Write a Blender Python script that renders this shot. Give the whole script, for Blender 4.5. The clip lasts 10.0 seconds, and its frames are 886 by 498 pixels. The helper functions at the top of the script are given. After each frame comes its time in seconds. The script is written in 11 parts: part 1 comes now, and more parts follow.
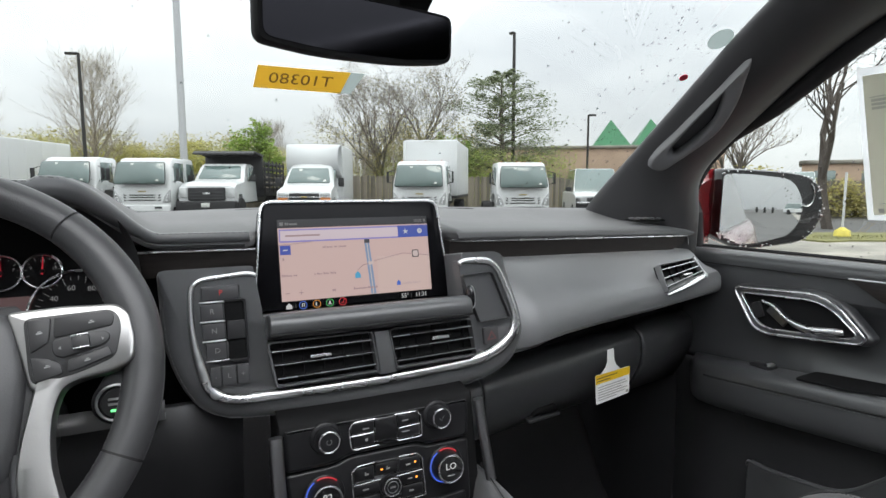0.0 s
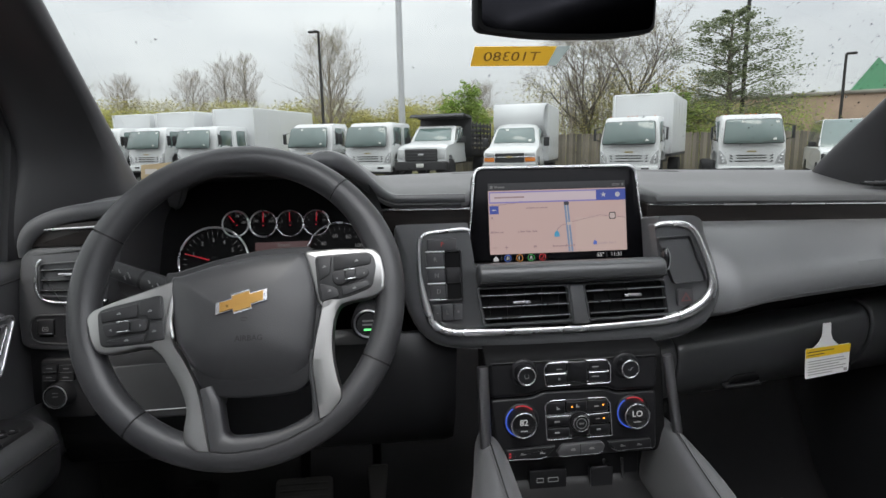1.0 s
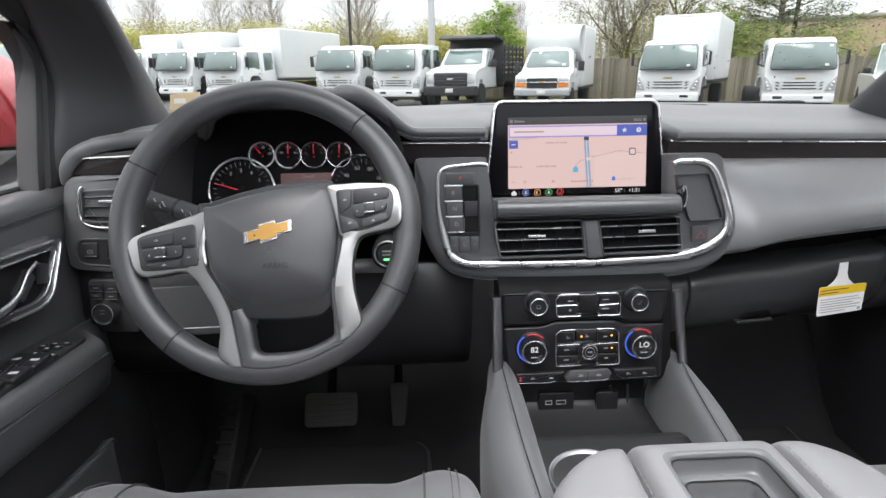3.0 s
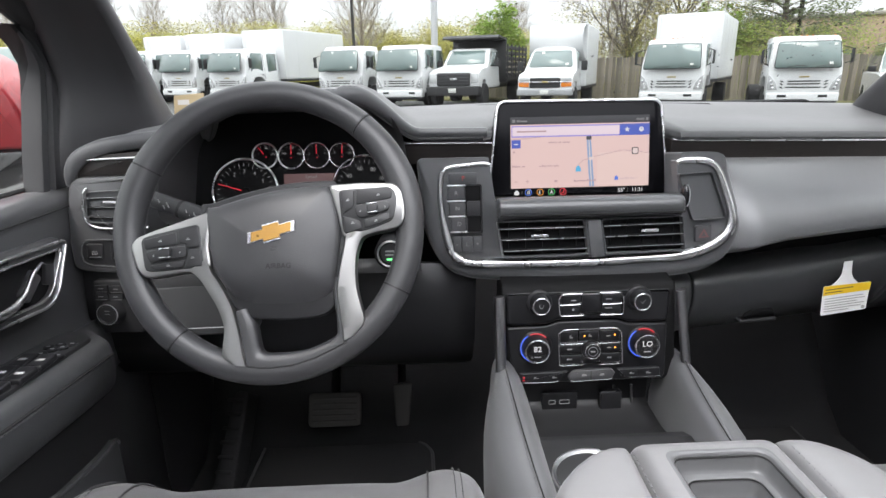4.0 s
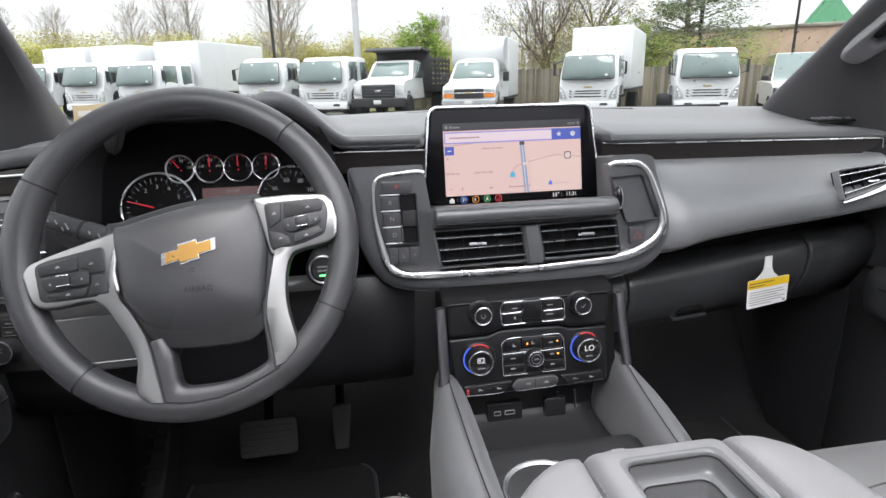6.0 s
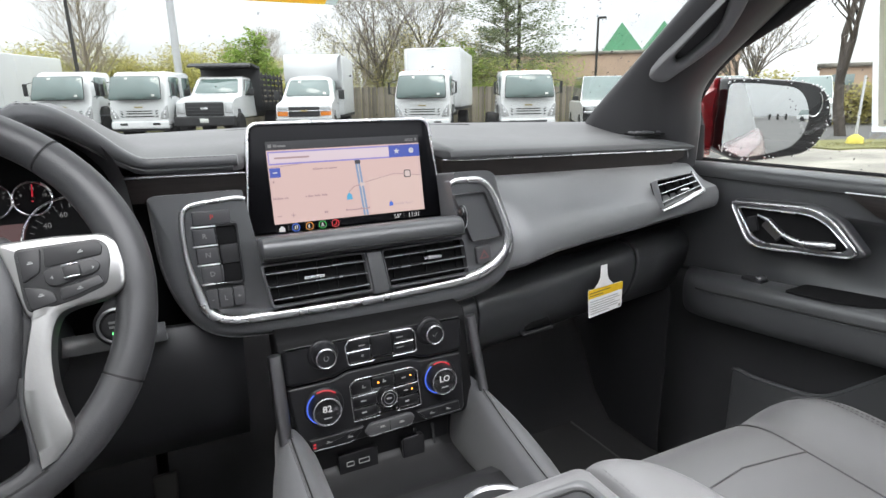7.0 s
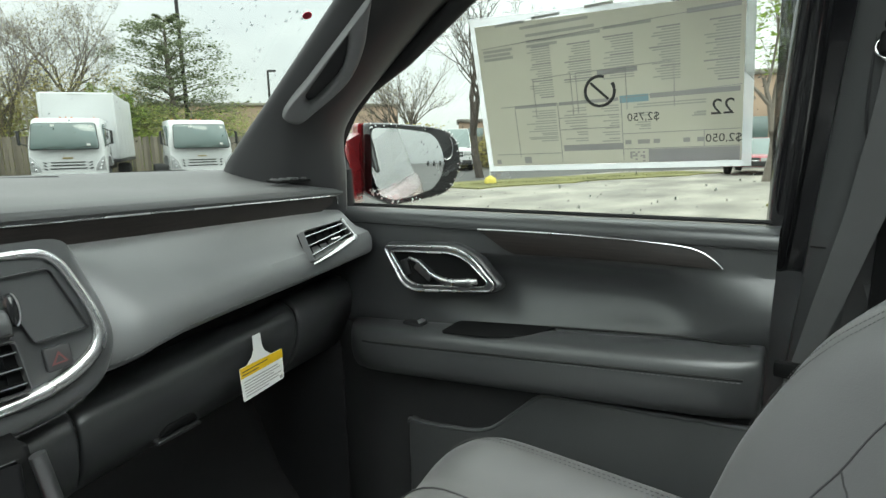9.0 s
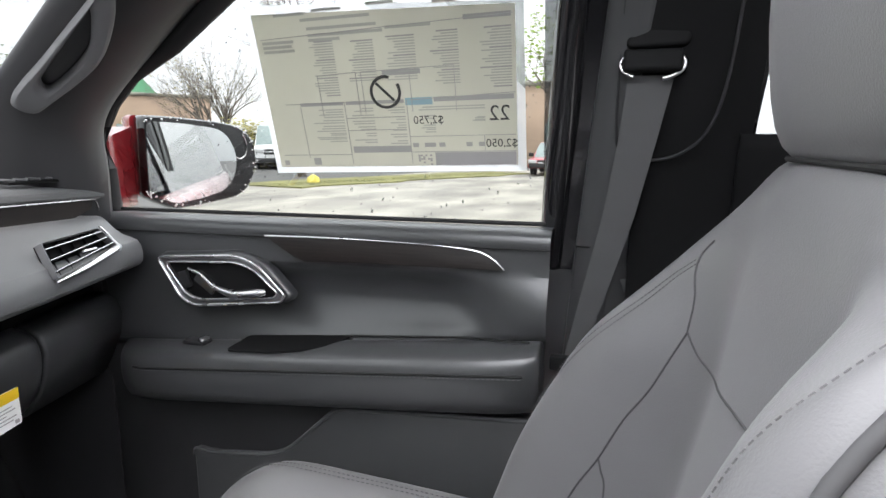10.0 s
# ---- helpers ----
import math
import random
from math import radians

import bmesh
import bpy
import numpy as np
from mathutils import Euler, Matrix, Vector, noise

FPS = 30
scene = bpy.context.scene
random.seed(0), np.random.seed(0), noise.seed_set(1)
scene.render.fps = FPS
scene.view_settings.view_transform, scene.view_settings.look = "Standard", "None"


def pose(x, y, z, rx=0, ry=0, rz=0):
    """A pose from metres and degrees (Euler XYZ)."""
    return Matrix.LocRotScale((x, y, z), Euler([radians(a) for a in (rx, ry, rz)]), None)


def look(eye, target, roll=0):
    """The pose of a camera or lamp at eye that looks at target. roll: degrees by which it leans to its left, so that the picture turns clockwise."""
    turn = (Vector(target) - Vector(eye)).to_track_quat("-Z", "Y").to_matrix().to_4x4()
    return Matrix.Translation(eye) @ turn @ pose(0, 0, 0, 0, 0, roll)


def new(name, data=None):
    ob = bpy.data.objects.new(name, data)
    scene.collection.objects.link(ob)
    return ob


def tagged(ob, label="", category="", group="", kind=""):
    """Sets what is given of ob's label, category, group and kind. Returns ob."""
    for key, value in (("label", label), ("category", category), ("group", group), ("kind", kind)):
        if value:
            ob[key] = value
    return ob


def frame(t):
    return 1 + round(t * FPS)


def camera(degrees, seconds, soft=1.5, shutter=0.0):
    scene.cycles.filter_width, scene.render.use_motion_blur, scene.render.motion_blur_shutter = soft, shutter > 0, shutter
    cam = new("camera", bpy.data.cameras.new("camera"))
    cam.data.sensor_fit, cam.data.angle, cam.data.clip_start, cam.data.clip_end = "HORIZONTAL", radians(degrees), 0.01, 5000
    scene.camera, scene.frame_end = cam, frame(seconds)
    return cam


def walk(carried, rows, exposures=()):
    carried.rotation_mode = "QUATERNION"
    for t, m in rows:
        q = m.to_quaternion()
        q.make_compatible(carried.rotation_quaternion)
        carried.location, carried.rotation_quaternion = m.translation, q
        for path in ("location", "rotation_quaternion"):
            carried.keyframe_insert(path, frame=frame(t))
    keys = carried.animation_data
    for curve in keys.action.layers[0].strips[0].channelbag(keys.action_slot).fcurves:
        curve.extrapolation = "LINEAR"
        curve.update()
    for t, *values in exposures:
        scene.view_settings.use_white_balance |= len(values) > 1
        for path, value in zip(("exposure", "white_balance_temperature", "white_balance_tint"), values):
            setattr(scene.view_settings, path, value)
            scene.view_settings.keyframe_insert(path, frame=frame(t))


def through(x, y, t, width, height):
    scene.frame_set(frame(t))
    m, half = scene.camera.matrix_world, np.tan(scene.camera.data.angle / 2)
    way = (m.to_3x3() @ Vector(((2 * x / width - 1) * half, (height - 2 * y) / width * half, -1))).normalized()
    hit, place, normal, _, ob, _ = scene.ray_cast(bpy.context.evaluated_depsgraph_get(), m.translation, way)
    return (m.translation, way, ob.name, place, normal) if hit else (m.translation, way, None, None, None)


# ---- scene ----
cam = camera(76.0, 10.0)
PATH = [
    (0, (-0.186, -0.115, 1.389), (0.681, 1.674, 1.166), -0.1),
    (0.5, (-0.213, -0.162, 1.398), (0.162, 1.79, 1.179), -1.4),
    (1, (-0.208, -0.203, 1.401), (-0.024, 1.756, 1.046), -1.2),
    (1.5, (-0.203, -0.225, 1.407), (-0.099, 1.708, 0.905), -1.2),
    (2, (-0.199, -0.228, 1.414), (-0.113, 1.687, 0.843), -1.1),
    (2.5, (-0.197, -0.227, 1.414), (-0.111, 1.679, 0.814), -0.8),
    (4, (-0.195, -0.229, 1.414), (-0.128, 1.678, 0.815), -1.1),
    (4.5, (-0.197, -0.228, 1.415), (-0.127, 1.678, 0.815), -1.1),
    (5, (-0.197, -0.229, 1.415), (-0.083, 1.679, 0.826), -1.1),
    (5.2, (-0.197, -0.23, 1.415), (-0.062, 1.677, 0.828), -1.2),
    (6.3, (-0.2, -0.179, 1.403), (0.243, 1.691, 0.85), -1.3),
    (6.5, (-0.189, -0.167, 1.403), (0.368, 1.676, 0.862), -1.1),
    (7, (-0.169, -0.122, 1.398), (0.655, 1.625, 0.877), -1.0),
    (7.5, (-0.136, -0.103, 1.399), (0.928, 1.522, 0.921), -1.9),
    (8, (-0.112, -0.09, 1.41), (1.148, 1.397, 0.961), -2.3),
    (8.5, (-0.081, -0.079, 1.401), (1.368, 1.24, 0.998), -1.9),
    (9, (-0.012, -0.06, 1.384), (1.619, 1.036, 1.009), -1.1),
    (9.5, (0.039, -0.064, 1.37), (1.814, 0.781, 1.005), -0.3),
    (9.7, (0.037, -0.053, 1.382), (1.87, 0.645, 0.992), 0.3),
    (10, (0.05, -0.091, 1.386), (1.934, 0.46, 1.005), 0.5),
]
EXPOSURES = [(0, 1.32, 6500, 10), (1, 1.06, 6500, 11), (1.5, 1.28, 6500, 14), (2, 1.48, 6500, 12), (2.7, 1.80, 6500, 13), (5, 1.85, 6500, 13), (6.5, 1.84, 6500, 14), (7.2, 1.70, 6500, 10), (8, 1.50, 6450, 4), (9, 1.44, 6600, -3), (9.5, 1.74, 6550, 5), (10, 1.72, 6500, 13)]
walk(cam, [(t, look(eye, target, roll)) for t, eye, target, roll in PATH], EXPOSURES)

# ---- sky, sun and exposure: a bright overcast noon ----
world = bpy.data.worlds.new("overcast_sky")
scene.world = world
world.use_nodes = True
wn, wl = world.node_tree.nodes, world.node_tree.links
wn.clear()
w_out, w_bg = wn.new("ShaderNodeOutputWorld"), wn.new("ShaderNodeBackground")
w_sky = wn.new("ShaderNodeTexSky")
w_sky.sky_type, w_sky.sun_disc = "NISHITA", False
w_sky.sun_elevation, w_sky.sun_rotation = radians(52), radians(150)
w_co, w_map, w_noise = wn.new("ShaderNodeTexCoord"), wn.new("ShaderNodeMapping"), wn.new("ShaderNodeTexNoise")
w_map.inputs["Scale"].default_value = (1.0, 1.0, 3.2)
w_noise.inputs["Scale"].default_value, w_noise.inputs["Detail"].default_value = 2.2, 5
w_ramp = wn.new("ShaderNodeValToRGB")
w_ramp.color_ramp.elements[0].position, w_ramp.color_ramp.elements[0].color = 0.32, (7.6, 7.8, 8.2, 1)
w_ramp.color_ramp.elements[1].position, w_ramp.color_ramp.elements[1].color = 0.68, (10.6, 10.7, 10.8, 1)
w_mix = wn.new("ShaderNodeMixRGB")
w_mix.inputs[0].default_value = 0.93
wl.new(w_co.outputs["Generated"], w_map.inputs[0]), wl.new(w_map.outputs[0], w_noise.inputs["Vector"])
wl.new(w_noise.outputs["Fac"], w_ramp.inputs[0])
# an overcast sky is about three times brighter overhead than at the horizon
w_sep, w_grad, w_mul = wn.new("ShaderNodeSeparateXYZ"), wn.new("ShaderNodeMapRange"), wn.new("ShaderNodeVectorMath")
w_mul.operation = "SCALE"
w_grad.inputs["To Min"].default_value, w_grad.inputs["To Max"].default_value = 0.41, 1.15
wl.new(w_co.outputs["Generated"], w_sep.inputs[0]), wl.new(w_sep.outputs["Z"], w_grad.inputs["Value"])
wl.new(w_sky.outputs[0], w_mix.inputs[1]), wl.new(w_ramp.outputs[0], w_mix.inputs[2])
wl.new(w_mix.outputs[0], w_mul.inputs[0]), wl.new(w_grad.outputs[0], w_mul.inputs["Scale"])
wl.new(w_mul.outputs[0], w_bg.inputs[0]), wl.new(w_bg.outputs[0], w_out.inputs[0])
w_bg.inputs[1].default_value = 0.46

sun_data = bpy.data.lights.new("sun", "SUN")
sun_data.energy, sun_data.angle, sun_data.color = 1.1, radians(25), (1.0, 0.96, 0.9)
sun = new("sun", sun_data)
sun.matrix_basis = look((0, 0, 30), (6, 14, 0))


# ---- materials ----
def mat(name, color, rough=0.5, metal=0.0, grain=0.0, grain_scale=400.0, vary=0.12, vary_scale=9.0, coat=0.0,
        sheen=0.0, spec=0.5, speckle=0.0, stretch=None, per_piece=0.0):
    """A surface with colour variation at two scales and a fine relief, in metres."""
    m = bpy.data.materials.new(name)
    m.use_nodes = True
    n, l = m.node_tree.nodes, m.node_tree.links
    p = n["Principled BSDF"]
    p.inputs["Roughness"].default_value, p.inputs["Metallic"].default_value = rough, metal
    p.inputs["Specular IOR Level"].default_value = spec
    p.inputs["Coat Weight"].default_value, p.inputs["Coat Roughness"].default_value = coat, 0.06
    p.inputs["Sheen Weight"].default_value = sheen
    co, mp = n.new("ShaderNodeTexCoord"), n.new("ShaderNodeMapping")
    l.new(co.outputs["Object"], mp.inputs[0])
    if stretch:
        mp.inputs["Scale"].default_value = stretch
    big, fine = n.new("ShaderNodeTexNoise"), n.new("ShaderNodeTexNoise")
    for node, sc, det in ((big, vary_scale, 4), (fine, grain_scale, 2)):
        node.inputs["Scale"].default_value, node.inputs["Detail"].default_value = sc, det
        l.new(mp.outputs[0], node.inputs["Vector"])
    add = n.new("ShaderNodeMath")
    add.operation = "MULTIPLY_ADD"
    l.new(fine.outputs["Fac"], add.inputs[0])
    add.inputs[1].default_value = speckle
    l.new(big.outputs["Fac"], add.inputs[2])
    last = add.outputs[0]
    if per_piece:
        info, a2 = n.new("ShaderNodeObjectInfo"), n.new("ShaderNodeMath")
        a2.operation = "MULTIPLY_ADD"
        l.new(info.outputs["Random"], a2.inputs[0])
        a2.inputs[1].default_value = per_piece
        l.new(last, a2.inputs[2])
        last = a2.outputs[0]
    rng = n.new("ShaderNodeMapRange")
    mid = 0.5 + speckle * 0.5 + per_piece * 0.5
    rng.inputs["From Min"].default_value, rng.inputs["From Max"].default_value = mid - 0.35, mid + 0.35
    rng.inputs["To Min"].default_value, rng.inputs["To Max"].default_value = 1 - vary, 1 + vary
    l.new(last, rng.inputs["Value"])
    mul = n.new("ShaderNodeMixRGB")
    mul.blend_type = "MULTIPLY"
    mul.inputs[0].default_value = 1.0
    mul.inputs[1].default_value = (*color, 1)
    l.new(rng.outputs[0], mul.inputs[2])
    l.new(mul.outputs[0], p.inputs["Base Color"])
    rr = n.new("ShaderNodeMapRange")
    rr.inputs["To Min"].default_value, rr.inputs["To Max"].default_value = max(0.02, rough - 0.08), min(1, rough + 0.08)
    l.new(big.outputs["Fac"], rr.inputs["Value"])
    if rough > 0.05:
        l.new(rr.outputs[0], p.inputs["Roughness"])
    if grain:
        b = n.new("ShaderNodeBump")
        b.inputs["Strength"].default_value, b.inputs["Distance"].default_value = grain, 0.0006 * 400 / grain_scale
        l.new(fine.outputs["Fac"], b.inputs["Height"]), l.new(b.outputs[0], p.inputs["Normal"])
    return m


def glow(name, color, strength):
    m = bpy.data.materials.new(name)
    m.use_nodes = True
    p = m.node_tree.nodes["Principled BSDF"]
    p.inputs["Base Color"].default_value = (0.02, 0.02, 0.02, 1)
    p.inputs["Roughness"].default_value = 0.25
    p.inputs["Emission Color"].default_value, p.inputs["Emission Strength"].default_value = (*color, 1), strength
    return m


def glass(name, tint, gloss=0.04, rough=0.0, slant=5):
    """A clear pane: it lets light pass and mirrors a little, more so at a slant."""
    m = bpy.data.materials.new(name)
    m.use_nodes = True
    n, l = m.node_tree.nodes, m.node_tree.links
    n.clear()
    o, mx, t, g, lw = (n.new("ShaderNode" + k) for k in ("OutputMaterial", "MixShader", "BsdfTransparent", "BsdfGlossy", "LayerWeight"))
    t.inputs[0].default_value = (*tint, 1)
    g.inputs["Roughness"].default_value = rough
    lw.inputs[0].default_value = 0.5
    pw, ma = n.new("ShaderNodeMath"), n.new("ShaderNodeMath")
    pw.operation, ma.operation = "POWER", "MULTIPLY_ADD"
    pw.inputs[1].default_value = slant
    ma.inputs[1].default_value, ma.inputs[2].default_value = 0.7, gloss
    l.new(lw.outputs["Facing"], pw.inputs[0]), l.new(pw.outputs[0], ma.inputs[0]), l.new(ma.outputs[0], mx.inputs[0])
    l.new(t.outputs[0], mx.inputs[1]), l.new(g.outputs[0], mx.inputs[2])
    l.new(mx.outputs[0], o.inputs[0])
    return m


M_DASH = mat("soft_touch_black", (0.074, 0.075, 0.078), 0.38, spec=0.65, grain=0.35, grain_scale=900, vary=0.10, sheen=0.1)
# Dash vinyl paled in colour, so the lower pad looks better lit.
M_PAD = mat("dash_vinyl_lifted", (0.136, 0.137, 0.141), 0.36, spec=0.8, grain=0.35, grain_scale=900, vary=0.10, sheen=0.1)
M_FLANK = mat("console_vinyl", (0.100, 0.101, 0.105), 0.38, spec=0.65, grain=0.35, grain_scale=900, vary=0.12, sheen=0.1)
# Same dash vinyl, darkened to hold back the sky's glare on top.
M_DASHTOP = mat("dash_vinyl_darkened", (0.054, 0.055, 0.057), 0.55, spec=0.35, grain=0.35, grain_scale=900, vary=0.10, sheen=0.15)
M_DOOR = mat("door_plastic_black", (0.047, 0.048, 0.050), 0.33, grain=0.35, grain_scale=1000, vary=0.14, spec=0.85)
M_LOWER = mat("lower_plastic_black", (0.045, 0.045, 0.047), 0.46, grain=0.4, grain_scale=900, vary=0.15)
# One pillar plastic in two tones, following how light falls on each pillar.
M_PILLAR = mat("pillar_plastic_shaded", (0.033, 0.033, 0.035), 0.46, spec=0.6, grain=0.4, grain_scale=1100, vary=0.10)
M_BPILLAR = mat("pillar_plastic_lit", (0.052, 0.053, 0.055), 0.42, grain=0.4, grain_scale=1100, vary=0.10)
M_HEADLINER = mat("headliner_black_knit", (0.05, 0.05, 0.052), 0.95, grain=0.4, grain_scale=1200, vary=0.15)
M_LEATHER = mat("grey_black_leather", (0.130, 0.128, 0.131), 0.36, grain=0.5, grain_scale=700, vary=0.08, sheen=0.1)
# Seat leather again, a tone paler to lift the armrest's brightness.
M_ARMPAD = mat("armrest_leather_lifted", (0.158, 0.155, 0.158), 0.38, grain=0.4, grain_scale=900, vary=0.08, sheen=0.1)
M_WHEEL = mat("wheel_leather_black", (0.029, 0.029, 0.031), 0.40, spec=0.60, grain=0.45, grain_scale=800, vary=0.10)
M_STITCH = mat("grey_stitching", (0.15, 0.15, 0.155), 0.8, grain=0.3, grain_scale=1500)
M_SEATSTITCH = mat("dark_seat_thread", (0.085, 0.083, 0.085), 0.7, grain=0.3, grain_scale=1500)
M_SEAM = mat("dark_seam", (0.012, 0.012, 0.012), 0.9)
M_LEATHERSEAM = mat("leather_seam", (0.060, 0.059, 0.061), 0.8, vary=0.1)
M_CHROME = mat("satin_chrome", (0.74, 0.74, 0.75), 0.27, 1.0, vary=0.05)
M_SATIN = mat("brushed_satin_metal", (0.36, 0.36, 0.37), 0.30, 1.0, grain=0.12, grain_scale=500, vary=0.06)
M_SPOKE = mat("satin_spoke_metal", (0.32, 0.317, 0.312), 0.34, 1.0, grain=0.12, grain_scale=500, vary=0.06)
M_GLOSSBLK = mat("gloss_black", (0.008, 0.008, 0.009), 0.12, vary=0.1, coat=0.6)
M_SCREENGLASS = mat("screen_glass_black", (0.005, 0.005, 0.006), 0.16, vary=0.05, spec=0.08)
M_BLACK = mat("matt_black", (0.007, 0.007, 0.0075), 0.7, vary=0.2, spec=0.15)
M_BUTTON = mat("button_plastic", (0.021, 0.021, 0.0225), 0.45, vary=0.12, spec=0.35)
M_STACK = mat("stack_plastic_black", (0.011, 0.011, 0.0125), 0.36, vary=0.12, spec=0.4)
M_KEYGREY = mat("key_plastic_grey", (0.055, 0.055, 0.058), 0.4, vary=0.1)
M_TRAY = mat("tray_plastic_grey", (0.095, 0.095, 0.098), 0.32, vary=0.08, grain=0.2, grain_scale=900)
# Lower plastic again, darkened in colour where the cabin lies in shade.
M_KNEE = mat("lower_plastic_darkened", (0.022, 0.022, 0.0238), 0.5, grain=0.4, grain_scale=900, vary=0.15)
# The bin's own shade goes into this darker colour.
M_BIN = mat("bin_darkened", (0.015, 0.015, 0.016), 0.5, grain=0.4, grain_scale=700, vary=0.2)
M_STITCHDARK = mat("charcoal_thread", (0.05, 0.05, 0.052), 0.8, vary=0.1)
M_PAPERMARK = mat("pale_symbols", (0.45, 0.45, 0.46), 0.5, vary=0.05)
M_MARK = mat("printed_marks", (0.22, 0.22, 0.22), 0.6, vary=0.1)
M_WOOD = mat("dark_walnut_trim", (0.015, 0.0115, 0.0105), 0.42, grain=0.35, grain_scale=160, vary=0.75, vary_scale=30, stretch=(0.5, 0.5, 12), spec=0.4)
M_CARPET = mat("black_carpet", (0.012, 0.012, 0.013), 0.98, grain=0.9, grain_scale=700, vary=0.25)
M_RUBBER = mat("black_rubber", (0.014, 0.014, 0.015), 0.75, grain=0.4, grain_scale=500, vary=0.2)
M_BELT = mat("belt_webbing", (0.070, 0.070, 0.072), 0.65, grain=0.5, grain_scale=900, vary=0.1, stretch=(1, 1, 3))
# Tint dims the view outside, so the cabin can be exposed brighter.
M_GLASS = glass("dimming_glass", (0.172, 0.181, 0.177))
M_MIRROR = mat("mirror_silver", (0.90, 0.91, 0.91), 0.01, 1.0, vary=0.0)
M_RED = mat("red_print", (0.55, 0.03, 0.03), 0.5, vary=0.05)
M_REDMARK = mat("red_mark", (0.16, 0.06, 0.06), 0.5, vary=0.05)
M_GOLD = mat("gold_badge", (0.48, 0.27, 0.075), 0.3, 0.6, grain=0.1, grain_scale=900, vary=0.06)
M_EMBOSS = mat("embossed_marks", (0.005, 0.005, 0.006), 0.6, vary=0.05)
M_GLOSSKEY = mat("key_black", (0.018, 0.018, 0.019), 0.35, vary=0.1)
M_DIAL = glow("dial_print", (0.75, 0.75, 0.75), 0.075)
M_NEEDLE = glow("needle_red", (0.9, 0.03, 0.06), 0.15)
M_DIMSCREEN = glow("dim_display", (0.30, 0.16, 0.16), 0.10)
SCREEN = 0.235
M_BLACKGLOW = glow("map_black", (0.05, 0.05, 0.06), SCREEN)
M_ICONDIM = glow("status_grey", (0.25, 0.25, 0.25), SCREEN)
M_BLUELED = glow("blue_light", (0.07, 0.15, 0.80), 0.38)
M_REDLED = glow("red_light", (0.9, 0.05, 0.07), 0.24)
M_AMBER = glow("amber_light", (1.0, 0.30, 0.03), 1.5)
M_GREENLED = glow("green_light", (0.15, 0.9, 0.25), 0.8)
M_HANDLE = mat("handle_plastic_grey", (0.15, 0.15, 0.155), 0.6, grain=0.4, grain_scale=1000, vary=0.08)
# Mirror darkened in colour to show only a dark cabin's reflection.
M_DARKMIRROR = mat("darkened_mirror", (0.012, 0.012, 0.014), 0.10, 1.0, vary=0.0)
M_PEDAL = mat("pedal_rubber", (0.05, 0.048, 0.045), 0.7, grain=0.5, grain_scale=500, vary=0.15)
M_MAT = mat("mat_carpet", (0.020, 0.020, 0.021), 0.95, grain=0.9, grain_scale=500, vary=0.2)
M_PAPER = mat("white_card", (0.80, 0.80, 0.79), 0.6, vary=0.03)
M_YELLOW = mat("yellow_print", (0.80, 0.52, 0.02), 0.55, vary=0.03)
M_INK = mat("black_ink", (0.05, 0.05, 0.05), 0.7, vary=0.1)
M_INKGREY = mat("grey_ink", (0.38, 0.37, 0.36), 0.7, vary=0.1)
M_INKPALE = mat("pale_ink", (0.44, 0.44, 0.40), 0.7, vary=0.1)
M_INKBLUE = mat("blue_ink", (0.28, 0.42, 0.48), 0.7, vary=0.1)
M_CARD = mat("tan_card", (0.30, 0.24, 0.14), 0.7, vary=0.15)
M_REDPAPER = mat("red_sticker", (0.55, 0.02, 0.05), 0.5, vary=0.05)


def thin_paper(name, color, through, clear=0.0):
    """Thin sheet that daylight shines through from behind."""
    m = mat(name, color, 0.65, vary=0.06, vary_scale=14)
    n, l = m.node_tree.nodes, m.node_tree.links
    tr, mx, out = n.new("ShaderNodeBsdfTranslucent"), n.new("ShaderNodeMixShader"), n["Material Output"]
    tr.inputs[0].default_value = (*color, 1)
    mx.inputs[0].default_value = through
    l.new(n["Principled BSDF"].outputs[0], mx.inputs[1]), l.new(tr.outputs[0], mx.inputs[2])
    last = mx
    if clear:
        tp, m2 = n.new("ShaderNodeBsdfTransparent"), n.new("ShaderNodeMixShader")
        m2.inputs[0].default_value = clear
        l.new(mx.outputs[0], m2.inputs[1]), l.new(tp.outputs[0], m2.inputs[2])
        last = m2
    l.new(last.outputs[0], out.inputs[0])
    return m


def leafy(name, color, vary_scale=0.8):
    """Leaves: light shines through them."""
    m = mat(name, color, 0.8, vary=0.5, vary_scale=vary_scale)
    n, l = m.node_tree.nodes, m.node_tree.links
    tr, mx = n.new("ShaderNodeBsdfTranslucent"), n.new("ShaderNodeMixShader")
    tr.inputs[0].default_value = (*color, 1)
    mx.inputs[0].default_value = 0.5
    l.new(n["Principled BSDF"].outputs[0], mx.inputs[1]), l.new(tr.outputs[0], mx.inputs[2])
    l.new(mx.outputs[0], n["Material Output"].inputs[0])
    return m


M_FRIT = thin_paper("dotted_tint_band", (0.55, 0.57, 0.58), 0.5, 0.72)
M_STICKER = thin_paper("price_sheet", (0.66, 0.65, 0.575), 0.68)
M_SLEEVE = thin_paper("plastic_sleeve", (0.50, 0.52, 0.52), 0.6, 0.45)
M_YELLOWPAPER = thin_paper("yellow_label", (0.76, 0.58, 0.15), 0.6)
M_GREYFILM = thin_paper("grey_film", (0.30, 0.35, 0.34), 0.6, 0.25)
M_OCHREINK = mat("ochre_ink", (0.30, 0.20, 0.08), 0.7, vary=0.05)
M_RAIN = glass("rain_water", (0.86, 0.88, 0.88), 0.12, 0.05)
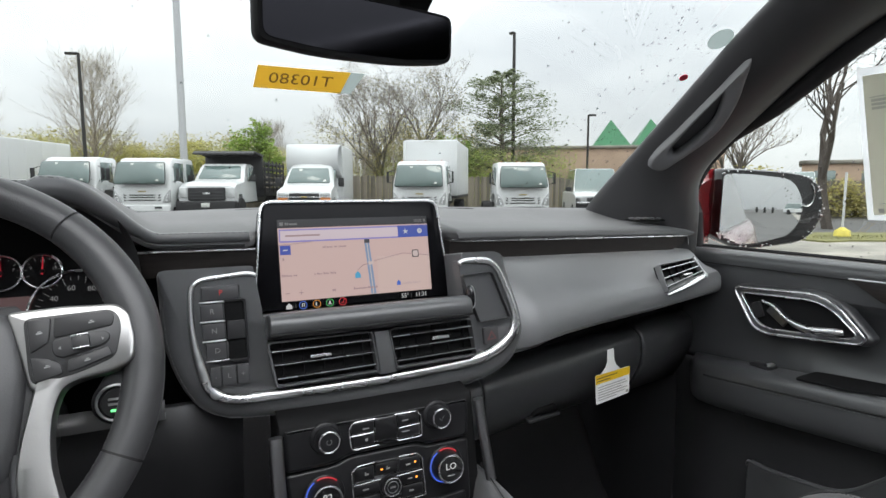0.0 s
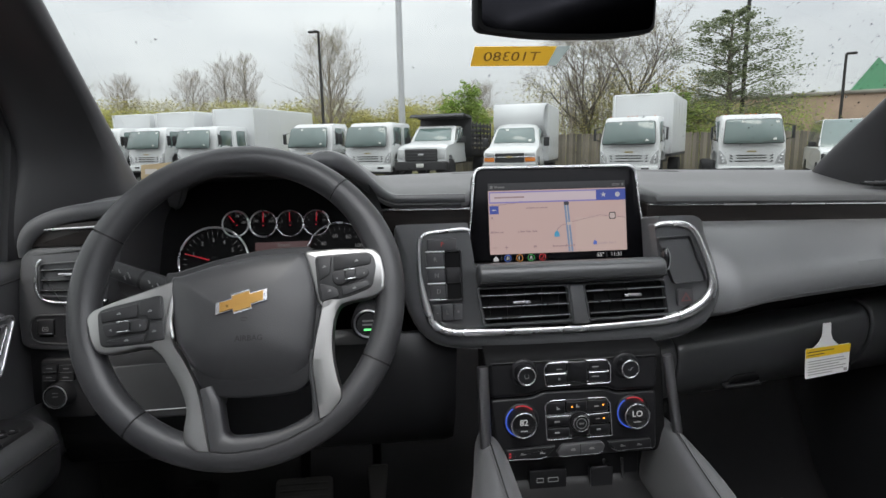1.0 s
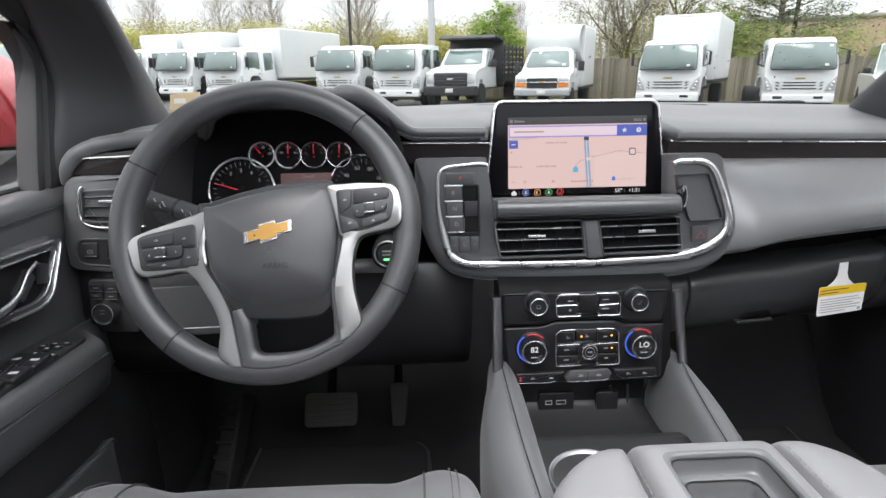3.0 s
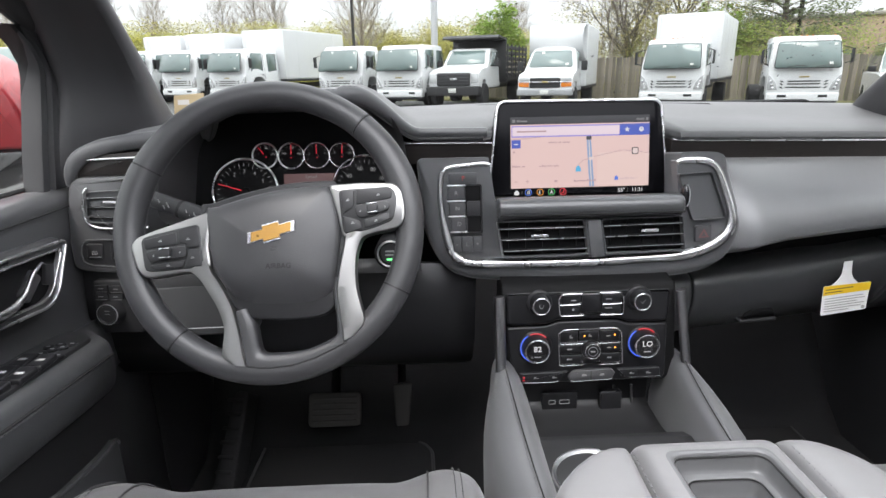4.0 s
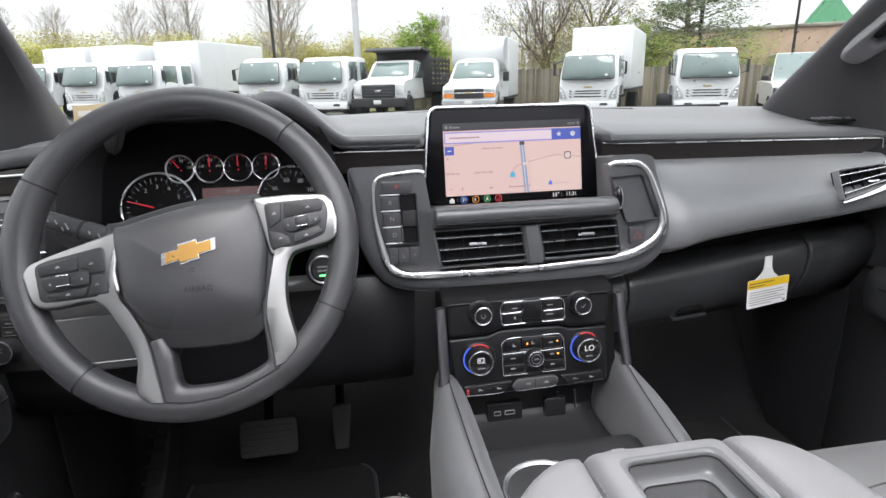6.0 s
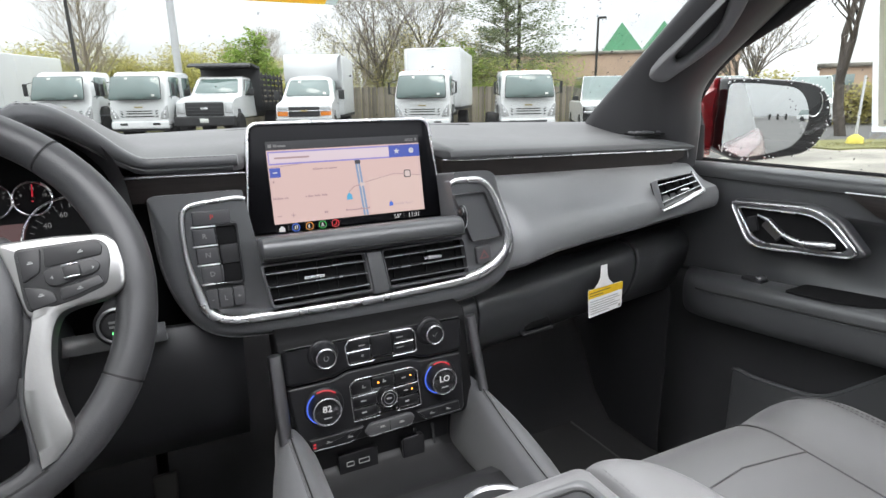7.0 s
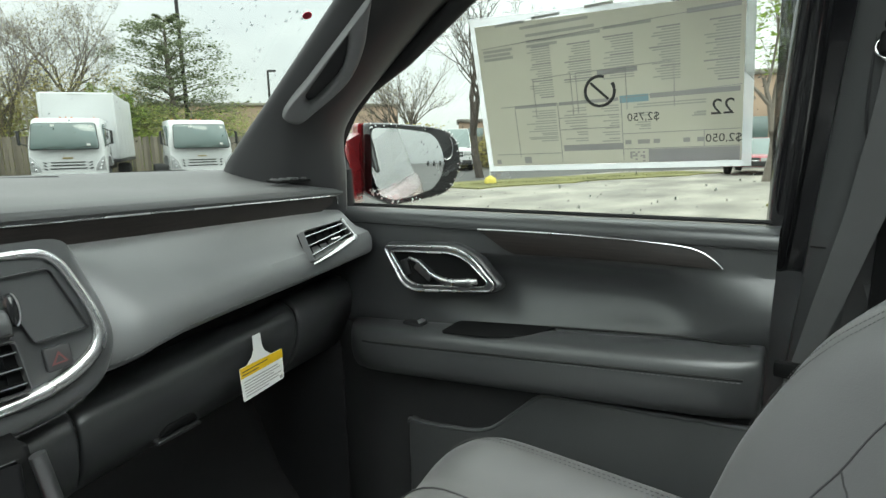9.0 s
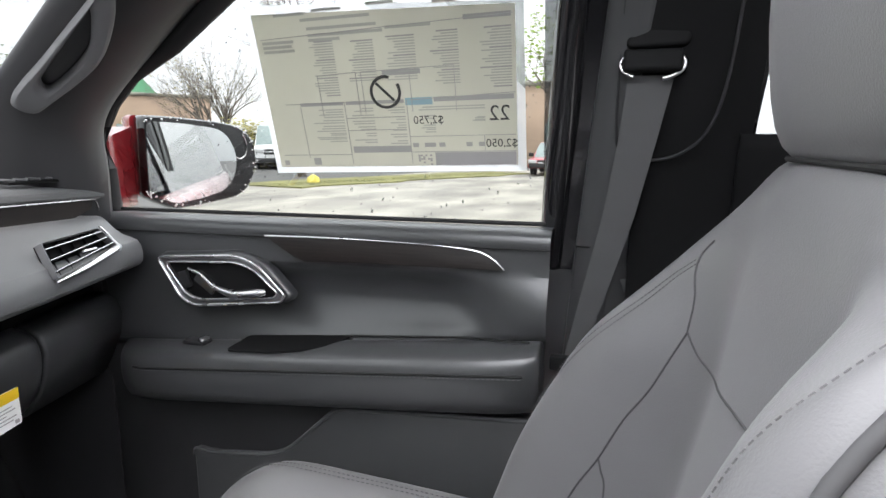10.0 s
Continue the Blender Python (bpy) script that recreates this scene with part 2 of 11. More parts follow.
M_REDPAINT = mat("deep_red_paint", (0.36, 0.012, 0.02), 0.28, 0.25, vary=0.06, coat=1.0)


# ---- mesh tools ----
def bm_new():
    return bmesh.new()


def rpoly(pts, r, n=5):
    """A closed outline with its corners rounded; r is one radius or one for each corner."""
    out, k = [], len(pts)
    for i, p in enumerate(pts):
        a, b, c = Vector(pts[i - 1]), Vector(p), Vector(pts[(i + 1) % k])
        rr = r[i] if isinstance(r, (list, tuple)) else r
        u, v = (a - b), (c - b)
        d = min(rr, u.length * 0.49, v.length * 0.49)
        if d < 1e-6:
            out.append(tuple(b))
            continue
        s, e = b + u.normalized() * d, b + v.normalized() * d
        for j in range(n + 1):
            t = j / n
            out.append(tuple(s * (1 - t) ** 2 + b * 2 * t * (1 - t) + e * t * t))
    return out


def smooth_path(pts, n=6, closed=False):
    """A Catmull-Rom line through the points."""
    P, out = [Vector(p) for p in pts], []
    k = len(P)
    for i in range(k if closed else k - 1):
        if closed:
            a, b, c, d = P[i - 1], P[i], P[(i + 1) % k], P[(i + 2) % k]
        else:
            a, b, c, d = P[max(i - 1, 0)], P[i], P[i + 1], P[min(i + 2, k - 1)]
        for j in range(n):
            t = j / n
            out.append(0.5 * ((2 * b) + (c - a) * t + (2 * a - 5 * b + 4 * c - d) * t * t + (3 * b - a - 3 * c + d) * t ** 3))
    if not closed:
        out.append(P[-1])
    return out


def face(o, tilt=0.0, yaw=0.0):
    """A plane that looks back at the seats: its x to the right, y up (the top leaning away by tilt), z to the viewer."""
    return Matrix.Translation(o) @ Matrix.Rotation(radians(yaw), 4, "Z") @ Matrix.Rotation(radians(90 - tilt), 4, "X")


def side_face(o, lean=0.0):
    """A plane that looks from the passenger door inwards: its x to the rear, y up, z to the car's middle."""
    return Matrix.Translation(o) @ Matrix.Rotation(radians(-90), 4, "Z") @ Matrix.Rotation(radians(90 - lean), 4, "X")


def add_box(bm, c, s, bev=0.0, seg=2, M=None):
    r = bmesh.ops.create_cube(bm, size=1.0)
    vs = r["verts"]
    for v in vs:
        v.co = Vector((v.co.x * s[0] + c[0], v.co.y * s[1] + c[1], v.co.z * s[2] + c[2]))
    if bev:
        es = list({e for v in vs for e in v.link_edges})
        r = bmesh.ops.bevel(bm, geom=es, offset=bev, segments=seg, profile=0.6, affect="EDGES", clamp_overlap=True)
        vs = list({v for f in r["faces"] for v in f.verts} | {v for v in vs if v.is_valid})
    if M is not None:
        bmesh.ops.transform(bm, matrix=M, verts=list({v for v in vs if v.is_valid}))
    return bm


def add_prism(bm, pts, depth, M=None, bev=0.0, seg=2, z0=0.0, soft=None):
    """An outline in a plane, thick by depth below z0, with its front edge rounded off; soft(x, y) says how much."""
    k = len(pts)
    rings = [(1.0, z0 - depth, 0.0)]
    if bev:
        for j in range(seg + 1):
            a = math.pi / 2 * j / seg
            rings.append((1.0, z0 - bev + bev * math.sin(a), bev * (1 - math.cos(a))))
    else:
        rings.append((1.0, z0, 0.0))
    P = [Vector((p[0], p[1])) for p in pts]
    area = sum(P[i - 1].x * P[i].y - P[i].x * P[i - 1].y for i in range(k))
    sg = 1 if area > 0 else -1
    nr = []
    for i in range(k):
        d1, d2 = (P[i] - P[i - 1]), (P[(i + 1) % k] - P[i])
        d1 = d1.normalized() if d1.length > 1e-9 else d2.normalized()
        d2 = d2.normalized() if d2.length > 1e-9 else d1
        t = (d1 + d2)
        t = t.normalized() if t.length > 1e-6 else d1
        nr.append(Vector((-t.y, t.x)) * (sg * (soft(P[i].x, P[i].y) if soft else 1.0)))
    vr = []
    for _, z, ins in rings:
        vr.append([bm.verts.new(((M @ Vector((p.x + q.x * ins, p.y + q.y * ins, z))) if M is not None else (p.x + q.x * ins, p.y + q.y * ins, z))) for p, q in zip(P, nr)])
    for a, b in zip(vr, vr[1:]):
        for i in range(k):
            bm.faces.new((a[i - 1], a[i], b[i], b[i - 1]))
    bm.faces.new(vr[-1])
    bm.faces.new(list(reversed(vr[0])))
    return bm


def add_ring(bm, outer, inner, depth, M=None, z0=0.0):
    """A frame between two outlines of equal count."""
    k = len(outer)
    f = (lambda x, y, z: M @ Vector((x, y, z))) if M is not None else (lambda x, y, z: (x, y, z))
    lo = [[bm.verts.new(f(p[0], p[1], z)) for p in o] for o, z in ((outer, z0 - depth), (outer, z0 - depth * 0.15), ([(0.85 * a[0] + 0.15 * b[0], 0.85 * a[1] + 0.15 * b[1]) for a, b in zip(outer, inner)], z0), ([(0.15 * a[0] + 0.85 * b[0], 0.15 * a[1] + 0.85 * b[1]) for a, b in zip(outer, inner)], z0), (inner, z0 - depth * 0.15), (inner, z0 - depth))]
    for a, b in zip(lo, lo[1:] + lo[:1]):
        for i in range(k):
            bm.faces.new((a[i - 1], a[i], b[i], b[i - 1]))
    return bm


def add_tube(bm, pts, r, n=8, closed=False, flat=1.0, up=(0, 0, 1)):
    """A tube along a line; r is one radius or one for each point; flat squeezes it along up."""
    P = [Vector(p) for p in pts]
    k, rings = len(P), []
    up = Vector(up)
    for i in range(k):
        t = (P[(i + 1) % k] - P[i - 1]) if closed else (P[min(i + 1, k - 1)] - P[max(i - 1, 0)])
        t = t.normalized() if t.length > 1e-9 else Vector((0, 1, 0))
        s = t.cross(up)
        s = s.normalized() if s.length > 1e-4 else t.orthogonal().normalized()
        u = s.cross(t)
        rr = r[i] if isinstance(r, (list, tuple)) else r
        rings.append([bm.verts.new(P[i] + s * (rr * math.cos(a)) + u * (rr * flat * math.sin(a))) for a in (2 * math.pi * j / n for j in range(n))])
    for a, b in (zip(rings, rings[1:] + rings[:1]) if closed else zip(rings, rings[1:])):
        for j in range(n):
            bm.faces.new((a[j - 1], a[j], b[j], b[j - 1]))
    if not closed:
        bm.faces.new(list(reversed(rings[0]))), bm.faces.new(rings[-1])
    return bm


def add_loft(bm, rings, closed=True, caps=True):
    vs = [[bm.verts.new(p) for p in ring] for ring in rings]
    n = len(vs[0])
    for a, b in zip(vs, vs[1:]):
        for j in range(0 if closed else 1, n):
            bm.faces.new((a[j - 1], a[j], b[j], b[j - 1]))
    if closed and caps:
        bm.faces.new(list(reversed(vs[0]))), bm.faces.new(vs[-1])
    return bm


def add_lathe(bm, prof, M=None, n=32):
    """Turns (radius, height) about a plane's z."""
    rings = []
    for r, z in prof:
        ring = []
        for j in range(n):
            a = 2 * math.pi * j / n
            p = Vector((r * math.cos(a), r * math.sin(a), z))
            ring.append(bm.verts.new(M @ p if M is not None else p))
        rings.append(ring)
    for a, b in zip(rings, rings[1:]):
        for j in range(n):
            bm.faces.new((a[j - 1], a[j], b[j], b[j - 1]))
    bm.faces.new(list(reversed(rings[0]))), bm.faces.new(rings[-1])
    return bm


def mirrored(bm):
    bmesh.ops.transform(bm, matrix=Matrix.Diagonal((-1, 1, 1, 1)), verts=bm.verts)
    bmesh.ops.reverse_faces(bm, faces=bm.faces)
    return bm


def mesh_of(name, bm, material, smooth=True):
    me = bpy.data.meshes.new(name)
    bmesh.ops.recalc_face_normals(bm, faces=bm.faces)
    bm.to_mesh(me)
    bm.free()
    me.materials.append(material)
    if smooth:
        for p in me.polygons:
            p.use_smooth = True
        me.set_sharp_from_angle(angle=radians(50))
    return me


def part(name, bm, material, parent=None, label="", smooth=True, subd=0, solid=0.0):
    ob = new(name, mesh_of(name, bm, material, smooth))
    if solid:
        md = ob.modifiers.new("thickness", "SOLIDIFY")
        md.thickness, md.offset = solid, -1
    if subd:
        md = ob.modifiers.new("rounding", "SUBSURF")
        md.levels = md.render_levels = subd
    if parent is not None:
        ob.parent = parent
        if parent.type == "EMPTY":
            ob.matrix_parent_inverse = parent.matrix_basis.inverted()
    if label:
        ob["label"] = label
    return ob


def thing(name, label, category, loc=(0, 0, 0), group="", kind=""):
    ob = new(name)
    ob.location = loc
    ob.empty_display_size = 0.05
    return tagged(ob, label, category, group, kind)


def letters(text, size, M, material, parent, name="lettering", flip=False, bold=0.0):
    """Writing in the built-in font, centred on M and turned into a mesh."""
    cu = bpy.data.curves.new(name, "FONT")
    cu.body, cu.size, cu.align_x, cu.align_y, cu.resolution_u, cu.offset = text, size, "CENTER", "CENTER", 3, bold
    tmp = bpy.data.objects.new(name, cu)
    me = bpy.data.meshes.new_from_object(tmp)
    bpy.data.objects.remove(tmp)
    bpy.data.curves.remove(cu)
    me.transform(M @ Matrix.Diagonal((-1 if flip else 1, 1, 1, 1)))
    me.name = name
    me.materials.clear()
    me.materials.append(material)
    ob = new(name, me)
    ob.parent = parent
    if parent.type == "EMPTY":
        ob.matrix_parent_inverse = parent.matrix_basis.inverted()
    return ob


def sstep(a, b, x):
    t = min(1, max(0, (x - a) / (b - a)))
    return t * t * (3 - 2 * t)


M_ROOFFILL = glass("roof_fill_glass", (0.55, 0.56, 0.56))
# Tinted like the windscreen, to hold down the daylight seen through it.
M_SIDEGLASS = glass("door_glass", (0.200, 0.210, 0.204), slant=3)

# ---- the car's shell: floor, roof, pillars, panes ----
CX = 0.04            # the car's middle
RX, LX = 0.80, -0.72  # inner faces of the doors


def ground_z(x, y):
    return -0.012 * (x - 5.0)


def sheet(name, f, nu, nv, material, label, category, kind="structure", solid=0.0, subd=0, parent=None):
    bm = bm_new()
    vs = [[bm.verts.new(f(i / nu, j / nv)) for j in range(nv + 1)] for i in range(nu + 1)]
    for i in range(nu):
        for j in range(nv):
            bm.faces.new((vs[i][j], vs[i + 1][j], vs[i + 1][j + 1], vs[i][j + 1]))
    ob = part(name, bm, material, parent, solid=solid, subd=subd)
    return ob if parent is not None else tagged(ob, label, category, "", kind)


# carpeted floor pan that rises to the firewall
def floor_pan(u, v):
    y = -1.6 + 2.95 * v
    z = 0.56 + 0.28 * sstep(0.90, 1.12, y) + 0.28 * sstep(1.10, 1.35, y)
    x = LX + (RX - LX) * u
    z += 0.10 * sstep(1.2, 0.9, y) * math.exp(-((x - CX) / 0.16) ** 4)
    return (x, y, z)


sheet("floor", floor_pan, 40, 46, M_CARPET, "black carpeted car floor rising to the firewall", "floor", solid=0.03)


def roof_skin(u, v):
    x = LX + 0.05 + (RX - LX - 0.10) * u
    y = -2.35 + 2.74 * v
    e = abs(2 * u - 1)
    z = 1.775 - 0.085 * e ** 4 - 0.02 * sstep(0.1, 0.48, y) - 0.05 * sstep(-1.6, -2.35, y)
    return (x, y + 0.05 * (1 - e ** 2) * v, z)


# The headliner is left open for an added roof pane that brightens the cabin.
bm = bm_new()
NU, NV = 24, 30
grid = [[bm.verts.new(roof_skin(i / NU, j / NV)) for j in range(NV + 1)] for i in range(NU + 1)]
for i in range(NU):
    for j in range(NV):
        y = (grid[i][j].co.y + grid[i][j + 1].co.y) / 2
        if not (3 <= i < 21 and -0.50 < y < 0.27):
            bm.faces.new((grid[i][j], grid[i + 1][j], grid[i + 1][j + 1], grid[i][j + 1]))
for v in [v for v in bm.verts if not v.link_faces]:
    bm.verts.remove(v)
tagged(part("ceiling", bm, M_HEADLINER, solid=0.05), "black cloth headliner round an added roof opening", "headliner", "", "structure")
bm = bm_new()
add_loft(bm, [[roof_skin(u, v) for v in (0.64, 0.7, 0.78, 0.86, 0.95)] for u in (3 / 24 - 0.01, 0.35, 0.5, 0.65, 21 / 24 + 0.01)], closed=False)
gr_ = tagged(part("window_roof_fill", bm, M_ROOFFILL), "glass roof panel added to light the cabin", "roof window", "", "structure")
gr_.location.z = 0.02

# windscreen: a curved pane leaning back to the roof


def windscreen_at(u, v):
    s = 2 * u - 1
    half = 0.765 - 0.080 * v
    x = CX + half * s
    bow = (1 - s * s)
    y = (0.90 + 0.13 * bow) * (1 - v) + (0.485 + 0.05 * bow) * v
    z = 1.335 * (1 - v) + (1.655 + 0.02 * bow) * v + 0.012 * math.sin(math.pi * v)
    return Vector((x, y, z))


ws = sheet("window_1", lambda u, v: windscreen_at(u, v * 1.16), 24, 18, M_GLASS, "curved windscreen with rain drops, tinted to dim the view", "windscreen")
ws.visible_shadow = False


def pillar_a(sign, name, label):
    """The slanted front pillar with a raised edge towards the screen."""
    bm = bm_new()
    rings = []
    if sign > 0:
        inner = [(0.70, 0.975, 1.29), (0.668, 0.895, 1.35), (0.655, 0.76, 1.447), (0.645, 0.64, 1.535), (0.63, 0.49, 1.642), (0.60, 0.36, 1.70)]
        outer = [(0.815, 0.72, 1.20), (0.806, 0.708, 1.32), (0.803, 0.702, 1.41), (0.788, 0.585, 1.505), (0.765, 0.43, 1.60), (0.73, 0.27, 1.66)]
    else:
        inner = [(-0.672, 0.975, 1.28), (-0.657, 0.870, 1.36), (-0.644, 0.775, 1.432), (-0.633, 0.685, 1.50), (-0.612, 0.54, 1.612), (-0.58, 0.40, 1.69)]
        outer = [(-0.748, 0.60, 1.20), (-0.738, 0.635, 1.31), (-0.735, 0.668, 1.41), (-0.722, 0.605, 1.51), (-0.71, 0.44, 1.605), (-0.67, 0.22, 1.675)]
    for a, b in zip(inner, outer):
        a, b = Vector(a), Vector(b)
        d = (b - a)
        nrm = Vector((-sign * 0.72, -0.66, -0.2)).normalized()
        back = -nrm
        ring = [a + back * 0.03, a, a + d * 0.06 + nrm * 0.014, a + d * 0.3 + nrm * 0.036, a + d * 0.6 + nrm * 0.046, a + d * 0.88 + nrm * 0.03, b + nrm * 0.004, b + back * 0.05, a + d * 0.5 + back * 0.07]
        if sign < 0:  # a crest near the glass, then a hollow towards the door
            ring[2:7] = [a + d * 0.05 + nrm * 0.016, a + d * 0.17 + nrm * 0.030, a + d * 0.27 + nrm * 0.034, a + d * 0.36 + nrm * 0.024, a + d * 0.60 + nrm * 0.006, a + d * 0.90 + nrm * 0.004, b + nrm * 0.002]
        rings.append(ring)
    dense = []
    for i in range(len(rings[0])):
        dense.append(smooth_path([r[i] for r in rings], 5))
    add_loft(bm, [[dense[i][k] for i in range(len(dense))] for k in range(len(dense[0]))])
    return tagged(part(name, bm, M_PILLAR, subd=1), label, "pillar", "", "structure")


pillar_a(1, "wall_pillar_front_right", "charcoal plastic windscreen pillar trim with a grab handle")
pillar_a(-1, "wall_pillar_front_left", "charcoal plastic windscreen pillar trim above the dashboard")

# ribbed trim between the driver's pillar and the door glass
bm = bm_new()
rings = []
for y0, y1, z in ((0.572, 0.640, 1.20), (0.594, 0.656, 1.26), (0.608, 0.668, 1.31), (0.628, 0.684, 1.37), (0.642, 0.696, 1.415), (0.644, 0.692, 1.435), (0.630, 0.672, 1.460), (0.600, 0.640, 1.485)):
    w = y1 - y0
    rings.append([(-0.765, y0, z), (-0.742, y0, z), (-0.738, y0 + 0.002, z), (-0.737, y0 + w * 0.24, z), (-0.742, y0 + w * 0.28, z), (-0.742, y0 + w * 0.36, z), (-0.735, y0 + w * 0.42, z), (-0.734, y0 + w * 0.9, z), (-0.738, y1, z), (-0.765, y1, z)])
add_loft(bm, rings)
tagged(part("trim_window_corner", bm, M_KNEE), "charcoal plastic trim in the window's front corner", "trim", "", "structure")

# header rail over the windscreen, side rails over the doors
bm = bm_new()
add_tube(bm, smooth_path([(0.64, 0.37, 1.728), (0.35, 0.43, 1.757), (CX, 0.445, 1.765), (-0.27, 0.43, 1.757), (-0.56, 0.37, 1.728)], 6), 0.045, 10, flat=0.6)
tagged(part("trim_header_rail", bm, M_HEADLINER), "black headliner edge above the windscreen", "header rail", "", "structure")
for sgn, nm in ((1, "trim_roof_rail_right"), (-1, "trim_roof_rail_left")):
    bm = bm_new()
    pts = [(CX + sgn * 0.695, 0.32, 1.655), (CX + sgn * 0.71, 0.15, 1.685), (CX + sgn * 0.715, -0.1, 1.70), (CX + sgn * 0.715, -0.8, 1.705), (CX + sgn * 0.70, -2.3, 1.68)]
    add_tube(bm, smooth_path(pts, 5), 0.05, 10, flat=0.8)
    tagged(part(nm, bm, M_HEADLINER), "black roof rail trim above the doors", "roof rail", "", "structure")


# the red body side below the windows and behind, which the door mirror shows; rear walls with their windows
def body_side(sgn):
    tag = "right" if sgn > 0 else "left"
    bm = bm_new()

    def at(x, y, z):
        return (CX + sgn * x, y, z)
    prof = [(0.90, 1.24), (0.935, 1.20), (0.96, 1.10), (0.95, 0.98), (0.955, 0.85), (0.96, 0.70), (0.94, 0.55), (0.91, 0.45), (0.84, 0.40)]
    ys = [2.0, 1.7, 1.3, 0.95, 0.6, 0.0, -0.6, -1.2, -1.8, -2.4, -2.6]
    tap = [0.90, 0.95, 0.98, 0.995, 1, 1, 1, 1, 0.995, 0.97, 0.92]
    add_loft(bm, [[at(p[0] * t, y, p[1]) for p in prof] for y, t in zip(ys, tap)], closed=False)
    ob = part("wall_body_side_" + tag, bm, M_REDPAINT, solid=0.06)
    tagged(ob, "deep red painted body side of the car", "car body", "", "structure")
    # pillars behind the front door
    bm = bm_new()
    for y0, y1, y2, y3 in ((0.0, -0.245, -0.05, -0.27), (-1.18, -1.36, -1.22, -1.40), (-2.25, -2.65, -2.2, -2.4)):
        rings = [[at(a, p, z), at(b, p, z), at(b, q, z), at(a, q, z)] for a, b, p, q, z in ((0.820, 0.862, y0, y1, 1.18), (0.785, 0.800, (y0 + y2) / 2, (y1 + y3) / 2, 1.42), (0.700, 0.710, y2, y3, 1.69))]
        add_loft(bm, rings)
    tagged(part("wall_side_pillars_" + tag, bm, M_GLOSSBLK), "black window pillars of the car side", "pillar", "", "structure")
    bm = bm_new()
    y_0 = 0.0
    add_loft(bm, [[at(0.868, y, 1.215) for y in (y_0, -2.4)], [at(0.762, y, 1.55) for y in (y_0, -2.4)], [at(0.714, y, 1.70) for y in (y_0, -2.4)]], closed=False)
    w = tagged(part("window_rear_" + tag, bm, M_DARKGLASS), "dark tinted rear side window", "window", "", "structure")
    w.visible_shadow = False
    bm = bm_new()
    add_loft(bm, [[at(0.84, y, 0.40) for y in (y_0, -2.6)], [at(0.84, y, 1.0) for y in (y_0, -2.6)], [at(0.80, y, 1.20) for y in (y_0, -2.6)], [at(0.88, y, 1.225) for y in (y_0, -2.6)]], closed=False)
    tagged(part("wall_rear_trim_" + tag, bm, M_DOOR, solid=0.02), "black plastic rear side trim", "trim panel", "", "structure")


M_DARKGLASS = glass("privacy_glass", (0.30, 0.31, 0.31), 0.36, slant=2)
body_side(1)
body_side(-1)
bm = bm_new()
add_box(bm, (CX, -2.55, 0.85), (1.75, 0.08, 0.75), 0.02)
tagged(part("wall_tailgate", bm, M_DOOR), "black plastic tailgate trim", "tailgate", "", "structure")
bm = bm_new()
add_loft(bm, [[(CX - 0.72, -2.55, 1.22), (CX + 0.72, -2.55, 1.22)], [(CX - 0.64, -2.3, 1.72), (CX + 0.64, -2.3, 1.72)]], closed=False)
w = tagged(part("window_tailgate", bm, M_DARKGLASS), "dark tinted rear window", "window", "", "structure")
w.visible_shadow = False
# bonnet in front of the screen, out of the driver's sight below the dashboard edge
bm = bm_new()
add_loft(bm, [[(CX + x, y, z - 0.05 * (x / 0.85) ** 4 - 0.03 * (x / 0.85) ** 2) for x in (-0.88, -0.7, -0.4, 0, 0.4, 0.7, 0.88)] for y, z in ((1.12, 1.26), (1.4, 1.27), (1.8, 1.25), (2.05, 1.18), (2.2, 1.0), (2.25, 0.6))], closed=False)
tagged(part("wall_bonnet", bm, M_REDPAINT, solid=0.02), "deep red painted bonnet of the car", "bonnet", "", "structure")
bm = bm_new()
add_loft(bm, [[(CX + 0.8 * s, 0.92 + 0.16 * (1 - s * s) + d, 1.30 + h) for s in (-1, -0.6, -0.2, 0.2, 0.6, 1)] for d, h in ((0.0, 0.030), (0.02, 0.022), (0.14, -0.03), (0.16, -0.10))], closed=False)
tagged(part("trim_cowl", bm, M_BLACK, solid=0.01), "black plastic cowl below the windscreen", "cowl", "", "structure")

# footwell sides
for sgn, nm in ((1, "wall_footwell_right"), (-1, "wall_footwell_left")):
    bm = bm_new()
    add_box(bm, (CX + sgn * 0.785, 1.06, 0.85), (0.06, 0.64, 0.68), 0.02, 2)
    tagged(part(nm, bm, M_KNEE), "black plastic side panel of the footwell", "kick panel", "", "structure")
bm = bm_new()
add_box(bm, (CX, 1.30, 0.95), (1.6, 0.04, 0.75), 0.01)
tagged(part("wall_firewall", bm, M_CARPET), "black carpeted firewall below the dashboard", "firewall", "", "structure")

# ---- dashboard ----
dash = thing("dashboard", "black soft-touch dashboard with stitched pads, dark wood strip and chrome trim", "dashboard", (CX, 0.75, 0.75))


def hood(x):
    """How far the gauge hood rises out of the pad at x."""
    return sstep(-0.195, -0.285, x) * sstep(-0.545, -0.445, x)


def lip(x):
    """The stitched front edge of the upper pad."""
    y = 0.605 + 0.137 * abs(x - 0.03) + 0.003
    z = 1.322 - 0.037 * max(0, x - 0.05) if x > -0.3 else 1.318
    h = hood(x)
    k = sstep(-0.53, -0.60, x)  # the driver's end comes nearer and slopes down to the door
    y, z = y + (0.640 - y) * k, z + (1.322 - 0.10 * max(0, -0.60 - x) - 0.9 * max(0, -0.675 - x) - z) * k
    y += 0.095 * sstep(-0.091, -0.081, x) * sstep(0.198, 0.188, x)  # set back behind the screen
    return y + (0.535 - y) * h, z + 0.062 * h, h


